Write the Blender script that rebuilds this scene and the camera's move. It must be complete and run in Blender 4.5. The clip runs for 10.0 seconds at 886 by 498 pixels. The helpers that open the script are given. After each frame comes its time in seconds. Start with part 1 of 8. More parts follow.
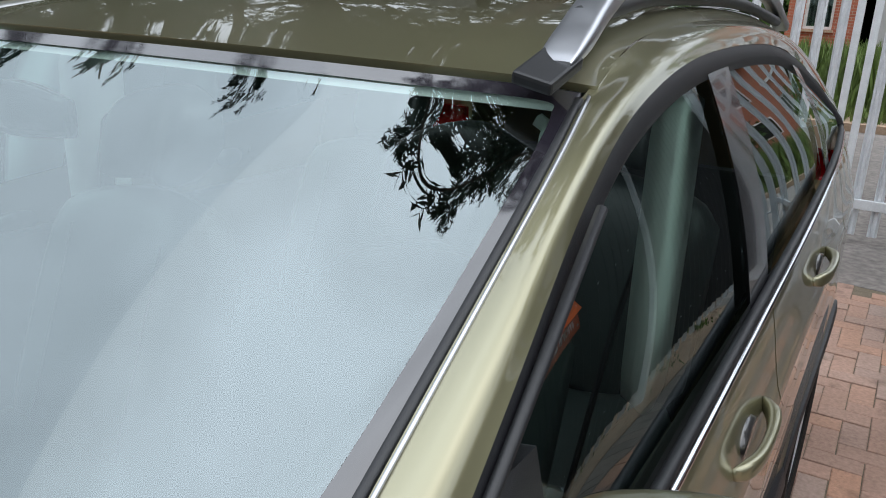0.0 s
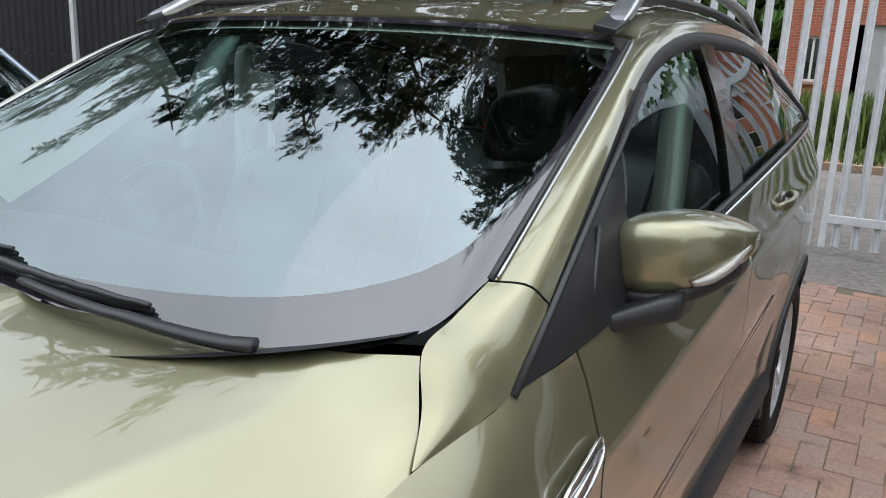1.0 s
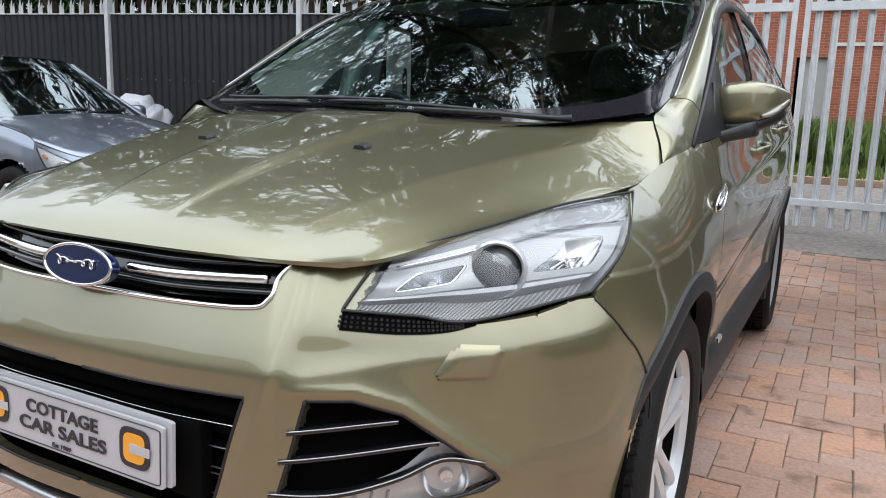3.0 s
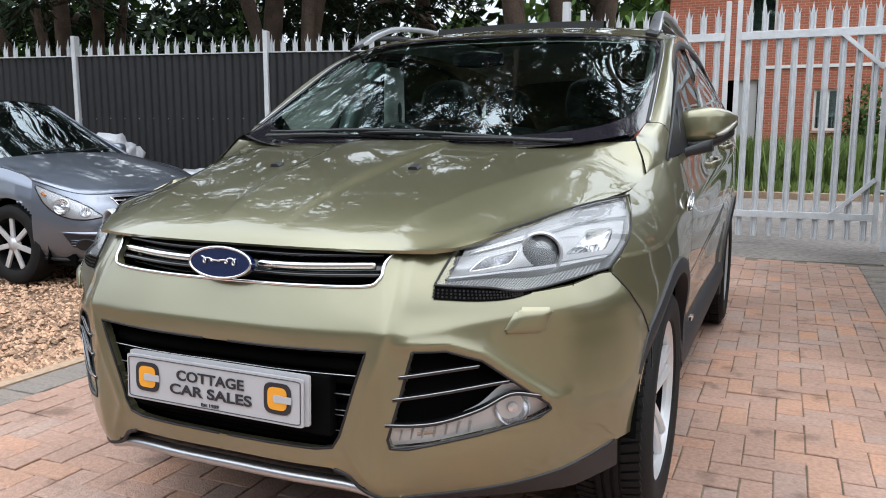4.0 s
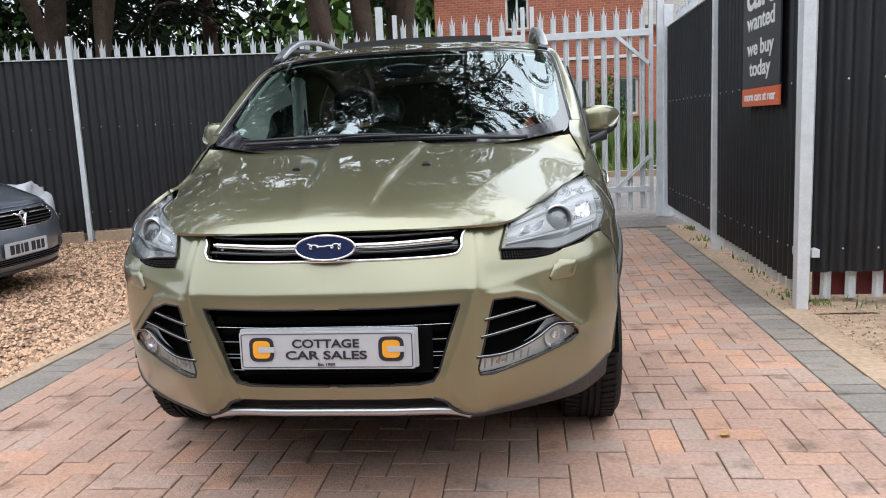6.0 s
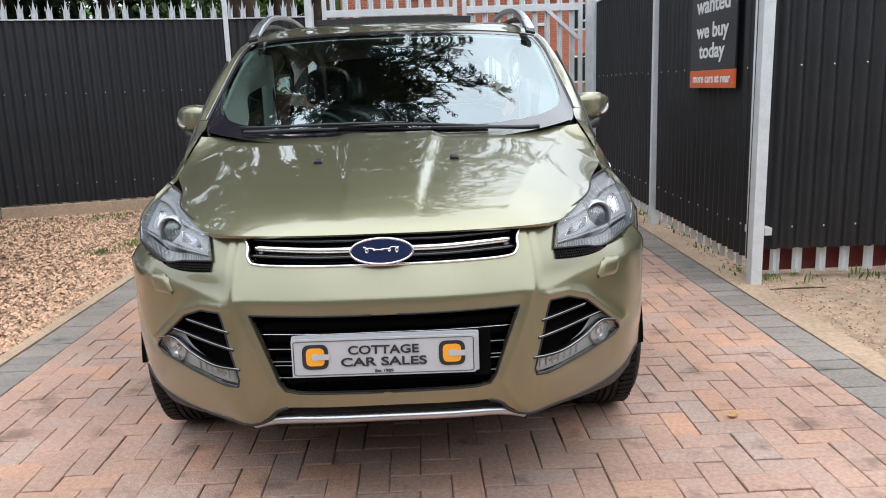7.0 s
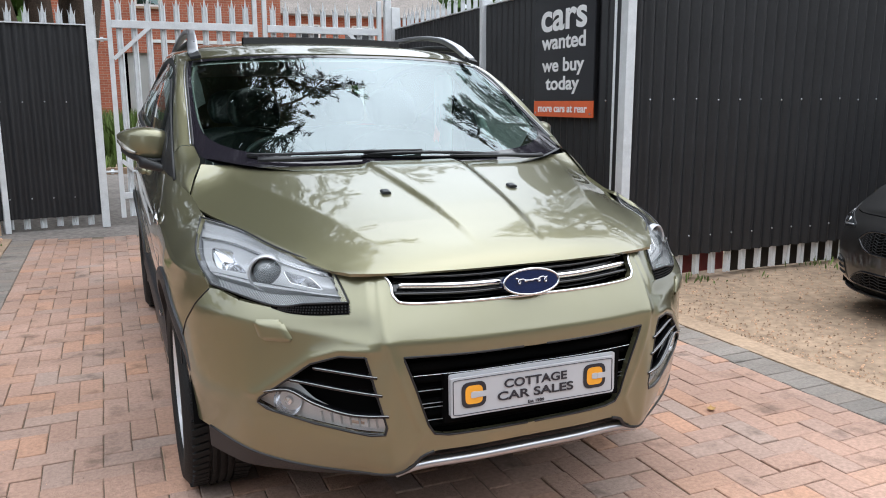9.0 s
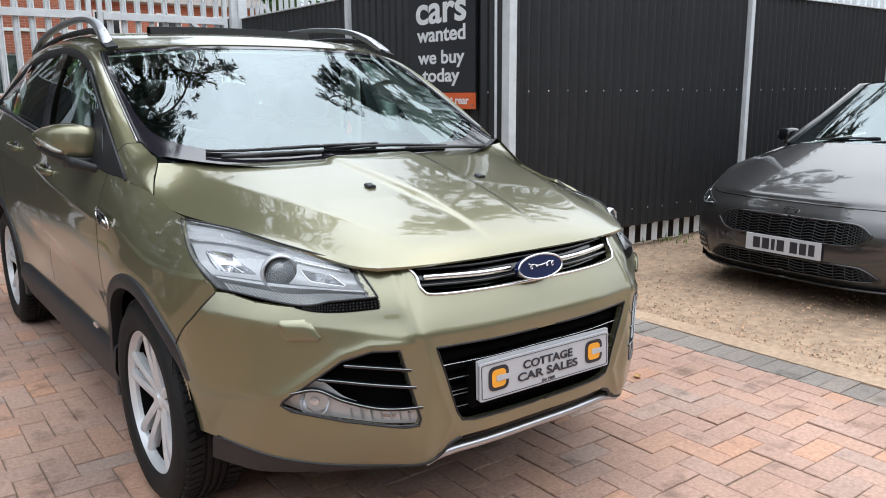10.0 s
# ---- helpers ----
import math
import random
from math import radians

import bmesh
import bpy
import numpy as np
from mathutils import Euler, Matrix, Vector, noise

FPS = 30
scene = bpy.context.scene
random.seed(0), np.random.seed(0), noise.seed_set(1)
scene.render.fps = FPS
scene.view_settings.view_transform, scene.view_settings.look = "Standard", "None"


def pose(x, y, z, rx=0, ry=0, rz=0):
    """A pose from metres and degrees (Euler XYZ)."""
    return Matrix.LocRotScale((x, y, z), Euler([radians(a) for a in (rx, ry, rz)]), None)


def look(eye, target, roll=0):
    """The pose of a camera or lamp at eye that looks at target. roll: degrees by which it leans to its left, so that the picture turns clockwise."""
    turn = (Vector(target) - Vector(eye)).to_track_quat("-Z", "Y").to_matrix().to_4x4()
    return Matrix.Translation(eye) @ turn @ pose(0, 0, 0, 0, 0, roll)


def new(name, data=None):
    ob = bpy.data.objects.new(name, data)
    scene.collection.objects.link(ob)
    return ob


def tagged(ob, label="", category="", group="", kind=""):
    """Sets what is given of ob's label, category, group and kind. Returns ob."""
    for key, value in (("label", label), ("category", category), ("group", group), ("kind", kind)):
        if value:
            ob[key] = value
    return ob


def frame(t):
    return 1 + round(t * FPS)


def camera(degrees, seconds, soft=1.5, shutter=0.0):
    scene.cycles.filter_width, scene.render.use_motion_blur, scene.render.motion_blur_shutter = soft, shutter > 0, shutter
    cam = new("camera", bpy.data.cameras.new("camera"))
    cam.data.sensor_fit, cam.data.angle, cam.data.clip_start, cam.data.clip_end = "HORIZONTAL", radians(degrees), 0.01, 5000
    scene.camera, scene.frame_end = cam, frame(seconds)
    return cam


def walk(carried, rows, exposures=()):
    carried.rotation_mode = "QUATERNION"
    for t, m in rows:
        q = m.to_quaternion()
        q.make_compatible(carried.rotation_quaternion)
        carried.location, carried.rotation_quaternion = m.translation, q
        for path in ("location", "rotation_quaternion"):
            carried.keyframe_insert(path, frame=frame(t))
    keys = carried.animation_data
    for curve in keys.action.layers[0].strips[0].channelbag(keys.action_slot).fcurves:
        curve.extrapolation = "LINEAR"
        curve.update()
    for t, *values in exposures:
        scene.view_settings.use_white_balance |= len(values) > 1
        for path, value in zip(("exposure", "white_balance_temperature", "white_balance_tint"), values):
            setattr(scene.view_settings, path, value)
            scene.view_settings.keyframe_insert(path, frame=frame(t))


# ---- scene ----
cam = camera(59.2, 10.0, soft=1.0)
PATH = [
    (0, (1.025, 1.102, 1.618), (0.059, 2.745, 1.011), 2.5),
    (0.5, (1.123, 0.729, 1.545), (0.17, 2.374, 0.922), 2.1),
    (1, (1.233, 0.349, 1.47), (0.239, 2.019, 1.0), 2.4),
    (1.5, (1.316, 0.014, 1.371), (0.26, 1.681, 1.049), 2.6),
    (2, (1.299, -0.327, 1.282), (0.258, 1.359, 1.011), 2.3),
    (2.5, (1.296, -0.625, 1.205), (0.294, 1.079, 0.905), 2.0),
    (3, (1.217, -0.885, 1.147), (0.310, 0.862, 0.785), 1.8),
    (3.2, (1.200, -0.996, 1.141), (0.317, 0.758, 0.762), 1.4),
    (4.3, (1.199, -1.565, 1.139), (0.458, 0.275, 0.883), -0.5),
    (4.5, (1.186, -1.667, 1.127), (0.489, 0.191, 0.874), -1.0),
    (5, (1.012, -1.91, 1.085), (0.51, 0.004, 0.793), -2.8),
    (5.5, (0.801, -2.139, 1.117), (0.468, -0.19, 0.817), -3.3),
    (5.7, (0.715, -2.155, 1.14), (0.425, -0.198, 0.845), -3.0),
    (7, (0.123, -2.114, 1.292), (0.168, -0.156, 0.884), -1.9),
    (7.5, (-0.191, -2.067, 1.311), (-0.01, -0.119, 0.894), -1.7),
    (8, (-0.495, -2.029, 1.309), (-0.137, -0.099, 0.923), -0.0),
    (8.5, (-0.813, -1.993, 1.345), (-0.244, -0.108, 0.993), 0.1),
    (9, (-1.071, -1.841, 1.346), (-0.299, -0.034, 0.973), -0.2),
    (9.5, (-1.349, -1.738, 1.346), (-0.336, -0.06, 0.952), 0.1),
    (10, (-1.587, -1.596, 1.356), (-0.408, -0.03, 0.959), -0.4),
]
walk(cam, [(t, look(eye, target, roll)) for t, eye, target, roll in PATH], exposures=[(0, -0.20), (1.0, -0.06), (3.0, 0.02), (4.5, 0.09), (7.0, 0.07), (10, 0.03)])

# ---- world, sun, exposure ----
scene.view_settings.exposure = 0.0
world = bpy.data.worlds.new("sky")
scene.world = world
world.use_nodes = True
wn, wl = world.node_tree.nodes, world.node_tree.links
wn.clear()
SUN_EL, SUN_ROT = radians(65), radians(90)
sky = wn.new("ShaderNodeTexSky")
sky.sky_type, sky.sun_disc, sky.sun_elevation, sky.sun_rotation = "NISHITA", False, SUN_EL, SUN_ROT
sky.air_density, sky.dust_density = 1.0, 4.0
haze = wn.new("ShaderNodeMixRGB")
haze.inputs[0].default_value = 0.85
haze.inputs[2].default_value = (15.3, 16.7, 18.3, 1)
cl_noise = wn.new("ShaderNodeTexNoise")
cl_noise.inputs["Scale"].default_value, cl_noise.inputs["Detail"].default_value = 2.2, 5.0
cl_ramp = wn.new("ShaderNodeMapRange")
cl_ramp.inputs[1].default_value, cl_ramp.inputs[2].default_value = 0.3, 0.7
cl_ramp.inputs[3].default_value, cl_ramp.inputs[4].default_value = 0.72, 1.15
cl_mul = wn.new("ShaderNodeMixRGB")
cl_mul.blend_type, cl_mul.inputs[0].default_value = "MULTIPLY", 1.0
bg = wn.new("ShaderNodeBackground")
bg.inputs[1].default_value = 0.178
wout = wn.new("ShaderNodeOutputWorld")
wl.new(sky.outputs[0], haze.inputs[1])
wl.new(cl_noise.outputs[0], cl_ramp.inputs[0])
wl.new(haze.outputs[0], cl_mul.inputs[1])
wl.new(cl_ramp.outputs[0], cl_mul.inputs[2])
# overcast: about three times brighter overhead than at the horizon
w_tc, w_sep, w_el, w_mul = wn.new("ShaderNodeTexCoord"), wn.new("ShaderNodeSeparateXYZ"), wn.new("ShaderNodeMapRange"), wn.new("ShaderNodeMixRGB")
w_el.inputs[1].default_value, w_el.inputs[2].default_value, w_el.inputs[3].default_value, w_el.inputs[4].default_value = 0.0, 1.0, 0.26, 1.3
w_mul.blend_type, w_mul.inputs[0].default_value = "MULTIPLY", 1.0
wl.new(w_tc.outputs["Generated"], w_sep.inputs[0])
wl.new(w_sep.outputs[2], w_el.inputs[0])
wl.new(cl_mul.outputs[0], w_mul.inputs[1])
wl.new(w_el.outputs[0], w_mul.inputs[2])
wl.new(w_mul.outputs[0], bg.inputs[0])
wl.new(bg.outputs[0], wout.inputs[0])
sun = new("sun", bpy.data.lights.new("sun", "SUN"))
sun.data.energy, sun.data.angle, sun.data.color = 0.75, radians(110), (1.0, 0.95, 0.88)
sun.rotation_euler = (radians(8), radians(24), 0)


# ---- materials ----
def mat(name, color, rough=0.5, metal=0.0, noise_scale=0.0, vary=0.0, bump=0.0, bump_scale=0.0, coat=0.0, spec=0.5, color2=None, fine=0.0, rand=0.0, island=0.0):
    """A node material: a base colour that varies at two scales, with fine relief."""
    m = bpy.data.materials.new(name)
    m.use_nodes = True
    n, l = m.node_tree.nodes, m.node_tree.links
    b = n["Principled BSDF"]
    b.inputs["Roughness"].default_value, b.inputs["Metallic"].default_value = rough, metal
    b.inputs["Coat Weight"].default_value, b.inputs["Coat Roughness"].default_value = coat, 0.03
    b.inputs["Specular IOR Level"].default_value = spec
    b.inputs["Base Color"].default_value = (*color, 1)
    tc = n.new("ShaderNodeTexCoord")
    src = None
    if noise_scale:
        t = n.new("ShaderNodeTexNoise")
        t.inputs["Scale"].default_value, t.inputs["Detail"].default_value = noise_scale, 6.0
        l.new(tc.outputs["Object"], t.inputs["Vector"])
        r = n.new("ShaderNodeMapRange")
        r.inputs[1].default_value, r.inputs[2].default_value = 0.3, 0.7
        l.new(t.outputs[0], r.inputs[0])
        mx = n.new("ShaderNodeMixRGB")
        c2 = color2 or tuple(c * (1 - vary) for c in color)
        mx.inputs[1].default_value, mx.inputs[2].default_value = (*color, 1), (*c2, 1)
        l.new(r.outputs[0], mx.inputs[0])
        src = mx.outputs[0]
    if fine:
        t2 = n.new("ShaderNodeTexNoise")
        t2.inputs["Scale"].default_value, t2.inputs["Detail"].default_value = (noise_scale or 5) * 14, 3.0
        l.new(tc.outputs["Object"], t2.inputs["Vector"])
        r2 = n.new("ShaderNodeMapRange")
        r2.inputs[1].default_value, r2.inputs[2].default_value = 0.3, 0.7
        r2.inputs[3].default_value, r2.inputs[4].default_value = 1 - fine, 1 + fine
        l.new(t2.outputs[0], r2.inputs[0])
        m2 = n.new("ShaderNodeMixRGB")
        m2.blend_type, m2.inputs[0].default_value = "MULTIPLY", 1.0
        if src:
            l.new(src, m2.inputs[1])
        else:
            m2.inputs[1].default_value = (*color, 1)
        l.new(r2.outputs[0], m2.inputs[2])
        src = m2.outputs[0]
    if rand or island:
        info = n.new("ShaderNodeNewGeometry" if island else "ShaderNodeObjectInfo")
        r3 = n.new("ShaderNodeMapRange")
        k = rand or island
        r3.inputs[3].default_value, r3.inputs[4].default_value = 1 - k, 1 + k
        l.new(info.outputs["Random Per Island" if island else "Random"], r3.inputs[0])
        m3 = n.new("ShaderNodeMixRGB")
        m3.blend_type, m3.inputs[0].default_value = "MULTIPLY", 1.0
        if src:
            l.new(src, m3.inputs[1])
        else:
            m3.inputs[1].default_value = (*color, 1)
        l.new(r3.outputs[0], m3.inputs[2])
        src = m3.outputs[0]
    if src:
        l.new(src, b.inputs["Base Color"])
    if bump:
        t4 = n.new("ShaderNodeTexNoise")
        t4.inputs["Scale"].default_value, t4.inputs["Detail"].default_value = bump_scale, 5.0
        l.new(tc.outputs["Object"], t4.inputs["Vector"])
        bp = n.new("ShaderNodeBump")
        bp.inputs["Strength"].default_value, bp.inputs["Distance"].default_value = bump, 0.01
        l.new(t4.outputs[0], bp.inputs["Height"])
        l.new(bp.outputs[0], b.inputs["Normal"])
    return m


def glass_mat(name, tint, rough=0.0, ior=2.45, shine=(0.86, 0.97, 1.0)):
    """Thin window glass: it lets tinted light through and mirrors by Fresnel."""
    m = bpy.data.materials.new(name)
    m.use_nodes = True
    n, l = m.node_tree.nodes, m.node_tree.links
    n.remove(n["Principled BSDF"])
    tr, gl, fr, mx = n.new("ShaderNodeBsdfTransparent"), n.new("ShaderNodeBsdfGlossy"), n.new("ShaderNodeFresnel"), n.new("ShaderNodeMixShader")
    tr.inputs[0].default_value = (*tint, 1)
    gl.inputs["Roughness"].default_value = rough
    gl.inputs["Color"].default_value = (*shine, 1)
    fr.inputs[0].default_value = ior
    l.new(fr.outputs[0], mx.inputs[0])
    l.new(tr.outputs[0], mx.inputs[1])
    l.new(gl.outputs[0], mx.inputs[2])
    l.new(mx.outputs[0], n["Material Output"].inputs[0])
    return m


def paint_mat(name, color, edge, metal=0.75, rough=0.32):
    """Metallic car paint with fine flakes, a slight dusting and a clear coat."""
    m = mat(name, color, rough, metal, 1.3, 0.06, coat=1.0, color2=edge)
    n, l = m.node_tree.nodes, m.node_tree.links
    b = n["Principled BSDF"]
    v = n.new("ShaderNodeTexVoronoi")
    v.inputs["Scale"].default_value = 1800
    bp = n.new("ShaderNodeBump")
    bp.inputs["Strength"].default_value, bp.inputs["Distance"].default_value = 0.05, 0.002
    tc = n["Texture Coordinate"]
    l.new(tc.outputs["Object"], v.inputs["Vector"])
    l.new(v.outputs["Color"], bp.inputs["Height"])
    l.new(bp.outputs[0], b.inputs["Normal"])
    t = n.new("ShaderNodeTexNoise")
    t.inputs["Scale"].default_value, t.inputs["Detail"].default_value = 7, 8
    l.new(tc.outputs["Object"], t.inputs["Vector"])
    r = n.new("ShaderNodeMapRange")
    r.inputs[1].default_value, r.inputs[2].default_value, r.inputs[3].default_value, r.inputs[4].default_value = 0.4, 0.75, 0.012, 0.035
    l.new(t.outputs[0], r.inputs[0])
    l.new(r.outputs[0], b.inputs["Coat Roughness"])
    b.inputs["Coat IOR"].default_value = 1.6
    return m


PAINT = paint_mat("olive gold metallic paint", (0.217, 0.204, 0.120), (0.207, 0.194, 0.113), 0.70, 0.33)
SILVER_PAINT = paint_mat("steel blue metallic paint", (0.19, 0.215, 0.27), (0.175, 0.20, 0.25))
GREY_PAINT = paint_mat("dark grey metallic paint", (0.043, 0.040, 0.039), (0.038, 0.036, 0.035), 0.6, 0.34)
GLASS = glass_mat("windscreen glass", (0.66, 0.80, 0.75))
SIDE_GLASS = glass_mat("side glass", (0.66, 0.78, 0.73), 0.0, 1.7)
CLEAR = glass_mat("clear lens", (0.95, 0.95, 0.95), 0.0, 1.5, (1, 1, 1))
BLACK_PLASTIC = mat("black textured plastic", (0.011, 0.0115, 0.0135), 0.45, 0, 30, 0.2, 0.15, 900)
GREY_PLASTIC = mat("charcoal cladding plastic", (0.018, 0.019, 0.023), 0.5, 0, 12, 0.25, 0.2, 700)
GLOSS_BLACK = mat("gloss black trim", (0.008, 0.008, 0.010), 0.12, 0, 20, 0.2, coat=0.6)
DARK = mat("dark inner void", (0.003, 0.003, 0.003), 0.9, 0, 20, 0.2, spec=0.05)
FRIT = mat("black ceramic screen border", (0.016, 0.014, 0.019), 0.06, 0, 40, 0.15)
FRIT.node_tree.nodes["Principled BSDF"].inputs["IOR"].default_value = 1.9
CHROME = mat("chrome", (0.82, 0.82, 0.84), 0.08, 1.0, 15, 0.05)
SATIN = mat("satin silver", (0.50, 0.51, 0.54), 0.33, 1.0, 20, 0.08)
ALLOY = mat("silver alloy", (0.68, 0.69, 0.71), 0.32, 0.45, 20, 0.1)
RUBBER = mat("tyre rubber", (0.0085, 0.0085, 0.0088), 0.7, 0, 14, 0.3, 0.3, 160, spec=0.3)
REFLECTOR = mat("lamp reflector", (0.78, 0.79, 0.82), 0.18, 0.9, 25, 0.08)
LAMP_BASE = mat("silvered lamp bowl", (0.30, 0.31, 0.33), 0.28, 0.7, 25, 0.12)
PROJECTOR = mat("thick grey lamp glass", (0.13, 0.145, 0.155), 0.06, 0.0, 30, 0.1, coat=1.0, spec=0.9)
LAMP_WHITE = mat("white lamp reflector", (0.74, 0.75, 0.77), 0.28, 0.25, 25, 0.08)
LAMP_GREY = mat("lamp bezel grey", (0.56, 0.57, 0.58), 0.35, 0.0, 25, 0.1)
INDICATOR = mat("clear indicator lens", (0.30, 0.28, 0.25), 0.12, 0.2, 60, 0.3, coat=0.8)
LAMP_PALE = mat("pale lamp brow", (0.50, 0.51, 0.53), 0.3, 0.3, 25, 0.06)
AMBER = mat("amber lens", (0.75, 0.25, 0.05), 0.2, 0, 20, 0.1)
RED_LENS = mat("red lens", (0.5, 0.01, 0.015), 0.12, 0, 20, 0.2, coat=1.0)
LEATHER = mat("black leather", (0.016, 0.024, 0.023), 0.42, 0, 18, 0.25, 0.04, 260)
TRIM_LIGHT = mat("pale grey inner trim", (0.72, 0.80, 0.75), 0.7, 0, 20, 0.06)
DASH = mat("soft dashboard plastic", (0.03, 0.033, 0.034), 0.6, 0, 6, 0.12)
PLATE_WHITE = mat("white plate", (0.46, 0.46, 0.48), 0.35, 0, 20, 0.05)
PLATE_TEXT = mat("dark plate lettering", (0.022, 0.022, 0.03), 0.4, 0, 30, 0.2)
ORANGE = mat("orange ink", (0.85, 0.36, 0.03), 0.4, 0, 30, 0.1)
BADGE_BLUE = mat("blue enamel", (0.008, 0.017, 0.075), 0.15, 0.2, 30, 0.2, coat=1.0)
GALV = mat("galvanised steel", (0.74, 0.76, 0.78), 0.45, 0.25, 9, 0.18, 0.1, 60, fine=0.06)
SHEET = mat("black corrugated sheet", (0.0150, 0.0150, 0.0172), 0.47, 0, 3, 0.3, 0.1, 40, fine=0.15)
SHEET_DIRT = mat("grimy sheet foot", (0.05, 0.045, 0.04), 0.8, 0, 5, 0.4)
TARMAC = mat("worn asphalt", (0.25, 0.22, 0.20), 0.9, 0, 1.2, 0.3, 0.6, 160, fine=0.3)
CONCRETE = mat("sandy concrete", (0.45, 0.315, 0.215), 0.9, 0, 2.5, 0.25, 0.5, 60, fine=0.18)
GRAVEL_BED = mat("gravel bed", (0.24, 0.145, 0.09), 0.95, 0, 3.5, 0.35, 0.9, 70, fine=0.4)
GRAVEL = mat("gravel stones", (0.50, 0.315, 0.205), 0.85, 0, 40, 0.2, island=0.65)
DIRT = mat("packed sandy ground", (0.42, 0.295, 0.20), 0.95, 0, 1.1, 0.35, 0.7, 90, fine=0.25)
SAND = mat("jointing sand", (0.21, 0.165, 0.115), 0.95, 0, 8, 0.4, 0.5, 150, fine=0.3)
WALL_BRICK = mat("red brick wall", (0.36, 0.105, 0.06), 0.9, 0, 2.5, 0.3, 0.5, 30, fine=0.25)
n, l = WALL_BRICK.node_tree.nodes, WALL_BRICK.node_tree.links
brick_tex, swap, part_xyz = n.new("ShaderNodeTexBrick"), n.new("ShaderNodeCombineXYZ"), n.new("ShaderNodeSeparateXYZ")
brick_tex.inputs["Scale"].default_value = 1.0
brick_tex.inputs["Brick Width"].default_value, brick_tex.inputs["Row Height"].default_value, brick_tex.inputs["Mortar Size"].default_value = 0.225, 0.075, 0.006
brick_tex.inputs["Color1"].default_value, brick_tex.inputs["Color2"].default_value, brick_tex.inputs["Mortar"].default_value = (0.46, 0.135, 0.075, 1), (0.35, 0.095, 0.055, 1), (0.42, 0.30, 0.23, 1)
l.new(n["Texture Coordinate"].outputs["Object"], part_xyz.inputs[0])
l.new(part_xyz.outputs[0], swap.inputs[0])
l.new(part_xyz.outputs[2], swap.inputs[1])
l.new(swap.outputs[0], brick_tex.inputs["Vector"])
grime = n.new("ShaderNodeMixRGB")
grime.blend_type, grime.inputs[0].default_value = "MULTIPLY", 0.5
old = n["Principled BSDF"].inputs["Base Color"].links[0].from_socket
lift = n.new("ShaderNodeMixRGB")
lift.blend_type, lift.inputs[0].default_value, lift.inputs[2].default_value = "DIVIDE", 1.0, (0.36, 0.105, 0.06, 1)
l.new(old, lift.inputs[1])
l.new(brick_tex.outputs[0], grime.inputs[1])
l.new(lift.outputs[0], grime.inputs[2])
l.new(grime.outputs[0], n["Principled BSDF"].inputs["Base Color"])
DARK_GROUND = mat("dark unseen asphalt", (0.075, 0.075, 0.076), 0.9, 0, 1.5, 0.25, 0.5, 150, fine=0.25)
RENDERED = mat("plain grey render", (0.24, 0.24, 0.23), 0.9, 0, 1.5, 0.15, 0.3, 40, fine=0.1)
WINDOW_WHITE = mat("white window frame", (0.78, 0.78, 0.76), 0.5, 0, 10, 0.08)
BARK = mat("tree bark", (0.115, 0.08, 0.058), 0.95, 0, 4, 0.45, 1.0, 30, fine=0.3)
NEEDLE = mat("dark conifer foliage", (0.022, 0.040, 0.018), 0.75, 0, 2.0, 0.4, island=0.45, spec=0.2)
LEAF = mat("bright green leaves", (0.07, 0.14, 0.03), 0.65, 0, 1.5, 0.35, island=0.4, spec=0.3)
GRASS = mat("grass blades", (0.15, 0.22, 0.055), 0.7, 0, 1.2, 0.35, island=0.4, spec=0.3)
TARP = mat("white plastic sheet", (0.55, 0.56, 0.60), 0.35, 0, 6, 0.12, 0.3, 20)
SIGN_BLACK = mat("black sign board", (0.022, 0.023, 0.028), 0.4, 0, 10, 0.15)
SIGN_ORANGE = mat("orange sign strip", (0.72, 0.13, 0.04), 0.45, 0, 10, 0.1)
SIGN_WHITE = mat("white sign lettering", (0.8, 0.8, 0.8), 0.5, 0, 20, 0.05)


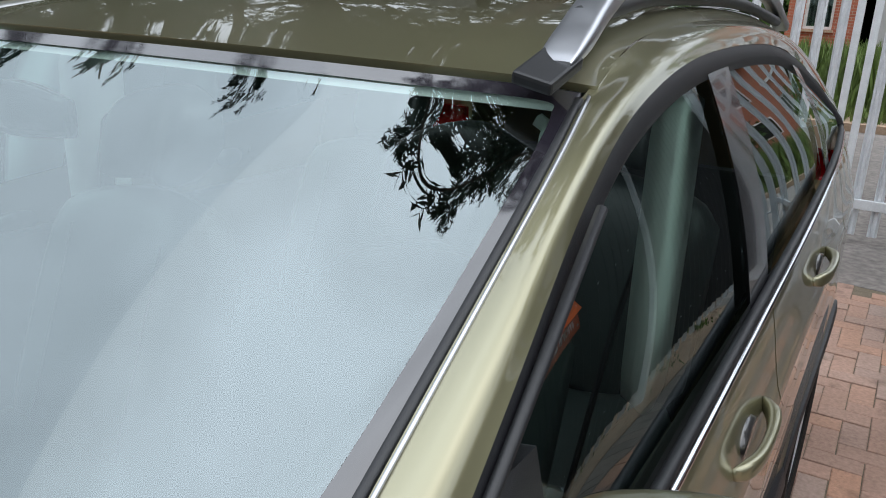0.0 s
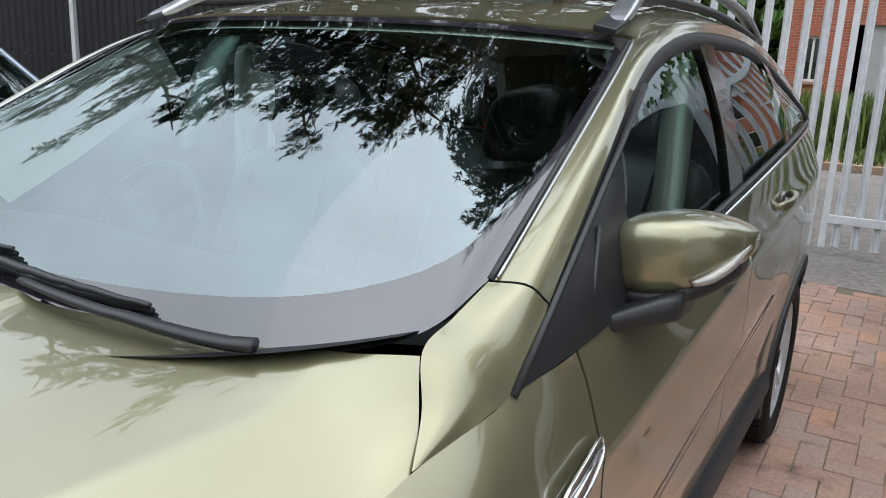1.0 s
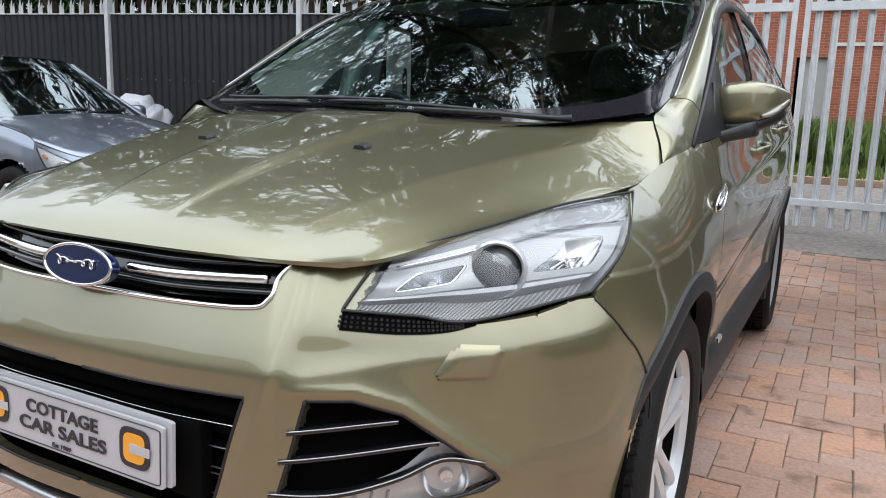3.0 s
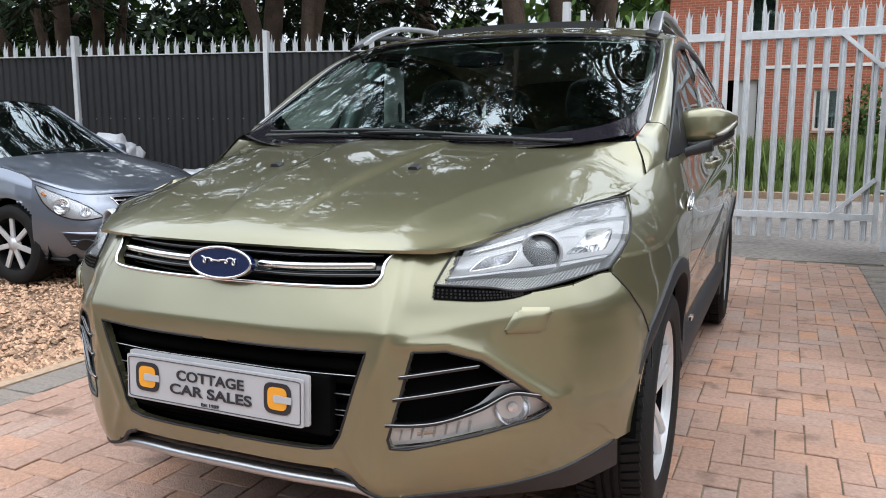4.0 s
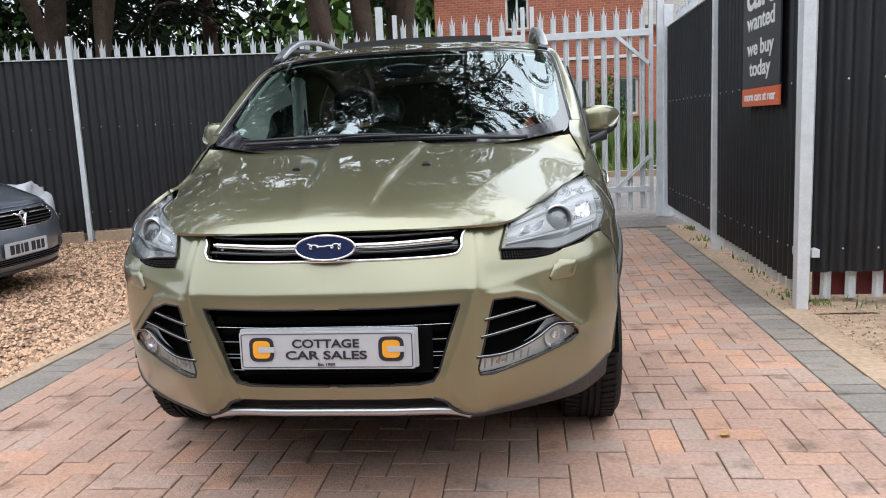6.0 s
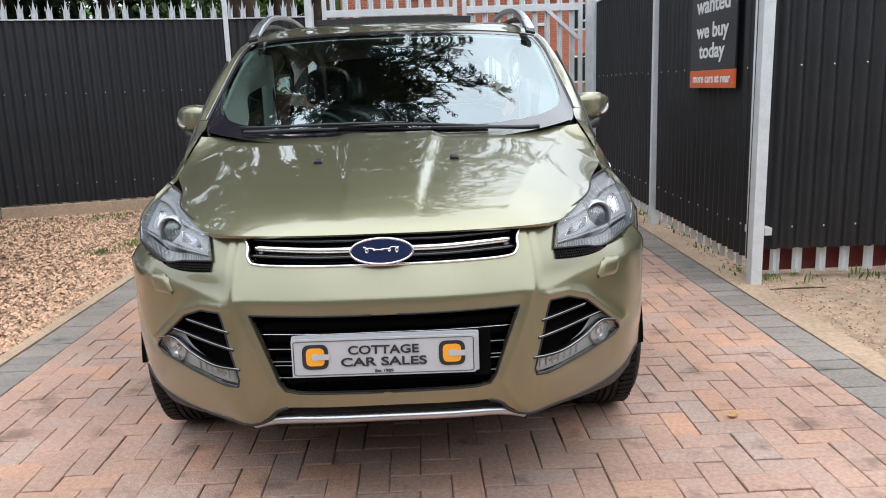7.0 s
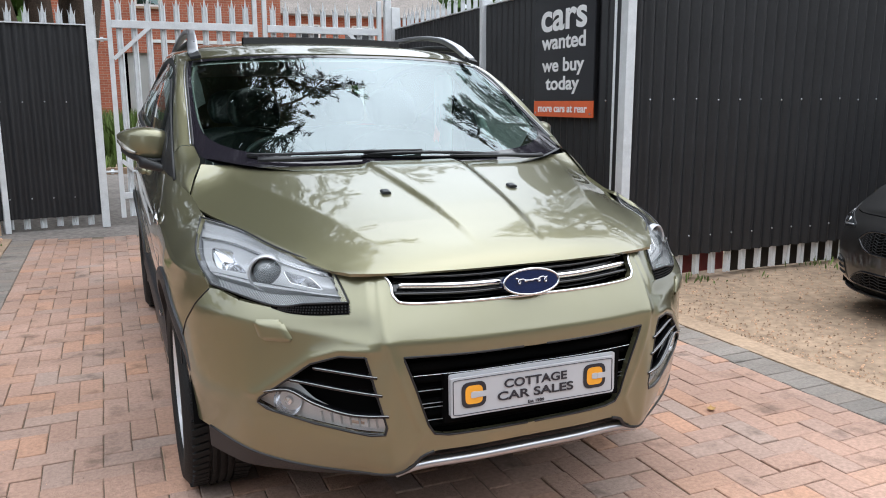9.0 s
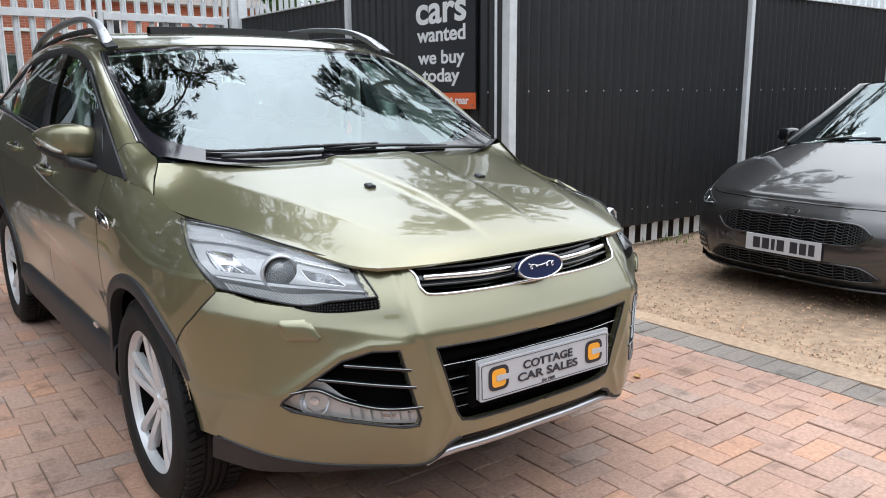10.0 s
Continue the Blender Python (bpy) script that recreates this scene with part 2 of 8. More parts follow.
def paver_mat(name, colors, island):
    """Worn pavers: each takes a colour of its own from a few fired tones, with stains and grit."""
    m = mat(name, colors[0], 0.88, 0, 1.7, 0.3, 0.55, 130, fine=0.0)
    n, l = m.node_tree.nodes, m.node_tree.links
    b = n["Principled BSDF"]
    src = n.new("ShaderNodeNewGeometry" if island else "ShaderNodeObjectInfo")
    ramp = n.new("ShaderNodeValToRGB")
    ramp.color_ramp.interpolation = "LINEAR"
    while len(ramp.color_ramp.elements) < len(colors):
        ramp.color_ramp.elements.new(0.5)
    for i, c in enumerate(colors):
        ramp.color_ramp.elements[i].position = i / (len(colors) - 1)
        ramp.color_ramp.elements[i].color = (*c, 1)
    l.new(src.outputs["Random Per Island" if island else "Random"], ramp.inputs[0])
    geo = n.new("ShaderNodeNewGeometry")
    last = ramp.outputs[0]
    for scale, detail, lo, hi, k0, k1 in ((1.1, 6, 0.35, 0.65, 0.78, 1.1), (60, 4, 0.3, 0.7, 0.82, 1.14), (5.5, 3, 0.58, 0.72, 1.0, 0.55)):
        t = n.new("ShaderNodeTexNoise")
        t.inputs["Scale"].default_value, t.inputs["Detail"].default_value = scale, detail
        l.new(geo.outputs["Position"], t.inputs["Vector"])
        r = n.new("ShaderNodeMapRange")
        r.inputs[1].default_value, r.inputs[2].default_value, r.inputs[3].default_value, r.inputs[4].default_value = lo, hi, k0, k1
        l.new(t.outputs[0], r.inputs[0])
        mx = n.new("ShaderNodeMixRGB")
        mx.blend_type, mx.inputs[0].default_value = "MULTIPLY", 1.0
        l.new(last, mx.inputs[1])
        l.new(r.outputs[0], mx.inputs[2])
        last = mx.outputs[0]
    l.new(last, b.inputs["Base Color"])
    return m


RED_TONES = [(0.392, 0.246, 0.189), (0.424, 0.263, 0.198), (0.408, 0.262, 0.204), (0.498, 0.278, 0.185), (0.376, 0.26, 0.212), (0.445, 0.276, 0.21), (0.382, 0.278, 0.231)]
GREY_TONES = [(0.235, 0.203, 0.178), (0.27, 0.234, 0.205), (0.21, 0.184, 0.163), (0.26, 0.22, 0.19), (0.285, 0.232, 0.197)]
BRICK_RED, BRICK_RED_ALL = paver_mat("red clay paver", RED_TONES, False), paver_mat("red clay pavers", RED_TONES, True)
BRICK_GREY = paver_mat("grey paver", GREY_TONES, False)


# ---- mesh tools ----
def thing(name, label, category, group="", kind="", at=(0, 0, 0), turn=0):
    ob = new(name)
    ob.empty_display_size = 0.1
    ob.matrix_basis = pose(*at, 0, 0, turn)
    return tagged(ob, label, category, group, kind)


def part(name, bm, material, parent=None, label="", smooth=False, sharp=None):
    me = bpy.data.meshes.new(name)
    if sharp is not None:
        for e in bm.edges:
            if len(e.link_faces) == 2 and e.calc_face_angle(0) > radians(sharp):
                e.smooth = False
        smooth = True
    for f in bm.faces:
        f.smooth = smooth
    bm.to_mesh(me)
    bm.free()
    me.materials.append(material)
    ob = new(name, me)
    ob.parent = parent
    if label:
        ob["label"] = label
    return ob


def spline(ctrl, n, closed=False):
    """n points on the Catmull-Rom curve through the control points."""
    c = np.array(ctrl, float)
    k = len(c)
    s = np.linspace(0, k if closed else k - 1, n, endpoint=not closed)
    i = np.minimum(s.astype(int), k - 1 if closed else k - 2)
    f = (s - i).reshape((-1,) + (1,) * (c.ndim - 1))
    if closed:
        p0, p1, p2, p3 = c[(i - 1) % k], c[i % k], c[(i + 1) % k], c[(i + 2) % k]
    else:
        e = np.concatenate([2 * c[:1] - c[1:2], c, 2 * c[-1:] - c[-2:-1]])
        p0, p1, p2, p3 = e[i], e[i + 1], e[i + 2], e[i + 3]
    return 0.5 * (2 * p1 + (p2 - p0) * f + (2 * p0 - 5 * p1 + 4 * p2 - p3) * f ** 2 + (3 * p1 - p0 - 3 * p2 + p3) * f ** 3)


def patch(rows, m, n):
    """A smooth m x n grid through rows of control points."""
    a = spline(np.array(rows, float), m)
    return np.swapaxes(spline(np.swapaxes(a, 0, 1), n), 0, 1)


def grid_bm(P, keep=None, out=None, lip=0.0, bm=None):
    """Grid of points to faces. out: a point the faces look away from. lip: depth of the turned-in edge."""
    bm = bm or bmesh.new()
    m, n = P.shape[:2]
    vs = [[bm.verts.new(P[i, j]) for j in range(n)] for i in range(m)]
    fs = []
    for i in range(m - 1):
        for j in range(n - 1):
            if keep is None or keep[i, j]:
                q = []
                for v in (vs[i][j], vs[i + 1][j], vs[i + 1][j + 1], vs[i][j + 1]):
                    if all((v.co - w.co).length > 1e-6 for w in q):
                        q.append(v)
                if len(q) > 2:
                    fs.append(bm.faces.new(q))
    for v in [v for row in vs for v in row if not v.link_faces]:
        bm.verts.remove(v)
    if out is not None and fs:
        o = Vector(out)
        if sum(f.normal.dot(f.calc_center_median() - o) for f in fs if (f.normal_update() or True)) < 0:
            bmesh.ops.reverse_faces(bm, faces=fs)
    if lip:
        bm.normal_update()
        edges = [e for e in bm.edges if e.is_boundary]
        nor = {v: v.normal.copy() for e in edges for v in e.verts}
        co = {tuple(round(c, 5) for c in v.co): nor[v] for v in nor}
        r = bmesh.ops.extrude_edge_only(bm, edges=edges)
        for v in [g for g in r["geom"] if isinstance(g, bmesh.types.BMVert)]:
            v.co -= co.get(tuple(round(c, 5) for c in v.co), Vector()) * lip
        for e in edges:
            e.smooth = False
    return bm


MIRROR = np.array([-1, 1, 1.0])


def both(name, P, material, parent, keep=None, out=(0, 2.2, 0.7), lip=0.012, label=""):
    """A panel of the car's one side and its mirror image on the other."""
    for s in (np.ones(3), MIRROR):
        part(name, grid_bm(P * s, keep, out, lip), material, parent, label, smooth=True)


def box(bm, lo, hi, m=None, bevel=0.0):
    r = bmesh.ops.create_cube(bm, size=1.0)
    vs = r["verts"]
    for v in vs:
        v.co = Vector([lo[k] + (v.co[k] + 0.5) * (hi[k] - lo[k]) for k in range(3)])
    if bevel:
        es = list({e for v in vs for e in v.link_edges})
        b = bmesh.ops.bevel(bm, geom=es, offset=bevel, segments=2, affect="EDGES", profile=0.6)
        vs = list({v for f in b["faces"] for v in f.verts} | {v for v in vs if v.is_valid})
    if m is not None:
        bmesh.ops.transform(bm, matrix=m, verts=vs)
    return bm


def box_bm(lo, hi, m=None, bevel=0.0):
    return box(bmesh.new(), lo, hi, m, bevel)


def tube_bm(points, radius, sides=8, closed=False, flat=1.0, bm=None):
    """A tube along points; radius may be a list; flat squeezes it along its second axis."""
    bm = bm or bmesh.new()
    p = [Vector(q) for q in points]
    k = len(p)
    rad = radius if isinstance(radius, (list, tuple, np.ndarray)) else [radius] * k
    rings = []
    side = None
    for i in range(k):
        a = p[(i - 1) % k] if closed or i else p[i]
        b = p[(i + 1) % k] if closed or i < k - 1 else p[i]
        d = (b - a).normalized()
        ref = Vector((0, 0, 1)) if abs(d.z) < 0.9 else Vector((1, 0, 0))
        s = d.cross(ref).normalized() if side is None else (side - d * side.dot(d)).normalized()
        side = s
        u = s.cross(d)
        rings.append([bm.verts.new(p[i] + (s * math.cos(t) + u * math.sin(t) * flat) * rad[i]) for t in [2 * math.pi * j / sides for j in range(sides)]])
    for i in range(k if closed else k - 1):
        a, b = rings[i], rings[(i + 1) % k]
        for j in range(sides):
            bm.faces.new((a[j], a[(j + 1) % sides], b[(j + 1) % sides], b[j]))
    if not closed:
        bm.faces.new(rings[0][::-1])
        bm.faces.new(rings[-1])
    bmesh.ops.recalc_face_normals(bm, faces=bm.faces)
    return bm


def prism_bm(outline, depth, bm=None, m=None):
    """An outline in the x-z plane drawn out from y = 0 to y = depth."""
    bm = bm or bmesh.new()
    a = [bm.verts.new((x, 0, z)) for x, z in outline]
    b = [bm.verts.new((x, depth, z)) for x, z in outline]
    k = len(a)
    bm.faces.new(a)
    bm.faces.new(b[::-1])
    for i in range(k):
        bm.faces.new((a[i], b[i], b[(i + 1) % k], a[(i + 1) % k]))
    if m is not None:
        bmesh.ops.transform(bm, matrix=m, verts=a + b)
    bmesh.ops.recalc_face_normals(bm, faces=bm.faces)
    return bm


def lathe_bm(profile, sides=48, bm=None, closed=False):
    """A profile of (radius, x) turned round the x axis."""
    bm = bm or bmesh.new()
    rings = [[bm.verts.new((x, r * math.cos(2 * math.pi * j / sides), r * math.sin(2 * math.pi * j / sides))) for j in range(sides)] for r, x in profile]
    k = len(rings)
    for i in range(k if closed else k - 1):
        a, b = rings[i], rings[(i + 1) % k]
        for j in range(sides):
            bm.faces.new((a[j], a[(j + 1) % sides], b[(j + 1) % sides], b[j]))
    bmesh.ops.recalc_face_normals(bm, faces=bm.faces)
    return bm


def text_bm(body, size, extrude=0.001, stretch=1.0, bold=0.0):
    """Lettering in the x-z plane, centred, facing -y."""
    cu = bpy.data.curves.new("lettering", "FONT")
    cu.body, cu.size, cu.extrude, cu.align_x, cu.align_y, cu.offset = body, size, extrude, "CENTER", "CENTER", bold
    ob = new("lettering", cu)
    me = bpy.data.meshes.new_from_object(ob.evaluated_get(bpy.context.evaluated_depsgraph_get()))
    bpy.data.objects.remove(ob)
    bm = bmesh.new()
    bm.from_mesh(me)
    bpy.data.meshes.remove(me)
    bmesh.ops.transform(bm, matrix=pose(0, 0, 0, 90) @ Matrix.Diagonal((stretch, 1, 1, 1)), verts=bm.verts)
    return bm


def inside(px, pz, poly):
    x, z = np.asarray(px), np.asarray(pz)
    r = np.zeros(x.shape, bool)
    for (x1, z1), (x2, z2) in zip(poly, poly[1:] + poly[:1]):
        hit = ((z1 > z) != (z2 > z)) & (x < (x2 - x1) * (z - z1) / ((z2 - z1) or 1e-9) + x1)
        r ^= hit
    return r


def snap(A, B, poly, reach):
    """Moves grid parameters that lie near an outline onto it."""
    best = np.full(A.shape, 9.0)
    na, nb = A.copy(), B.copy()
    for (x1, z1), (x2, z2) in zip(poly, poly[1:] + poly[:1]):
        dx, dz = x2 - x1, z2 - z1
        f = np.clip(((A - x1) * dx + (B - z1) * dz) / (dx * dx + dz * dz + 1e-12), 0, 1)
        qx, qz = x1 + f * dx, z1 + f * dz
        d = np.hypot(A - qx, B - qz)
        w = (d < best) & (d < reach)
        na[w], nb[w] = qx[w], qz[w]
        best = np.minimum(best, d)
    return na, nb


def round_poly(poly, n=5, r=0.25):
    """Rounds an outline's corners."""
    q = np.array(poly, float)
    res = []
    k = len(q)
    for i in range(k):
        a, b, c = q[i - 1], q[i], q[(i + 1) % k]
        s, e = b + (a - b) * r, b + (c - b) * r
        for t in np.linspace(0, 1, n):
            res.append(tuple((1 - t) ** 2 * s + 2 * t * (1 - t) * b + t * t * e))
    return res


# ---- ground and setting ----
def strip(name, outline, z, material, label, category="ground", lift=0.0):
    """A flat ground area with an edge that goes down 0.15 m."""
    bm = bmesh.new()
    top = [bm.verts.new((x, y, z)) for x, y in outline]
    low = [bm.verts.new((x, y, z - 0.15)) for x, y in outline]
    bm.faces.new(top)
    for i in range(len(top)):
        bm.faces.new((top[i], low[i], low[(i + 1) % len(top)], top[(i + 1) % len(top)]))
    bmesh.ops.recalc_face_normals(bm, faces=bm.faces)
    ob = part(name, bm, material)
    return tagged(ob, label, category, kind="structure")


def rough_ground(name, x0, x1, y0, y1, nx, ny, z, amp, material, label, seed=0.0):
    """A patch of uneven ground."""
    bm = bmesh.new()
    X, Y = np.meshgrid(np.linspace(x0, x1, nx), np.linspace(y0, y1, ny), indexing="ij")
    Z = np.array([[z + amp * (noise.noise(Vector((X[i, j] * 1.1, Y[i, j] * 1.1, seed))) + 0.4 * noise.noise(Vector((X[i, j] * 4, Y[i, j] * 4, seed)))) for j in range(ny)] for i in range(nx)])
    grid_bm(np.stack([X, Y, Z], -1), out=(0, 0, -50), bm=bm)
    return tagged(part(name, bm, material, smooth=True), label, "ground", kind="structure")


ground_bm = bmesh.new()
bmesh.ops.create_grid(ground_bm, x_segments=8, y_segments=8, size=400)
bmesh.ops.translate(ground_bm, verts=ground_bm.verts, vec=(0, 0, -0.17))
tagged(part("ground", ground_bm, DIRT), "sandy brown earth reaching to the horizon", "ground", kind="structure")
bed = strip("pavement", [(-1.80, -4.5), (1.85, -4.5), (1.85, 6.45), (1.2, 6.45), (-1.80, 6.85)], -0.007, SAND, "block paved driveway of worn red clay pavers", "driveway")
border_right = strip("pavement_border_right", [(1.85, -4.5), (2.065, -4.5), (2.065, 6.5), (1.85, 6.45)], -0.007, SAND, "border course of grey concrete pavers along the driveway", "paving")
border_left = strip("pavement_border_left", [(-2.015, -4.5), (-1.80, -4.5), (-1.80, 6.85), (-2.015, 6.9)], -0.007, SAND, "border course of grey concrete pavers beside gravel", "paving")
strip("edging_right", [(2.065, -4.5), (2.20, -4.5), (2.24, 6.6), (2.065, 6.5)], 0.004, CONCRETE, "worn sandy concrete edging strip", "kerb")
strip("edging_left", [(-2.09, -4.5), (-2.015, -4.5), (-2.015, 6.9), (-2.09, 6.95)], 0.006, CONCRETE, "thin sandy concrete edging strip", "kerb")
strip("apron", [(-2.3, 6.85), (1.2, 6.46), (2.4, 6.56), (2.4, 8.6), (-2.3, 8.6)], -0.004, TARMAC, "worn grey tarmac apron under the gates", "pavement")
strip("road", [(-3.4, 8.6), (60, 8.6), (60, 14.6), (-3.4, 14.6)], -0.02, TARMAC, "grey tarmac road beyond the gates", "road")
# unseen dark strip, added so the lower bumper mirrors less bright ground
strip("street", [(-40, -15), (40, -15), (40, -4.5), (-40, -4.5)], 0.012, DARK_GROUND, "unseen dark asphalt added to darken the bumper's reflections", "road")
strip("verge", [(-60, 14.6), (60, 14.6), (60, 60), (-60, 60)], 0.06, DIRT, "earth verge behind a low kerb", "ground")
rough_ground("gravel_yard", -14, -2.09, -6, 7.6, 90, 90, -0.015, 0.02, GRAVEL_BED, "loose golden brown gravel yard")
rough_ground("dirt_yard", 2.20, 14, -6, 3.4, 80, 70, -0.012, 0.018, DIRT, "packed sandy yard with worn gravel", 7.0)
rough_ground("dirt_strip", 2.20, 2.6, 2.5, 6.6, 6, 50, 0.0, 0.02, DIRT, "narrow dirt strip at the fence foot", 3.0)


# unseen plain walls, added beside the yards to darken the car's side reflections
for name, lo, hi, label in (("dimming_wall_west", (-15.4, -4.4, 0), (-15.0, 4.4, 4.6), "unseen plain grey wall added past the gravel yard to darken reflections"), ("dimming_wall_east", (15.0, -4.4, 0), (15.4, 2.6, 4.6), "unseen plain grey wall added past the sandy yard to darken reflections")):
    tagged(part(name, box_bm(lo, hi, bevel=0.02), RENDERED), label, "wall", kind="structure")


# ---- fences ----
def pale_bm(h, w=0.065):
    """A W-section palisade pale with a split three-point top."""
    bm = bmesh.new()
    prof = [(-0.5, 0.0), (-0.28, -0.3), (-0.12, -0.05), (0.12, -0.05), (0.28, -0.3), (0.5, 0.0)]
    levels = [(0, 1), (h - 0.16, 1), (h - 0.12, 1.0)]
    t = 0.004
    for s in (0.0, t):
        rows = [[bm.verts.new((x * w, z * w * 1.0 + s, lev)) for x, z in prof] for lev, _ in levels]
        for a, b in zip(rows, rows[1:]):
            for j in range(5):
                bm.faces.new((a[j], a[j + 1], b[j + 1], b[j]))
        last = rows[-1]
        tips = [(-0.62, 0.10, h - 0.06), (0, -0.02, h), (0.62, 0.10, h - 0.06)]
        tv = [bm.verts.new((x * w, y * w + s - (0.012 if abs(x) > 0 else 0), z)) for x, y, z in tips]
        bm.faces.new((last[0], last[1], tv[0]))
        bm.faces.new((last[1], last[2], last[3], last[4], tv[1]))
        bm.faces.new((last[4], last[5], tv[2]))
    bmesh.ops.recalc_face_normals(bm, faces=bm.faces)
    return bm


def sheet_bm(length, z0, z1, pitch=0.15, depth=0.036, seed=0):
    """A corrugated sheet along x, with lapped joints and a wavy foot."""
    n = int(length / pitch * 10)
    xs = np.linspace(0, length, n)
    zs = np.array([z0, z0 + 0.25, (z0 + z1) / 2, z1 - 0.2, z1])
    P = np.zeros((n, len(zs), 3))
    lap = (np.floor(xs / 0.99) % 2) * 0.006
    for j, z in enumerate(zs):
        P[:, j, 0] = xs
        P[:, j, 1] = depth * 0.5 * np.cos(2 * np.pi * xs / pitch) + lap + 0.004 * np.sin(xs * 2.1 + z * 1.7 + seed)
        P[:, j, 2] = z
    return grid_bm(P, out=(length / 2, 50, 1))


PALE_MESHES = {}


def pale_on(parent, x, y, z, h, tilt=0.0):
    key = round(h, 2)
    if key not in PALE_MESHES:
        ob = part("pale", pale_bm(h), GALV, parent)
        PALE_MESHES[key] = ob.data
    else:
        ob = new("pale", PALE_MESHES[key])
        ob.parent = parent
    ob.matrix_basis = pose(x, y, z, 0, tilt, 0)
    return ob


def fence(name, a, b, posts, top, sheet=True, label="", sheet_z0=0.14, sheet_top=None, face=-1, pales=True, post_w=0.055):
    """A palisade fence from a to b, clad with corrugated sheet on its near side."""
    d = Vector((b[0] - a[0], b[1] - a[1], 0))
    L = d.length
    f = thing(name, label, "fence", at=(a[0], a[1], 0), turn=math.degrees(math.atan2(d.y, d.x)))
    st = sheet_top or top - 0.22
    if sheet:
        part("corrugated_sheet", sheet_bm(L, sheet_z0, st, 0.102, 0.028 if a[0] < 0 else 0.036, a[0]), SHEET, f, "black corrugated bitumen sheet cladding", smooth=True)
        for z in (0.35, 1.35):
            bm = bmesh.new()
            for k in range(int(L / 0.204)):
                x = 0.051 + k * 0.204
                bmesh.ops.create_icosphere(bm, subdivisions=1, radius=0.0085, matrix=pose(x, -0.021, z + random.uniform(-0.006, 0.006)) @ Matrix.Diagonal((1, 0.6, 1, 1)))
            part("screw_row", bm, SATIN, f, "row of dull metal fixing screws", smooth=True)["kind"] = "stuff"
    if sheet:
        # pale strip gives the light along the sheet's top edge as colour
        part("top_highlight", box_bm((0, -0.024, st - 0.006), (L, 0.020, st + 0.006), bevel=0.002), GALV, f, "thin pale strip for the highlight on the sheet's top")
    for z in (0.30, top - 0.27):
        part("rail", box_bm((0, 0.062, z), (L, 0.11, z + 0.05), bevel=0.004), GALV, f)
    if pales:
        k = int(L / 0.155)
        for i in range(k + 1):
            pale_on(f, 0.03 + i * 0.155 + random.uniform(-0.004, 0.004), 0.055, 0.03 + random.uniform(-0.01, 0.01), top - 0.03, random.uniform(-0.6, 0.6))
    for x in posts:
        part("post", box_bm((x - post_w / 2, -0.055, 0.0), (x + post_w / 2, 0.05, top + 0.03), bevel=0.004), GALV, f, "galvanised steel post")
    return f


def bearing(a, b):
    return math.hypot(b[0] - a[0], b[1] - a[1])


LF = [(-2.09, 7.33), (-4.64, 6.62), (-13.0, 4.9)]
fence("palisade_fence", LF[0], (-1.15, 7.40), [], 2.36, label="short black clad panel between gate and side fence")
fence("palisade_fence", LF[1], LF[0], [0, bearing(LF[0], LF[1])], 2.36, label="galvanised palisade fence clad in black corrugated sheet")
L2 = bearing(LF[2], LF[1])
fence("palisade_fence", LF[2], LF[1], [L2 - 2.62, L2 - 5.24, L2 - 7.86], 2.36, label="long galvanised palisade fence clad in black sheet")
fence("palisade_fence", (2.25, 7.40), (2.21, 2.68), [0.03, 2.55], 2.42, label="driveway side fence clad in black corrugated sheet")
fence("palisade_fence", (2.21, 2.74), (12.5, 2.70), [3.05, 5.9, 8.75], 2.45, label="yard fence of black sheet over white-red palings", sheet_z0=0.20)
corner = part("fence_post", box_bm((2.165, 2.60, 0), (2.235, 2.68, 2.55), bevel=0.005), GALV)
tagged(corner, "galvanised steel corner post of the driveway fence", "post")


# ---- gates ----
def gate(name, x0, x1, hinge, label):
    g = thing(name, label, "gate", "double gates", at=(x0, 7.42, 0))
    w = x1 - x0
    for x in (0.0, w - 0.05):
        part("upright", box_bm((x, -0.025, 0.09), (x + 0.05, 0.025, 2.52), bevel=0.004), GALV, g)
    for z0, z1 in ((0.30, 0.37), (2.12, 2.20)):
        part("rail", box_bm((0.05, -0.045, z0), (w - 0.05, -0.01, z1), bevel=0.004), GALV, g)
    k = round((w - 0.1) / 0.155)
    for i in range(k):
        pale_on(g, 0.05 + (i + 0.5) * (w - 0.1) / k, 0.005, 0.10, 2.38)
    s = 1 if hinge == "right" else -1
    hx = w - 0.05 if s > 0 else 0.05
    for za, zb in ((0.35, 0.72), (2.14, 1.80)):
        m = look((hx - s * 0.38, -0.03, za), (hx, -0.03, zb))
        part("brace", box_bm((-0.02, -0.02, -math.dist((0.38, za), (0, zb))), (0.02, 0.02, 0), m), GALV, g)
    for z in (0.60, 2.0):
        part("hinge", tube_bm([(hx, 0, z), (hx + s * 0.17, 0, z)], 0.012), GALV, g)
        part("hinge_nut", tube_bm([(hx + s * 0.09, 0, z), (hx + s * 0.12, 0, z)], 0.028, 6), GALV, g)
    return g


gate("palisade_gate", 0.66, 2.08, "right", "closed galvanised palisade gate leaf with corner braces")
gate("palisade_gate", -0.98, 0.60, "left", "closed galvanised palisade gate leaf beside its latch")
for x in (-1.14, 2.16):
    gp = part("gate_post", box_bm((x - 0.04, 7.37, 0), (x + 0.04, 7.45, 2.62), bevel=0.006), GALV)
    tagged(gp, "square galvanised steel gate post", "post", "gate posts")


# ---- the olive gold car ----
def lerp(y, table):
    k = sorted(table)
    return np.interp(y, k, [table[q] for q in k])


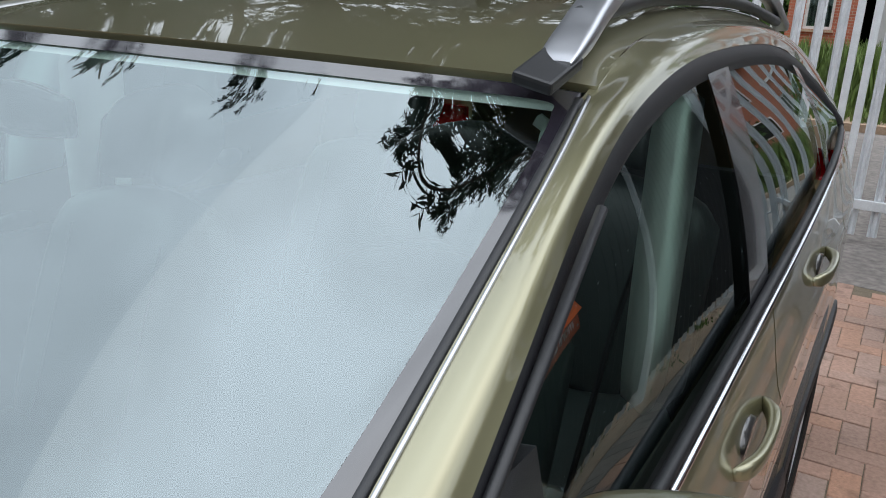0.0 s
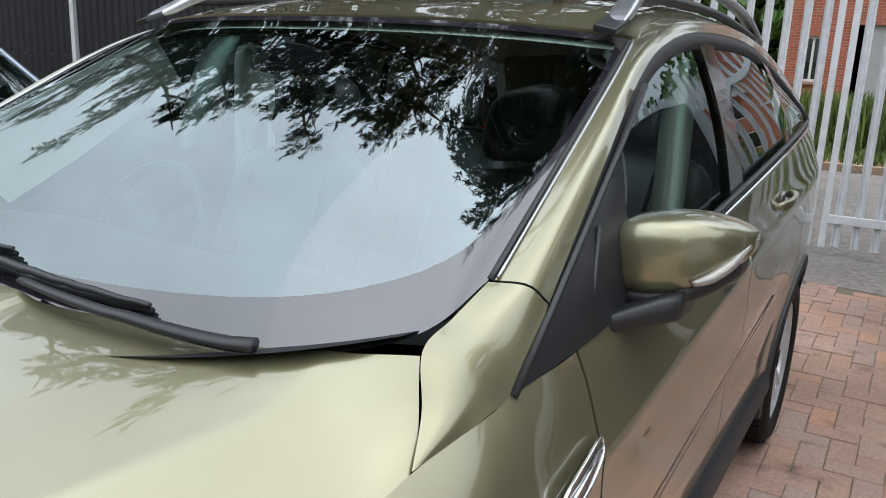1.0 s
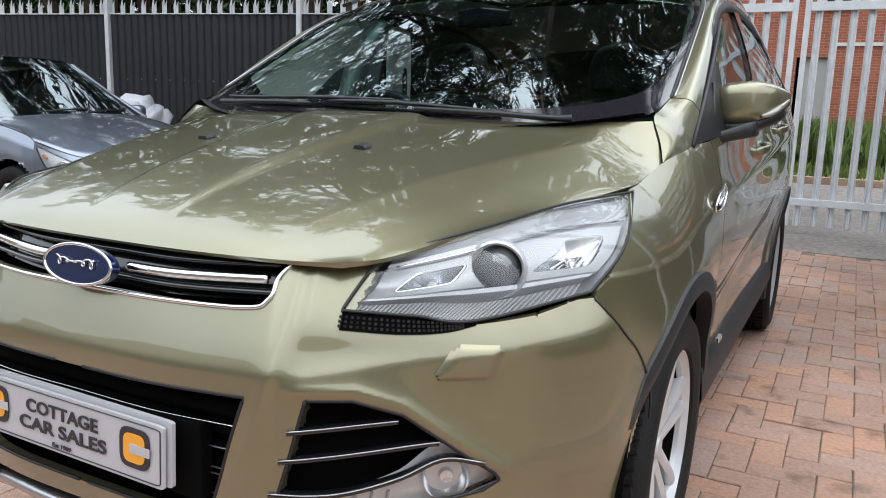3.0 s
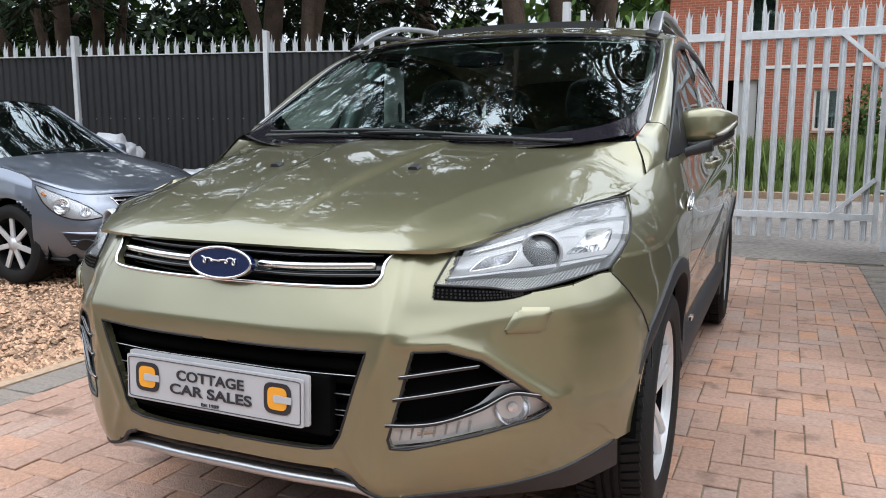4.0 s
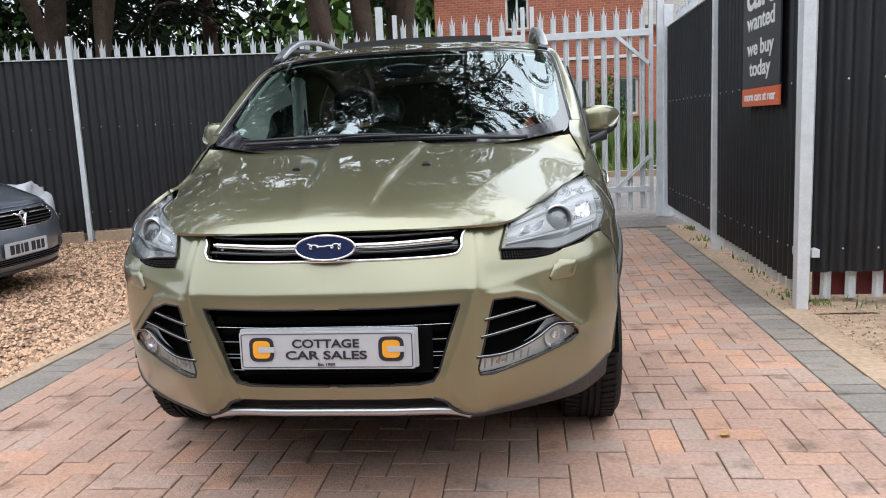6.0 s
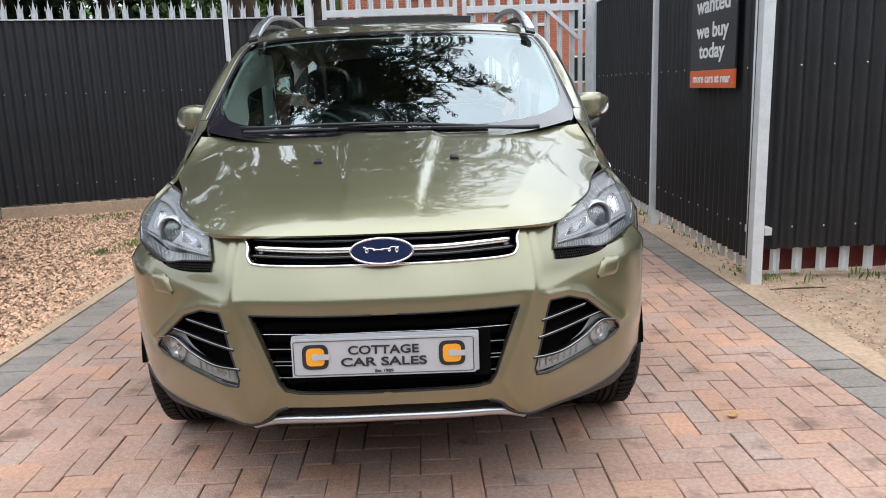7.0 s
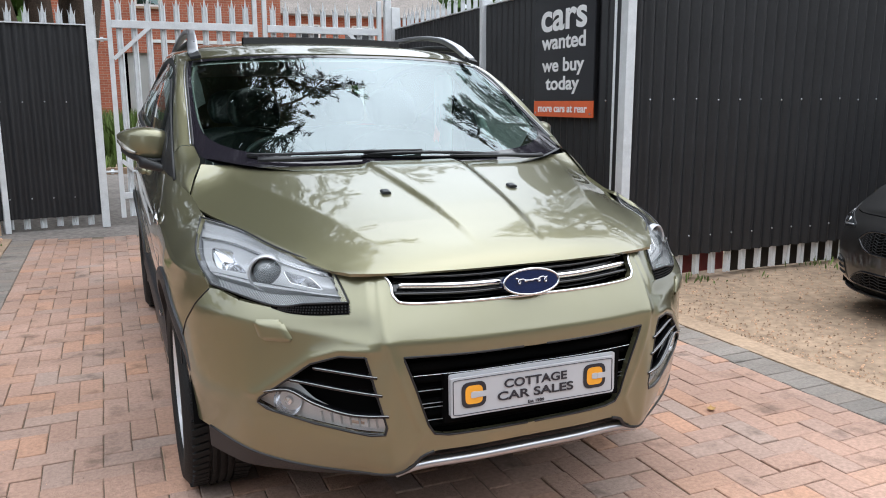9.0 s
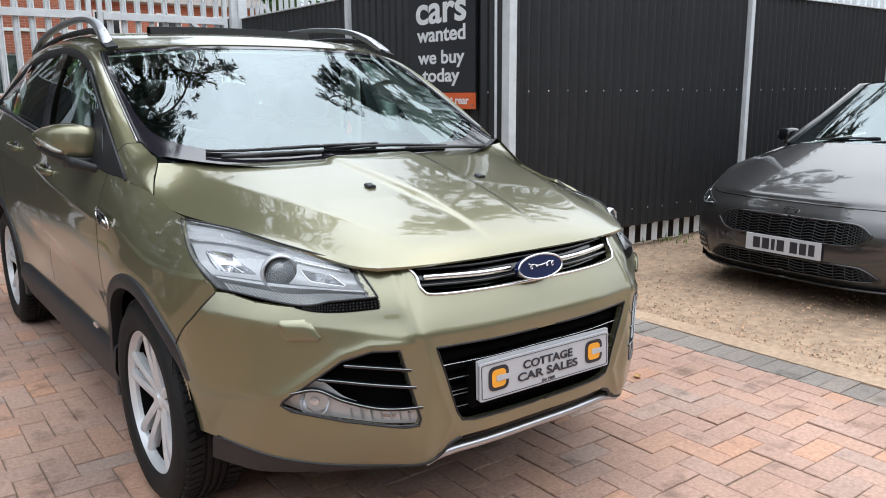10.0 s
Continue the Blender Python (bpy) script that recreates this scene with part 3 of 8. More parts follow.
def curve1(y, table, calm=0.0):
    """A smooth reading of a table of values; calm: the reach in metres over which bends are evened out."""
    k = sorted(table)
    xs = spline([table[q] for q in k], 400)
    us = spline(k, 400)
    if calm:
        even = np.linspace(us[0], us[-1], 600)
        w = max(2, int(calm / (even[1] - even[0])))
        ker = np.hanning(2 * w + 3)[1:-1]
        val = np.interp(even, us, xs)
        val = np.concatenate([2 * val[0] - val[w:0:-1], val, 2 * val[-1] - val[-2:-w - 2:-1]])
        us, xs = even, np.convolve(val, ker / ker.sum(), "valid")
    return np.interp(y, us, xs)


car = thing("parked_car", "olive gold metallic compact SUV parked on block paving", "car")
FW, RW, WR, AX = (0.95, 0.347), (3.62, 0.347), 0.347, 0.80

# windscreen and bonnet
SCREEN = [[(0, 0.92, 1.080), (0.30, 0.94, 1.083), (0.56, 1.00, 1.098), (0.735, 1.115, 1.134), (0.772, 1.25, 1.186)],
          [(0, 1.21, 1.262), (0.29, 1.23, 1.262), (0.545, 1.295, 1.266), (0.705, 1.405, 1.288), (0.752, 1.52, 1.328)],
          [(0, 1.49, 1.42), (0.28, 1.515, 1.42), (0.525, 1.58, 1.418), (0.675, 1.69, 1.425), (0.732, 1.765, 1.455)],
          [(0, 1.75, 1.553), (0.27, 1.765, 1.551), (0.505, 1.82, 1.543), (0.65, 1.90, 1.532), (0.705, 1.935, 1.525)]]


def full(rows):
    """Mirrors half rows about the car's middle."""
    r = np.array(rows, float)
    return np.concatenate([r[:, :0:-1] * MIRROR, r], 1)


SP = patch(full(SCREEN), 81, 121)
for _ in range(40):
    SP[1:-1, 1:-1] = (SP[:-2, 1:-1] + SP[2:, 1:-1] + SP[1:-1, :-2] + SP[1:-1, 2:]) / 4
part("windscreen", grid_bm(SP, out=(0, 2.2, 0.7)), GLASS, car, "pale green tinted windscreen glass", smooth=True)

HOOD = [[(0, 0.085, 0.886), (0.22, 0.092, 0.886), (0.40, 0.118, 0.887), (0.495, 0.146, 0.889)],
        [(0, 0.130, 0.928), (0.225, 0.140, 0.927), (0.42, 0.176, 0.918), (0.552, 0.215, 0.898)],
        [(0, 0.33, 1.000), (0.235, 0.335, 0.998), (0.47, 0.355, 0.980), (0.652, 0.395, 0.942)],
        [(0, 0.60, 1.058), (0.245, 0.60, 1.054), (0.53, 0.61, 1.033), (0.728, 0.655, 0.969)],
        [(0, 0.80, 1.096), (0.25, 0.81, 1.094), (0.57, 0.83, 1.074), (0.799, 0.86, 0.997)],
        [(0, 0.87, 1.109), (0.255, 0.885, 1.109), (0.58, 0.93, 1.098), (0.815, 0.998, 1.030)],
        [(0, 0.95, 1.119), (0.26, 0.968, 1.120), (0.585, 1.026, 1.119), (0.765, 1.092, 1.131)]]


def hood_surface(m, n):
    P = patch(full(HOOD), m, n)
    for _ in range(90):
        P[1:-1, 1:-1] = (P[:-2, 1:-1] + P[2:, 1:-1] + P[1:-1, :-2] + P[1:-1, 2:]) / 4
    y = P[..., 1]
    xc = np.interp(y, [0.15, 0.9], [0.105, 0.185])
    fade = np.clip((y - 0.13) / 0.30, 0, 1)
    wide = np.interp(y, [0.15, 0.9], [0.0045, 0.010])
    step = 1 / (1 + np.exp(np.clip(-(np.abs(P[..., 0]) - xc) / wide, -60, 60)))
    P[..., 2] -= 0.013 * fade * (step - 0.5)
    # sunk edge and a soft shoulder over the lamps
    xs = np.interp(y, [0.15, 0.45, 0.95], [0.36, 0.47, 0.66])
    P[..., 2] += 0.006 * fade * np.exp(-np.sqrt((np.abs(P[..., 0]) - xs) ** 2 + 1e-4) / 0.03)
    return P


part("bonnet", grid_bm(hood_surface(80, 281), out=(0, 1, 0), lip=0.009), PAINT, car, "olive gold bonnet with two raised creases", smooth=True)

ROOF = [[(0, 1.765, 1.562), (0.27, 1.78, 1.560), (0.505, 1.835, 1.552), (0.655, 1.915, 1.541), (0.715, 1.955, 1.533)],
        [(0, 2.10, 1.625), (0.27, 2.11, 1.622), (0.50, 2.13, 1.611), (0.63, 2.15, 1.600), (0.695, 2.17, 1.583)],
        [(0, 2.60, 1.662), (0.27, 2.60, 1.659), (0.50, 2.60, 1.645), (0.62, 2.60, 1.632), (0.69, 2.60, 1.605)],
        [(0, 3.20, 1.655), (0.27, 3.20, 1.651), (0.50, 3.20, 1.637), (0.61, 3.20, 1.622), (0.68, 3.20, 1.592)],
        [(0, 3.75, 1.610), (0.27, 3.74, 1.605), (0.50, 3.72, 1.590), (0.60, 3.70, 1.575), (0.665, 3.68, 1.545)],
        [(0, 4.12, 1.565), (0.27, 4.10, 1.56), (0.48, 4.05, 1.545), (0.58, 4.0, 1.525), (0.64, 3.96, 1.49)]]
RF = patch(full(ROOF), 80, 61)
rm = (RF[1:, 1:] + RF[:-1, :-1]) / 2
ROOF_KEEP = ~((np.abs(rm[..., 0]) < 0.40) & (rm[..., 1] > 2.25) & (rm[..., 1] < 2.80))
part("roof", grid_bm(RF, ROOF_KEEP, (0, 2.2, 0.7), lip=0.01), PAINT, car, "olive gold roof with open sunroof", smooth=True)

# side of the body: height lines along y
BELT = {0.42: 0.985, 0.60: 0.980, 0.80: 0.986, 0.90: 1.005, 1.005: 1.032, 1.075: 1.048, 1.13: 1.057, 1.20: 1.068, 1.41: 1.080, 1.9: 1.125, 2.39: 1.17, 3.16: 1.24, 3.7: 1.27, 4.15: 1.27, 4.46: 1.20}
WIDE = {0.42: 0.80, 0.50: 0.845, 0.62: 0.888, 0.75: 0.906, 1.0: 0.915, 1.4: 0.919, 2.2: 0.919, 3.0: 0.922, 3.6: 0.92, 4.0: 0.895, 4.3: 0.82, 4.46: 0.72}
TOPIN = {0.42: 0.90, 0.60: 0.885, 0.80: 0.882, 0.90: 0.886, 1.005: 0.8956, 1.075: 0.913, 1.13: 0.9225, 1.2: 0.928, 1.41: 0.945, 2.39: 0.957, 3.16: 0.955, 3.8: 0.93, 4.46: 0.90}
PROF_FINE = spline([0.955, 0.965, 0.972, 0.985, 0.998, 1.004, 1.0, 0.992], 300)


def side_xyz(y, v):
    """The body side at y, v from sill (0) to belt (1)."""
    zt, zb = curve1(y, BELT), 0.30
    z = zb + (zt - zb) * v
    w = curve1(y, WIDE, 0.14)
    k = np.interp(v, np.linspace(0, 0.88, 300), PROF_FINE)
    k = np.where(v > 0.80, k + (curve1(y, TOPIN, 0.06) - k) * np.clip((v - 0.74) / 0.26, 0, 1) ** 2.2, k)
    x = w * k
    zc = 0.56 + 0.10 * (y - 1.4)
    x = x - 0.012 * np.exp(-((z - zc) / 0.07) ** 2) * np.clip((y - 1.2) / 0.3, 0, 1) * np.clip((3.2 - y) / 0.3, 0, 1)
    zs = 0.93 + 0.065 * (y - 1.4)
    x = x + 0.008 * np.exp(-np.abs(z - zs) / 0.03) * np.clip((y - 1.1) / 0.4, 0, 1)
    for c in (FW, RW):
        r = np.hypot(y - c[0], z - c[1])
        x = x + 0.012 * np.exp(-((r - 0.41) / 0.085) ** 2)
    return np.stack([x, y + 0 * v, z], -1)


ARCH_R = 0.405


def side_panel(name, y0, y1, v0=0.0, v1=1.0, n=40, m=46, slant0=0.0, slant1=0.0, label="", cut=None):
    V, T = np.meshgrid(np.linspace(v0, v1, m), np.linspace(0, 1, n), indexing="ij")
    Y = (y0 + slant0 * V) * (1 - T) + (y1 + slant1 * V) * T
    P = side_xyz(Y, V)
    if cut:
        zt = curve1(Y, BELT)
        Y2, Z2 = snap(Y, 0.30 + (zt - 0.30) * V, cut, 0.0034)
        P = side_xyz(Y2, np.clip((Z2 - 0.30) / (curve1(Y2, BELT) - 0.30), 0, 1))
    c = FW if y0 < 2 else RW
    d = np.hypot(P[..., 1] - c[0], P[..., 2] - c[1])
    near = np.abs(d - ARCH_R) < (0.004 if cut else 0.014)
    f = np.where(near, ARCH_R / np.maximum(d, 1e-6), 1.0)
    P[..., 1] = c[0] + (P[..., 1] - c[0]) * f
    P[..., 2] = c[1] + (P[..., 2] - c[1]) * f
    mid = (P[1:, 1:] + P[:-1, :-1] + P[1:, :-1] + P[:-1, 1:]) / 4
    keep = np.hypot(mid[..., 1] - c[0], mid[..., 2] - c[1]) > ARCH_R - 0.002
    if cut:
        keep &= ~inside(mid[..., 1], mid[..., 2], cut)
    both(name, P, PAINT, car, keep, label=label)


WING_CUT = [(0.40, 0.25), (0.625, 0.25), (0.657, 0.55), (0.650, 0.60), (0.578, 0.69), (0.514, 0.745), (0.485, 0.78), (0.470, 0.812), (0.480, 0.826), (0.582, 0.895), (0.70, 0.955), (0.785, 0.990), (0.785, 1.1), (0.40, 1.1)]
side_panel("front_wing", 0.45, 1.365, n=170, m=130, slant1=-0.02, cut=WING_CUT)
side_panel("front_door_skin", 1.372, 2.395, slant0=-0.02, slant1=0.03)
side_panel("rear_door_skin", 2.402, 3.40, slant0=0.03, slant1=0.02, n=60)
side_panel("rear_quarter", 3.407, 4.46, slant0=0.02, n=60)


# greenhouse
def greenhouse_top(y):
    z = curve1(y, {1.18: 1.07, 1.55: 1.315, 1.80: 1.445, 2.0: 1.515, 2.3: 1.555, 2.8: 1.558, 3.2: 1.52, 3.6: 1.43, 3.95: 1.30})
    x = curve1(y, {1.18: 0.848, 1.55: 0.808, 1.80: 0.772, 2.0: 0.755, 2.3: 0.745, 2.8: 0.742, 3.2: 0.748, 3.6: 0.775, 3.95: 0.83})
    return x, z


def green(y, v):
    """The side glass plane at y, v from belt (0) to door top (1)."""
    xt, zt = greenhouse_top(y)
    zb = curve1(y, BELT)
    xb = curve1(y, WIDE) * curve1(y, TOPIN) - 0.012
    bow = 0.018 * np.sin(np.pi * v)
    return np.stack([xb + (xt - xb) * v + bow, y + 0 * v, zb + (zt - zb) * v], -1)


def green_panel(name, y0, y1, v0, v1, material, n=24, m=12, inset=0.0, sl0=0.0, sl1=0.0, label="", lip=0.0):
    V, T = np.meshgrid(np.linspace(v0, v1, m), np.linspace(0, 1, n), indexing="ij")
    Y = (y0 + sl0 * V) * (1 - T) + (y1 + sl1 * V) * T
    P = green(Y, V)
    P[..., 0] -= inset
    both(name, P, material, car, out=(0, 2.4, 1.2), lip=lip, label=label)


green_panel("front_side_glass", 1.50, 2.36, 0.0, 0.93, SIDE_GLASS, inset=0.012, n=36, sl1=-0.03, label="tinted front side window glass")
green_panel("rear_side_glass", 2.44, 3.24, 0.0, 0.93, SIDE_GLASS, inset=0.012, sl0=-0.03, sl1=-0.10, label="tinted rear side window glass")
green_panel("quarter_glass", 3.30, 3.84, 0.0, 0.90, SIDE_GLASS, inset=0.012, sl0=-0.10, sl1=-0.15, label="tinted rear quarter glass")
green_panel("pillar_trim", 2.33, 2.47, 0.0, 0.96, GLOSS_BLACK, sl0=-0.03, sl1=-0.03, label="gloss black door pillar trim")
green_panel("rear_pillar_trim", 3.23, 3.31, 0.0, 0.95, GLOSS_BLACK, sl0=-0.10, sl1=-0.10)
# black frame over the windows, chrome strip under them
for s in (1, -1):
    ys = np.concatenate([np.linspace(1.30, 2.0, 24), np.linspace(2.03, 3.93, 40)])
    xt, zt = greenhouse_top(ys)
    P = np.stack([np.stack([s * (xt + 0.002), ys, zt + 0.004], -1), np.stack([s * (xt + 0.013), ys, zt - 0.018], -1), np.stack([s * (xt + 0.008), ys, zt - 0.034], -1)], 0)
    part("window_frame", grid_bm(P, out=(0, 2.4, 1.2), lip=0.01), BLACK_PLASTIC, car, "satin black upper window frame", smooth=True)
    ys = np.linspace(1.50, 3.92, 60)
    x, z = curve1(ys, WIDE) * curve1(ys, TOPIN), curve1(ys, BELT)
    part("belt_strip", tube_bm(np.stack([s * (x + 0.002), ys, z - 0.004], -1), 0.0075, 8, flat=0.8), CHROME, car, "bright chrome beltline strip", smooth=True)
    part("window_seal", tube_bm(np.stack([s * (x - 0.006), ys, z + 0.010], -1), 0.009, 8), BLACK_PLASTIC, car, smooth=True)

# A pillar and cant rail: from the screen edge to the window frame
ys = np.linspace(0, 1, 44)
scr = patch(full(SCREEN), 60, 48)[:, -1]
roof_edge = patch(full(ROOF), 60, 40)[:, -1]
inner = np.concatenate([scr[::2], roof_edge[2::2]])
inner = spline(inner[::4], 70)
outer_y = np.interp(np.linspace(0, 1, 70), [0, 0.48, 1], [1.30, 2.02, 3.93])
ox, oz = greenhouse_top(outer_y)
outer = np.stack([ox + 0.004, outer_y, oz + 0.004], -1)
midl = (inner + outer) / 2 + np.array([0.012, 0, 0.012])
both("pillar_and_cant_rail", patch([inner, midl, outer], 10, 110), PAINT, car, out=(0, 2.4, 1.0), lip=0.0)

# top of the wing, from the bonnet corner up to the pillar's foot
e_in, e_mid, e_out = inner[0], midl[0], outer[0]
hood_edge = patch(full(HOOD), 361, 7)[300:, -1] + np.array([0.0028, 0.0015, 0.0010])
h0, h1, h2 = hood_edge[0], hood_edge[30], hood_edge[60]
WING_TOP = [[tuple(h0), tuple(h1), tuple(h2), (0.766, 1.165, 1.153), tuple(e_in + (0, -0.004, -0.002))],
            [tuple(h0 + (0.001, 0.003, 0.001)), (0.824, 1.062, 1.066), (0.818, 1.115, 1.100), (0.815, 1.19, 1.132), tuple(e_mid + (0, -0.004, -0.002))],
            [tuple(h0 + (0.002, 0.006, 0.002)), (0.836, 1.075, 1.048), (0.846, 1.13, 1.059), (0.851, 1.20, 1.071), tuple(e_out + (0, -0.004, -0.002))]]
both("wing_top", patch(WING_TOP, 14, 40), PAINT, car, lip=0)

# tail closing panels
TAIL = [[(0, 4.12, 1.56), (0.40, 4.07, 1.55), (0.62, 3.97, 1.49)], [(0, 4.38, 1.15), (0.5, 4.33, 1.15), (0.70, 4.25, 1.17)],
        [(0, 4.50, 0.85), (0.55, 4.45, 0.85), (0.80, 4.28, 0.85)], [(0, 4.50, 0.33), (0.55, 4.45, 0.33), (0.80, 4.25, 0.33)]]
part("tailgate", grid_bm(patch(full(TAIL), 20, 24), out=(0, 2.2, 0.7), lip=0.02), PAINT, car, smooth=True)

# front fascia
PLAN = np.array([(0, 0.0), (0.2, 0.004), (0.385, 0.032), (0.44, 0.052), (0.5, 0.086), (0.6, 0.163), (0.7, 0.245), (0.78, 0.33), (0.84, 0.43), (0.88, 0.53), (0.905, 0.66)])
PLAN = spline(PLAN, 300)
PLAN_U = np.concatenate([[0], np.cumsum(np.hypot(*np.diff(PLAN, axis=0).T))])
OFF_X = [0, 0.30, 0.42, 0.50, 0.60, 0.72, 0.84, 0.905]
OFF_Z = [0.26, 0.33, 0.42, 0.52, 0.62, 0.68, 0.74, 0.80, 0.89]
OFF = [[0.12, 0.12, 0.10, 0.09, 0.08, 0.06, 0.03, 0.0], [0.05, 0.045, 0.02, 0.03, 0.03, 0.03, 0.02, 0.0],
       [0.02, 0.015, 0.0, 0.0, 0.005, 0.01, 0.01, 0], [0.02, 0.012, -0.003, 0, 0, 0, 0, 0],
       [0.010, 0.005, -0.002, 0.0, 0, 0, 0, 0], [0, 0, 0, 0, 0, 0, 0, 0],
       [0.001, 0, 0, 0.004, 0.004, 0.0, 0, 0], [0.003, 0.004, 0.005, 0.006, 0.008, 0.008, 0.01, 0],
       [0.008, 0.012, 0.016, 0.03, 0.03, 0.04, 0.04, 0.02]]
OFF_FINE = spline(np.swapaxes(spline(np.array(OFF), 129), 0, 1), 113)
OX, OZ = spline(OFF_X, 113), spline(OFF_Z, 129)


def fascia_xyz(u, z, back=0.0):
    """The bumper skin at plan length u and height z."""
    x, y = np.interp(u, PLAN_U, PLAN[:, 0]), np.interp(u, PLAN_U, PLAN[:, 1])
    du = 0.01
    tx = np.interp(u + du, PLAN_U, PLAN[:, 0]) - np.interp(u - du, PLAN_U, PLAN[:, 0])
    ty = np.interp(u + du, PLAN_U, PLAN[:, 1]) - np.interp(u - du, PLAN_U, PLAN[:, 1])
    L = np.hypot(tx, ty) + 1e-9
    i = np.clip(np.interp(x, OX, np.arange(113)), 0, 111.999)
    j = np.clip(np.interp(z, OZ, np.arange(129)), 0, 127.999)
    i0, j0 = i.astype(int), j.astype(int)
    fi, fj = i - i0, j - j0
    o = OFF_FINE[i0, j0] * (1 - fi) * (1 - fj) + OFF_FINE[i0 + 1, j0] * fi * (1 - fj) + OFF_FINE[i0, j0 + 1] * (1 - fi) * fj + OFF_FINE[i0 + 1, j0 + 1] * fi * fj
    # crisp features: horizontal crease, corner ridge, shelf under the lamp, brow over the fog lamp
    xr = np.interp(z, [0.33, 0.40, 0.45, 0.55, 0.67, 0.74, 0.87], [0.40, 0.36, 0.335, 0.375, 0.415, 0.435, 0.462])
    outb = np.clip((x - xr) / 0.035, 0, 1)
    outb = outb * outb * (3 - 2 * outb)
    zs = np.interp(x, [0.42, 0.55, 0.72, 0.84], [0.705, 0.722, 0.745, 0.76])
    soft = lambda q: 0.5 * (q + np.sqrt(q * q + 0.9e-5))
    o = o + 0.48 * soft(z - 0.712) * (1 - outb) + 0.38 * soft(z - zs) * outb * np.clip((0.93 - x) / 0.1, 0, 1)
    dip = np.clip(1 - (x - xr) / 0.17, 0, 1) * outb
    o = o + 0.001 * dip * np.clip((z - 0.60) / 0.08, 0, 1) * np.clip((0.90 - z) / 0.05, 0, 1)
    o = o - 0.008 * np.exp(-np.sqrt((x - xr) ** 2 + 4e-6) / 0.013) * np.clip((z - 0.34) / 0.05, 0, 1)
    zb = np.interp(x, [0.42, 0.48, 0.54, 0.605, 0.665, 0.735], [0.690, 0.690, 0.688, 0.660, 0.605, 0.540])
    o = o - 0.012 * np.exp(-np.sqrt((z - zb) ** 2 + 4e-6) / 0.018) * np.clip((x - 0.43) / 0.04, 0, 1) * np.clip((0.78 - x) / 0.05, 0, 1)
    o = o + back
    return np.stack([x - o * ty / L, y + o * tx / L, z], -1)


def to_u(poly):
    return [(float(np.interp(x, PLAN[:, 0], PLAN_U)), z) for x, z in poly]


UP_CUT = [(-0.1, 0.883), (0.43, 0.876), (0.49, 0.886), (0.55, 0.893), (0.588, 0.899), (0.584, 0.885), (0.540, 0.80), (0.62, 0.795), (0.70, 0.787), (0.78, 0.796), (0.836, 0.812), (0.852, 0.812), (0.862, 0.78), (0.874, 0.745), (0.890, 0.69), (0.9025, 0.60), (0.9048, 0.50), (0.99, 0.5), (0.99, 1.0), (-0.1, 1.0)]
LOW_CUT = [(-0.1, 0.388), (0.29, 0.388), (0.33, 0.375), (0.394, 0.332), (0.6, 0.325), (0.75, 0.345), (0.858, 0.385), (0.92, 0.40), (0.99, 0.2), (-0.1, 0.2)]
GRILLE_UP = [(-0.05, 0.802), (0.30, 0.803), (0.385, 0.808), (0.41, 0.825), (0.438, 0.868), (0.436, 0.90), (-0.05, 0.90)]
GRILLE_LOW = [(-0.05, 0.668), (0.386, 0.672), (0.355, 0.585), (0.318, 0.47), (0.30, 0.442), (0.26, 0.434), (-0.05, 0.430)]
FOG = [(0.479, 0.674), (0.54, 0.672), (0.605, 0.645), (0.665, 0.59), (0.728, 0.53), (0.735, 0.515), (0.715, 0.497), (0.60, 0.470), (0.47, 0.452), (0.435, 0.455), (0.43, 0.475), (0.455, 0.57)]

NU, NZ = 200, 106
U, Z = np.meshgrid(np.linspace(0, PLAN_U[-1], NU), np.linspace(0.28, 0.90, NZ), indexing="ij")
cell = PLAN_U[-1] / NU
CUTS = [to_u(q) for q in (UP_CUT, LOW_CUT, GRILLE_UP, GRILLE_LOW, FOG)]
for q in CUTS:
    U2, Z = snap(U, Z, q, cell * 0.5)
    U = np.where(U < 1e-6, 0, U2)
Um, Zm = (U[1:, 1:] + U[:-1, :-1] + U[1:, :-1] + U[:-1, 1:]) / 4, (Z[1:, 1:] + Z[:-1, :-1] + Z[1:, :-1] + Z[:-1, 1:]) / 4
KEEP = np.ones(Um.shape, bool)
for q in CUTS:
    KEEP &= ~inside(Um, Zm, q)
fp = fascia_xyz(U, Z)
fmid = (fp[1:, 1:] + fp[:-1, :-1]) / 2
KEEP &= np.hypot(fmid[..., 1] - FW[0], fmid[..., 2] - FW[1]) > ARCH_R
bm = grid_bm(fp, KEEP, (0, 1.2, 0.6))
grid_bm(fp * MIRROR, KEEP, None, bm=bm)
bmesh.ops.remove_doubles(bm, verts=bm.verts, dist=1e-4)
bmesh.ops.recalc_face_normals(bm, faces=bm.faces)
bm.faces.ensure_lookup_table()
if sum(f.normal.y for f in bm.faces) > 0:
    bmesh.ops.reverse_faces(bm, faces=bm.faces)
bm.normal_update()
edges = [e for e in bm.edges if e.is_boundary]
co = {tuple(round(c, 5) for c in v.co): v.normal.copy() for e in edges for v in e.verts}
r = bmesh.ops.extrude_edge_only(bm, edges=edges)
for v in [g for g in r["geom"] if isinstance(g, bmesh.types.BMVert)]:
    v.co += Vector((-0.008 * v.co.x, 0.022, 0))
for e in edges:
    e.smooth = False
part("front_bumper", bm, PAINT, car, "body coloured front bumper", smooth=True)
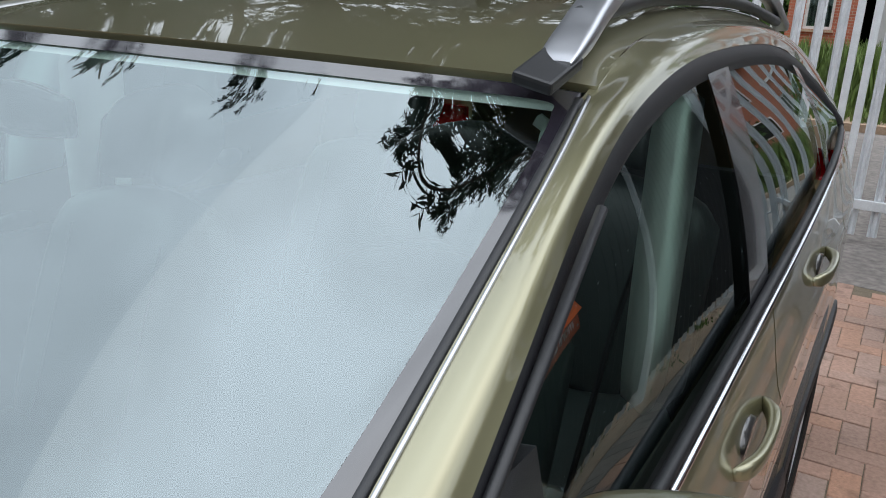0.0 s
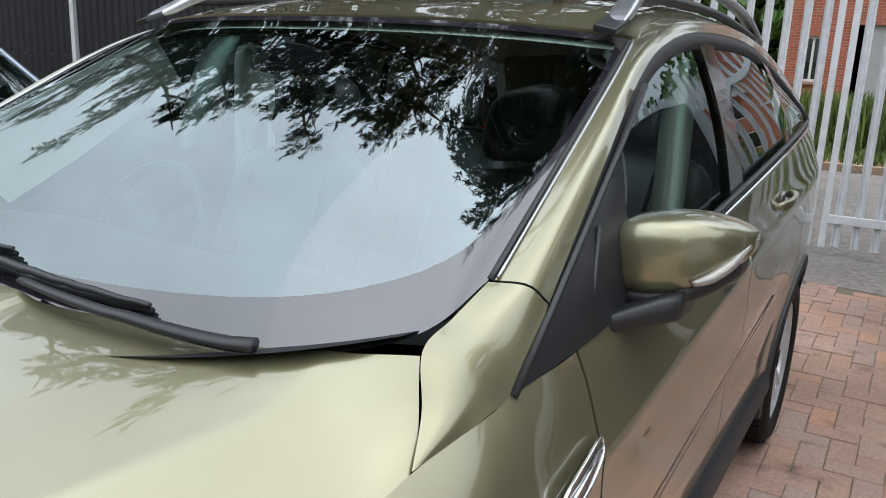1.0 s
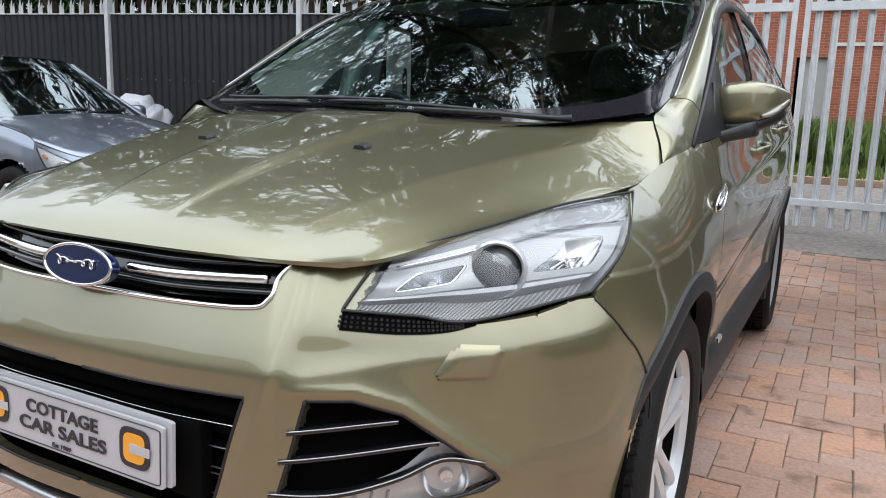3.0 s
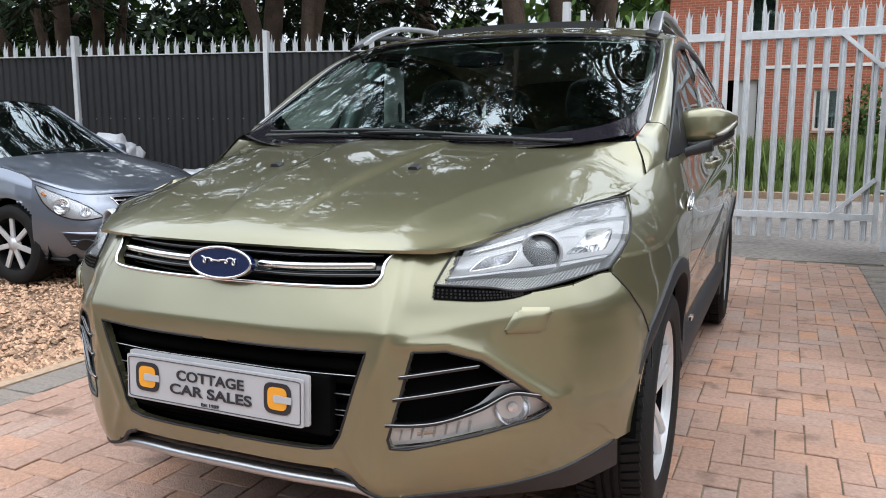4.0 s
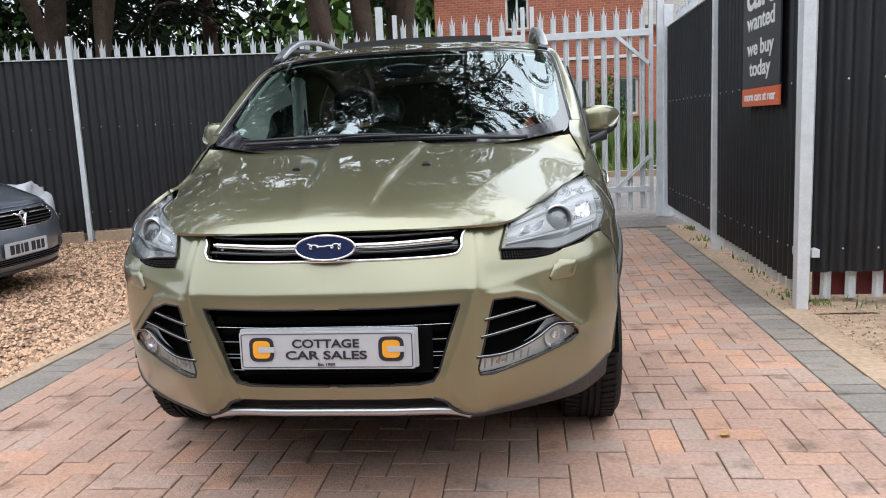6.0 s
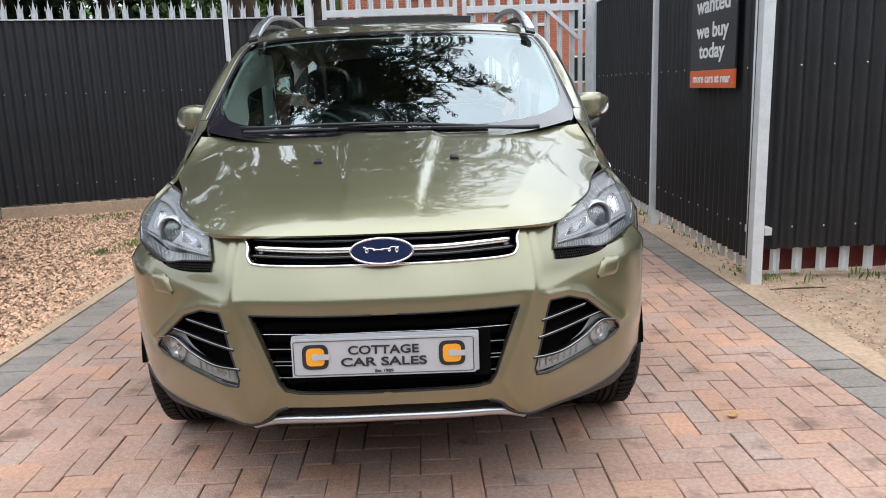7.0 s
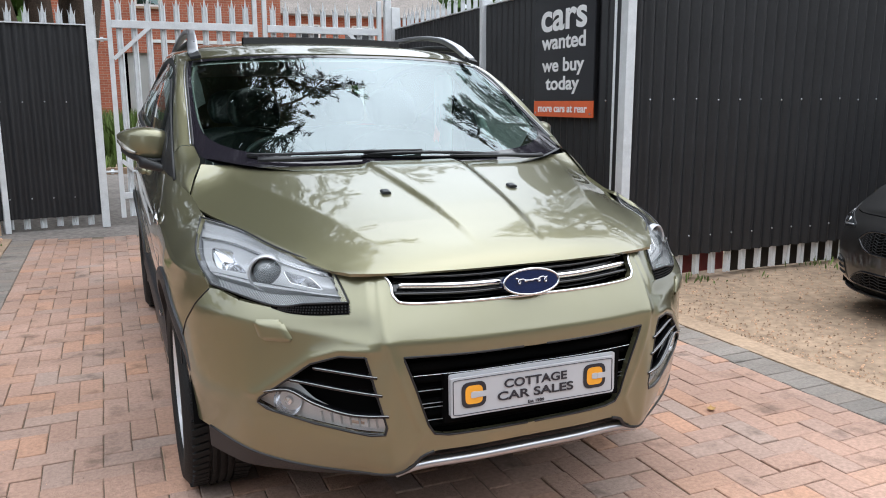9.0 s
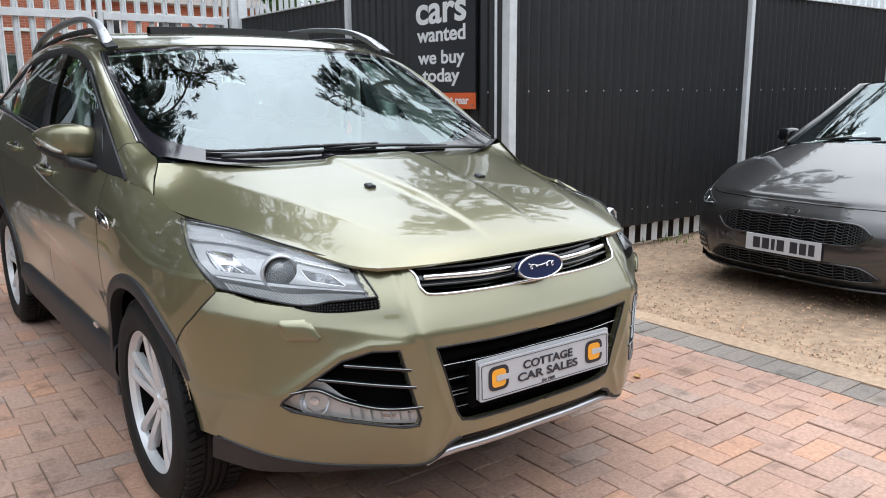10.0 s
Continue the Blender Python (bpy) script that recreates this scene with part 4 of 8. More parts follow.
# thin black seams round the openings
for poly, r in ((GRILLE_LOW, 0.0035), (FOG, 0.0035)):
    q = np.array(poly)
    if poly is FOG:
        q = np.concatenate([q, q[:1]])
    seg = [q[i] + (q[i + 1] - q[i]) * f for i in range(len(q) - 1) for f in np.linspace(0, 1, 10, endpoint=False)] + [q[-1]]
    seg = np.array([p for p in seg if p[0] >= 0])
    pts = fascia_xyz(np.interp(seg[:, 0], PLAN[:, 0], PLAN_U), seg[:, 1], 0.001)
    for s in (1, -1):
        part("opening_seam", tube_bm([tuple(p) for p in pts * np.array([s, 1, 1])], r, 6), BLACK_PLASTIC, car, smooth=True)
# lower edge of the painted bumper
low_line = spline([(0.30, 0.386), (0.335, 0.373), (0.394, 0.332), (0.6, 0.325), (0.75, 0.345), (0.858, 0.385)], 60)
pts = fascia_xyz(np.interp(low_line[:, 0], PLAN[:, 0], PLAN_U), low_line[:, 1], 0.001)
for s in (1, -1):
    part("lower_seam", tube_bm([tuple(p) for p in pts * np.array([s, 1, 1])], 0.0055, 8), BLACK_PLASTIC, car, smooth=True)
# panel gap between bumper and wing
gap = spline([(0.853, 0.810), (0.8745, 0.745), (0.8905, 0.69), (0.9025, 0.60), (0.9045, 0.53)], 30)
pts = fascia_xyz(np.interp(gap[:, 0], PLAN[:, 0], PLAN_U), gap[:, 1], -0.0005)
for s in (1, -1):
    part("panel_gap", tube_bm([tuple(p) for p in pts * np.array([s, 1, 1])], 0.0022, 6), BLACK_PLASTIC, car, smooth=True)
# near-black sheet added as the shade behind the openings
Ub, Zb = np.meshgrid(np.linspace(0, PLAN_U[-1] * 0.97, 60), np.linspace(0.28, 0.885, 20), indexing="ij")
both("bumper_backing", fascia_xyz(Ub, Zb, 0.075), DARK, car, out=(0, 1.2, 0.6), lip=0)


# ---- wheels ----
def wheel(at, parent, flip):
    m = pose(*at, 0, 0, 180 if flip else 0)
    R, w = WR, 0.115
    prof = [(0.236, w * 0.80), (0.245, w * 0.93), (0.275, w * 1.0), (0.31, w * 0.99), (0.330, w * 0.86), (R - 0.010, w * 0.74), (R - 0.008, w * 0.45)]
    prof = prof + [(R - 0.008, 0.0)] + [(a, -b) for a, b in prof[::-1]]
    bm = lathe_bm(prof, 96)
    bmesh.ops.transform(bm, matrix=m, verts=bm.verts)
    ty = part("tyre", bm, RUBBER, parent, "black road tyre with block tread", sharp=40)
    bm = bmesh.new()
    for k in range(72):
        a = 2 * math.pi * k / 72
        for s in (-1, 1):
            box(bm, (-0.026, -0.0105, 0), (0.026, 0.0105, 0.009), m @ pose(0, 0, 0, math.degrees(a)) @ pose(s * 0.066, 0, R - 0.010, 0, 0, s * 14))
    part("tread", bm, RUBBER, ty)["kind"] = "stuff"
    bm = bmesh.new()
    for s in (-0.025, 0.0, 0.025):
        lathe_bm([(R - 0.009, s - 0.008), (R, s - 0.007), (R, s + 0.007), (R - 0.009, s + 0.008)], 72, bm)
    bmesh.ops.transform(bm, matrix=m, verts=bm.verts)
    part("tread_rib", bm, RUBBER, ty)
    bm = lathe_bm([(0.205, -w * 0.7), (0.215, 0.02), (0.222, w * 0.72), (0.238, w * 0.86), (0.243, w * 0.86), (0.240, w * 0.70), (0.228, -w * 0.7)], 72)
    bmesh.ops.transform(bm, matrix=m, verts=bm.verts)
    part("rim", bm, ALLOY, parent, "silver alloy wheel rim", sharp=35)
    # near-black lining and disc: shade between the spokes put into the colour
    bm = lathe_bm([(0.214, w * 0.62), (0.200, 0.036)], 60)
    bmesh.ops.transform(bm, matrix=m, verts=bm.verts)
    part("barrel_shade", bm, DARK, parent)
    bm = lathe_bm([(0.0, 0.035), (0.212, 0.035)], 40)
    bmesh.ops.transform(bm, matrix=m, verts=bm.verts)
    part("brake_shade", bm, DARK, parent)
    for k in range(5):
        for s in (-1, 1):
            a = 72 * k + s * 13
            rows = []
            for r, hw, x, t in ((0.035, 0.021, 0.068, 0.02), (0.10, 0.0185, 0.078, 0.03), (0.17, 0.0175, 0.088, 0.034), (0.228, 0.022, 0.092, 0.03)):
                sk = s * (-0.010 + 0.02 * (r / 0.228))
                rows.append([(x - t, sk - hw, r), (x - 0.006, sk - hw * 0.9, r), (x, sk - hw * 0.25, r), (x, sk + hw * 0.25, r), (x - 0.006, sk + hw * 0.9, r), (x - t, sk + hw, r)])
            bm = grid_bm(np.array(rows), out=(-1, 0, 0.1))
            bmesh.ops.transform(bm, matrix=m @ pose(0, 0, 0, a), verts=bm.verts)
            part("spoke", bm, ALLOY, parent, sharp=30)
    bm = lathe_bm([(0.0, 0.078), (0.026, 0.077), (0.032, 0.070), (0.055, 0.064), (0.058, 0.04)], 32)
    bmesh.ops.transform(bm, matrix=m, verts=bm.verts)
    part("hub_cap", bm, ALLOY, parent, sharp=35)
    for k in range(5):
        bm = tube_bm([(0.05, 0, 0), (0.066, 0, 0)], 0.009, 6)
        bmesh.ops.transform(bm, matrix=m @ pose(0, 0, 0, 72 * k + 36) @ pose(0, 0, 0.047), verts=bm.verts)
        part("wheel_nut", bm, CHROME, parent)


for cx, flip in ((AX, False), (-AX, True)):
    for c in (FW, RW):
        bm = lathe_bm([(0.0, -0.03), (0.06, -0.03), (0.06, 0.03), (0.0, 0.03)], 20)
        bmesh.ops.translate(bm, verts=bm.verts, vec=(cx, *c))
        w = part("wheel", bm, DARK, car, "alloy wheel with five twin spokes")
        wheel((cx, c[0], c[1]), w, flip)
        # inner arch
        bm = bmesh.new()
        s = 1 if cx > 0 else -1
        P = np.array([[(s * x, c[0] + 0.42 * math.cos(a), c[1] + 0.42 * math.sin(a)) for x in (0.55, 0.89)] for a in np.linspace(0.06, math.pi - 0.06, 24)])
        grid_bm(P, bm=bm)
        part("arch_liner", bm, DARK, car, smooth=True)
        P = []
        for a in np.linspace(-0.25, math.pi + (-0.12 if c is FW else 0.22), 48):
            row = []
            for r, o in ((0.390, -0.03), (0.390, 0.010), (0.415, 0.012), (0.436, 0.007), (0.440, -0.012)):
                y, z = c[0] + r * math.cos(a), c[1] + r * math.sin(a)
                sx = side_xyz(np.array(min(max(y, 0.62), 4.4)), np.array(np.clip((z - 0.30) / (lerp(y, BELT) - 0.30), 0, 1)))[0]
                row.append((s * (sx + o), y, z))
            P.append(row)
        part("arch_cladding", grid_bm(np.array(P), out=(0, c[0], c[1])), GREY_PLASTIC, car, "charcoal plastic wheel arch moulding", sharp=50)
# sills
for s in (1, -1):
    ys = np.linspace(1.30, 3.24, 30)
    P = np.array([[(s * (0.885 + dx), y, z) for y in ys] for dx, z in ((-0.02, 0.47), (0.022, 0.44), (0.03, 0.36), (0.0, 0.27), (-0.2, 0.25))])
    part("sill_cladding", grid_bm(P, out=(0, 2.2, 0.6)), GREY_PLASTIC, car, "charcoal plastic sill moulding", sharp=60)
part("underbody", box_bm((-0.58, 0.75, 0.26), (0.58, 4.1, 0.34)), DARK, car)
# plain dark box added to stop light leaking through the panel gaps
part("inner_blocker", box_bm((-0.62, 0.32, 0.34), (0.62, 1.15, 0.84)), DARK, car)


# ---- front details of the car ----
def normals(P):
    a, b = np.gradient(P, axis=0), np.gradient(P, axis=1)
    n = np.cross(a, b)
    return n / (np.linalg.norm(n, axis=-1, keepdims=True) + 1e-9)


def on_fascia(poly, back=0.0, s=1):
    """3D points on the bumper skin for (x, z) pairs."""
    q = np.array(poly, float)
    return fascia_xyz(np.interp(q[:, 0], PLAN[:, 0], PLAN_U), q[:, 1], back) * np.array([s, 1, 1])


def fascia_sheet(poly_top, poly_bot, back, n=30):
    """A sheet between two (x, z) lines, set back from the bumper skin."""
    a, b = spline(poly_top, n), spline(poly_bot, n)
    return np.stack([on_fascia(a * (1 - t) + b * t, back) for t in np.linspace(0, 1, 6)], 0)


def bar_on(name, line, back, w, h, material, parent, label="", n=30, flat=0.5, sides=10):
    """A rounded bar that follows an (x, z) line over the bumper, on both sides."""
    q = spline(line, n)
    if line[0][0] == 0:
        path = np.concatenate([on_fascia(q[:0:-1], back, -1), on_fascia(q, back, 1)])
        part(name, tube_bm(path, w, sides, flat=flat), material, parent, label, smooth=True)
        return
    for s in (1, -1):
        part(name, tube_bm(on_fascia(q, back, s), w, sides, flat=flat), material, parent, label, smooth=True)


# upper grille
ug = part("upper_grille", grid_bm(full(np.swapaxes(fascia_sheet([(0, 0.885), (0.22, 0.885), (0.43, 0.878)], [(0, 0.803), (0.20, 0.803), (0.40, 0.812)], 0.045), 0, 1).swapaxes(0, 1)), out=(0, 2, 0.8)), GLOSS_BLACK, car, "gloss black upper grille with chrome bars", smooth=True)
for z, w in ((0.866, 0.010), (0.823, 0.009)):
    bar_on("slat", [(0.0, z), (0.2, z), (0.405, z + 0.006)], 0.022, w, 0, GLOSS_BLACK, ug, flat=0.6)
bar_on("chrome_bar", [(0.075, 0.842), (0.2, 0.843), (0.385, 0.850)], 0.012, 0.0095, 0, CHROME, ug, "bright chrome grille bar", flat=1.0)
bar_on("chrome_surround", [(0.0, 0.803), (0.20, 0.804), (0.365, 0.808), (0.402, 0.823), (0.424, 0.850), (0.442, 0.878)], -0.001, 0.0042, 0, CHROME, ug, "chrome grille edge", n=50, flat=1.0)
badge = part("badge", prism_bm([(0.088 * math.cos(t), 0.036 * math.sin(t)) for t in np.linspace(0, 2 * math.pi, 48, endpoint=False)], 0.02, m=pose(0, 0.030, 0.846, -12)), BADGE_BLUE, car, "blue enamel oval badge with chrome rim", sharp=40)
part("badge_rim", tube_bm([Vector(pose(0, 0.030, 0.846, -12) @ Vector((0.088 * math.cos(t), 0, 0.036 * math.sin(t)))) for t in np.linspace(0, 2 * math.pi, 64, endpoint=False)], 0.0032, 8, closed=True), CHROME, badge, smooth=True)
swirl = [(-0.052 + 0.104 * t + 0.008 * math.sin(t * 31), -0.004, 0.008 * math.cos(t * 31) * (0.5 + 0.5 * math.cos(t * 7)) + 0.004) for t in np.linspace(0, 1, 90)]
part("badge_swirl", tube_bm([Vector(pose(0, 0.030, 0.846, -12) @ Vector(q)) for q in swirl], 0.0019, 6), CHROME, badge, smooth=True)

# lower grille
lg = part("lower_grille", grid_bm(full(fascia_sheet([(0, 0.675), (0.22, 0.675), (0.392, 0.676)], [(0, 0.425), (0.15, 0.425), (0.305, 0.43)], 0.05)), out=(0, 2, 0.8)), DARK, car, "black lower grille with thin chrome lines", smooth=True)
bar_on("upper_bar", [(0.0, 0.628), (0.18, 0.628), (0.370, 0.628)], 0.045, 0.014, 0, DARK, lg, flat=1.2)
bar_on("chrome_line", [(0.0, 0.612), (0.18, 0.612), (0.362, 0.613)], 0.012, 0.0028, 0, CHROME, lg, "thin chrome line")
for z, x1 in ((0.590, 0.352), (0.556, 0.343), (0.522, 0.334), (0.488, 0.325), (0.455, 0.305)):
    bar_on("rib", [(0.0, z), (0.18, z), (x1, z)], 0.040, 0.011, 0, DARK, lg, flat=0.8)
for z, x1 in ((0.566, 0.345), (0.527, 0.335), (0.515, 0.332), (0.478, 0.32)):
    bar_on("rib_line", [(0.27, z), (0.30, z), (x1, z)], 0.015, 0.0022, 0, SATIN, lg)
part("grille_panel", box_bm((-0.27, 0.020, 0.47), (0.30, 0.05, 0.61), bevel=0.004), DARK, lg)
# lip under the lower grille, silver skid bar and dark gap
bar_on("skid_bar", [(0.0, 0.340), (0.20, 0.340), (0.34, 0.338), (0.395, 0.331), (0.41, 0.326)], 0.016, 0.020, 0, SATIN, car, "satin silver skid bar under the bumper", n=40, flat=0.75)
Tl, Ul = np.meshgrid(np.linspace(0, 1, 10), np.linspace(0, float(np.interp(0.868, PLAN[:, 0], PLAN_U)), 60), indexing="ij")
xl = np.interp(Ul, PLAN_U, PLAN[:, 0])
z_lo, z_hi = np.interp(xl, [0, 0.40, 0.60, 0.80, 0.87], [0.30, 0.282, 0.268, 0.272, 0.295]), np.interp(xl, [0, 0.30, 0.42, 0.80, 0.87], [0.40, 0.40, 0.345, 0.365, 0.395])
both("lower_cladding", fascia_xyz(Ul, np.maximum(z_lo + (z_hi - z_lo) * Tl, 0.262), 0.010 + 0.016 * (xl < 0.40)) + np.stack([0 * Ul, 0.035 * (1 - Tl), 0 * Ul], -1), GREY_PLASTIC, car, out=(0, 1.2, 0.6), lip=0, label="charcoal plastic lower bumper cladding")

# fog lamp pods
for s in (1, -1):
    back = fascia_sheet([(0.475, 0.682), (0.56, 0.672), (0.66, 0.60), (0.74, 0.52)], [(0.425, 0.445), (0.52, 0.445), (0.62, 0.462), (0.735, 0.50)], 0.045) * np.array([s, 1, 1])
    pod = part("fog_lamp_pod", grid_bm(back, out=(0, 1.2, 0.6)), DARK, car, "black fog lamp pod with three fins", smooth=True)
    for line in ([(0.452, 0.628), (0.53, 0.636), (0.60, 0.643)], [(0.440, 0.578), (0.54, 0.588), (0.655, 0.603)], [(0.425, 0.520), (0.52, 0.518), (0.60, 0.540), (0.66, 0.572), (0.715, 0.562)]):
        q = spline(line, 24)
        q = q - np.array([0, 0.012])
        part("fin", tube_bm(on_fascia(q, 0.008, s), 0.0125, 10, flat=0.5), GLOSS_BLACK, pod, smooth=True)
        part("fin_edge", tube_bm(on_fascia(q + np.array([0, 0.004]), -0.004, s), 0.0012, 6), SATIN, pod, smooth=True)
    lens_top = [(0.428, 0.502), (0.52, 0.505), (0.60, 0.534), (0.66, 0.582), (0.733, 0.540)]
    lens_bot = [(0.435, 0.456), (0.52, 0.460), (0.60, 0.471), (0.68, 0.487), (0.736, 0.514)]
    P = fascia_sheet(lens_top, lens_bot, 0.004) * np.array([s, 1, 1])
    lamp = part("fog_lamp", grid_bm(fascia_sheet(lens_top, lens_bot, 0.020) * np.array([s, 1, 1]), out=(0, 1.2, 0.6)), LAMP_WHITE, pod, "clear fog lamp with chrome reflector", smooth=True)
    part("lens", grid_bm(P, out=(0, 1.2, 0.6)), CLEAR, lamp, smooth=True)
    part("lens_edge", tube_bm(on_fascia(spline(lens_bot, 30), 0.002, s), 0.0025, 6), GLOSS_BLACK, lamp, smooth=True)
    for k in range(7):
        x = 0.455 + 0.022 * k
        part("drl_rib", tube_bm(on_fascia([(x, 0.468 + 0.001 * k), (x + 0.004, 0.492 + 0.0015 * k)], 0.018, s), 0.003, 5), LAMP_GREY, lamp)
    part("drl_strip", tube_bm(on_fascia(spline([(0.49, 0.479), (0.51, 0.480), (0.525, 0.481)], 6), 0.022, s), 0.005, 6), mat("faded amber strip", (0.62, 0.44, 0.33), 0.3, 0, 20, 0.1), lamp)
    c = on_fascia([(0.668, 0.524)], 0.022, s)[0]
    part("bulb_shade", lathe_bm([(0.0, 0.014), (0.011, 0.012), (0.014, 0.0), (0.026, -0.002), (0.038, 0.006), (0.042, 0.013)], 28), REFLECTOR, lamp, sharp=40).matrix_basis = pose(*c, 0, 0, -90 + s * 35)

BOXES = ((0.34, 0.68, 0.65, 0.90), (0.36, 0.66, 0.13, 0.35))


# headlamps
def round_ring(q):
    """Eight points that cut a four-cornered ring's corners."""
    q = [np.array(p, float) for p in q]
    return [a * (1 - f) + b * f for a, b in zip(q, q[1:] + q[:1]) for f in (0.14, 0.86)]


def on_wing(y, z):
    """A point on the wing at y and height z."""
    return tuple(side_xyz(np.array(y), np.array((z - 0.30) / (float(curve1(y, BELT)) - 0.30))))


low_edge = [tuple(q) for q in on_fascia([(0.527, 0.811), (0.62, 0.802), (0.70, 0.793), (0.850, 0.822)], -0.003)]
in_mid, in_top = [tuple(q) for q in on_fascia([(0.553, 0.85), (0.580, 0.889)], -0.002)]
LAMP = [low_edge, [in_mid, (0.648, 0.285, 0.873), (0.757, 0.46, 0.897), on_wing(0.585, 0.895)], [in_top, (0.646, 0.375, 0.934), (0.716, 0.60, 0.959), on_wing(0.772, 0.977)]]
for s in (1, -1):
    P = patch(LAMP, 24, 40)
    N = normals(P)
    if N[..., 1].mean() > 0:
        N = -N
    k = np.array([s, 1, 1])
    lamp = part("headlamp", grid_bm((P - N * (0.004 + 0.060 * np.clip(9 * np.minimum(np.minimum(np.linspace(0, 1, 24), np.linspace(1, 0, 24))[:, None], np.minimum(np.linspace(0, 1.5, 40), np.linspace(1.5, 0, 40))[None]), 0, 1))[..., None]) * k, out=(0, 1.5, 0.7)), LAMP_BASE, car, "large clear headlamp with projector and chrome reflectors", smooth=True)
    part("lens", grid_bm(P * k, out=(0, 1.5, 0.7), lip=0.03), CLEAR, lamp, smooth=True)
    Q = P + N * 0.003
    edge = np.concatenate([Q[0], Q[1:, -1], Q[-1, -2::-1], Q[-2:0:-1, 0]])
    part("lens_seal", tube_bm([tuple(q * k) for q in edge], 0.0028, 8, closed=True), BLACK_PLASTIC, lamp, smooth=True)

    def spot(a, b, depth):
        i, j = min(a * 23, 22.999), min(b * 39, 38.999)
        i0, j0 = int(i), int(j)
        fi, fj = i - i0, j - j0
        mix = lambda A: (A[i0, j0] * (1 - fj) + A[i0, j0 + 1] * fj) * (1 - fi) + (A[i0 + 1, j0] * (1 - fj) + A[i0 + 1, j0 + 1] * fj) * fi
        return (mix(P) - mix(N) * depth) * k

    # brow strip, lower chrome line, reflectors
    rows = [[spot(a, b, d) for b in np.linspace(0.05, 0.985, 40)] for a, d in ((0.985, 0.010), (0.94, 0.010), (0.90, 0.017), (0.84, 0.010), (0.79, 0.012), (0.755, 0.020), (0.735, 0.034))]
    part("brow", grid_bm(np.array(rows), out=(0, 1.5, 0.7)), LAMP_PALE, lamp, "silver stepped brow", sharp=25)
    part("brow_line", tube_bm([spot(0.765, b, 0.010) for b in np.linspace(0.08, 0.97, 30)], 0.0028, 6), CHROME, lamp, smooth=True)
    rows = [[spot(a, b, d) for b in np.linspace(0.03, 0.95, 30)] for a, d in ((0.265, 0.030), (0.25, 0.014), (0.215, 0.014), (0.20, 0.022), (0.16, 0.05))]
    part("chrome_line", grid_bm(np.array(rows), out=(0, 1.5, 0.7)), LAMP_PALE, lamp, sharp=25)
    rows = [[spot(a, b, d) for b in np.linspace(0.05, 0.95, 30)] for a, d in ((0.155, 0.022), (0.02, 0.010))]
    part("marker_lens", grid_bm(np.array(rows), out=(0, 1.5, 0.7)), LAMP_BASE, lamp, "ribbed clear turn marker", smooth=True)
    for j in range(44):
        b = 0.06 + 0.88 * j / 43
        part("marker_rib", tube_bm([spot(0.145, b, 0.016), spot(0.03, b, 0.007)], 0.0014, 5), LAMP_GREY, lamp)
    # silver bezel plate with holes for the reflectors and the projector
    Ba, Bb = np.meshgrid(np.linspace(0.27, 0.745, 60), np.linspace(0.045, 0.965, 150), indexing="ij")
    plate_p = np.array([[spot(a, b, 0.017 + 0.010 * math.sin(math.pi * (a - 0.27) / 0.475)) for a, b in zip(ra, rb)] for ra, rb in zip(Ba, Bb)])
    am, bm_ = (Ba[1:, 1:] + Ba[:-1, :-1]) / 2, (Bb[1:, 1:] + Bb[:-1, :-1]) / 2
    cut = np.zeros(am.shape, bool)
    for a0, a1, b0, b1 in BOXES:
        cut |= inside(bm_, am, round_poly([(b0, a0), (b1, a0), (b1 - 0.02, a1), (b0 + 0.03, a1)], 6, 0.16))
    hub = np.array(spot(0.49, 0.475, 0.02))
    cut |= np.linalg.norm((plate_p[1:, 1:] + plate_p[:-1, :-1]) / 2 - hub, axis=-1) < 0.053
    part("bezel", grid_bm(plate_p, ~cut, (0, 1.5, 0.7), lip=0.008), LAMP_PALE, lamp, "pale silver lamp bezel", smooth=True)
    # projector
    c = Vector(spot(0.49, 0.475, 0.034))
    aim = pose(*c, 0, 0, -90 + s * 22)
    bowl = part("projector", lathe_bm([(0.056, 0.006), (0.054, 0.020), (0.050, 0.024), (0.046, 0.020), (0.044, -0.03)], 40), LAMP_PALE, lamp, "round projector with chrome ring", sharp=35)
    bowl.matrix_basis = aim
    g = part("projector_lens", lathe_bm([(0.0, 0.031), (0.014, 0.029), (0.026, 0.024), (0.037, 0.014), (0.044, -0.002)], 40), PROJECTOR, bowl, "dark glass projector lens", smooth=True)
    # square outer reflector and small inner one
    for a0, a1, b0, b1 in BOXES:
        outer_r = [spot(a, b, 0.024) for a, b in ((a0, b0), (a0, b1), (a1, b1 - 0.02), (a1, b0 + 0.03))]
        inner_r = [spot(a, b, 0.056) for a, b in ((a0 + 0.1, b0 + 0.06), (a0 + 0.1, b1 - 0.05), (a1 - 0.1, b1 - 0.07), (a1 - 0.1, b0 + 0.08))]
        bm = bmesh.new()
        o, i2 = [bm.verts.new(q) for q in outer_r], [bm.verts.new(q) for q in inner_r]
        for t in range(4):
            bm.faces.new((o[t], o[(t + 1) % 4], i2[(t + 1) % 4], i2[t]))
        bm.faces.new(i2)
        bmesh.ops.subdivide_edges(bm, edges=bm.edges, cuts=2, use_grid_fill=True)
        refl = part("reflector", bm, REFLECTOR, lamp, "chrome box reflector")
        part("reflector_rim", tube_bm([tuple(q) for q in spline(np.array(round_ring(outer_r)), 40, closed=True)], 0.0026, 6, closed=True), CHROME, refl, smooth=True)
        for t in (0.2, 0.4, 0.6, 0.8):
            lo, hi = [np.array(inner_r[q]) * (1 - t) + np.array(inner_r[w]) * t for q, w in ((0, 1), (3, 2))]
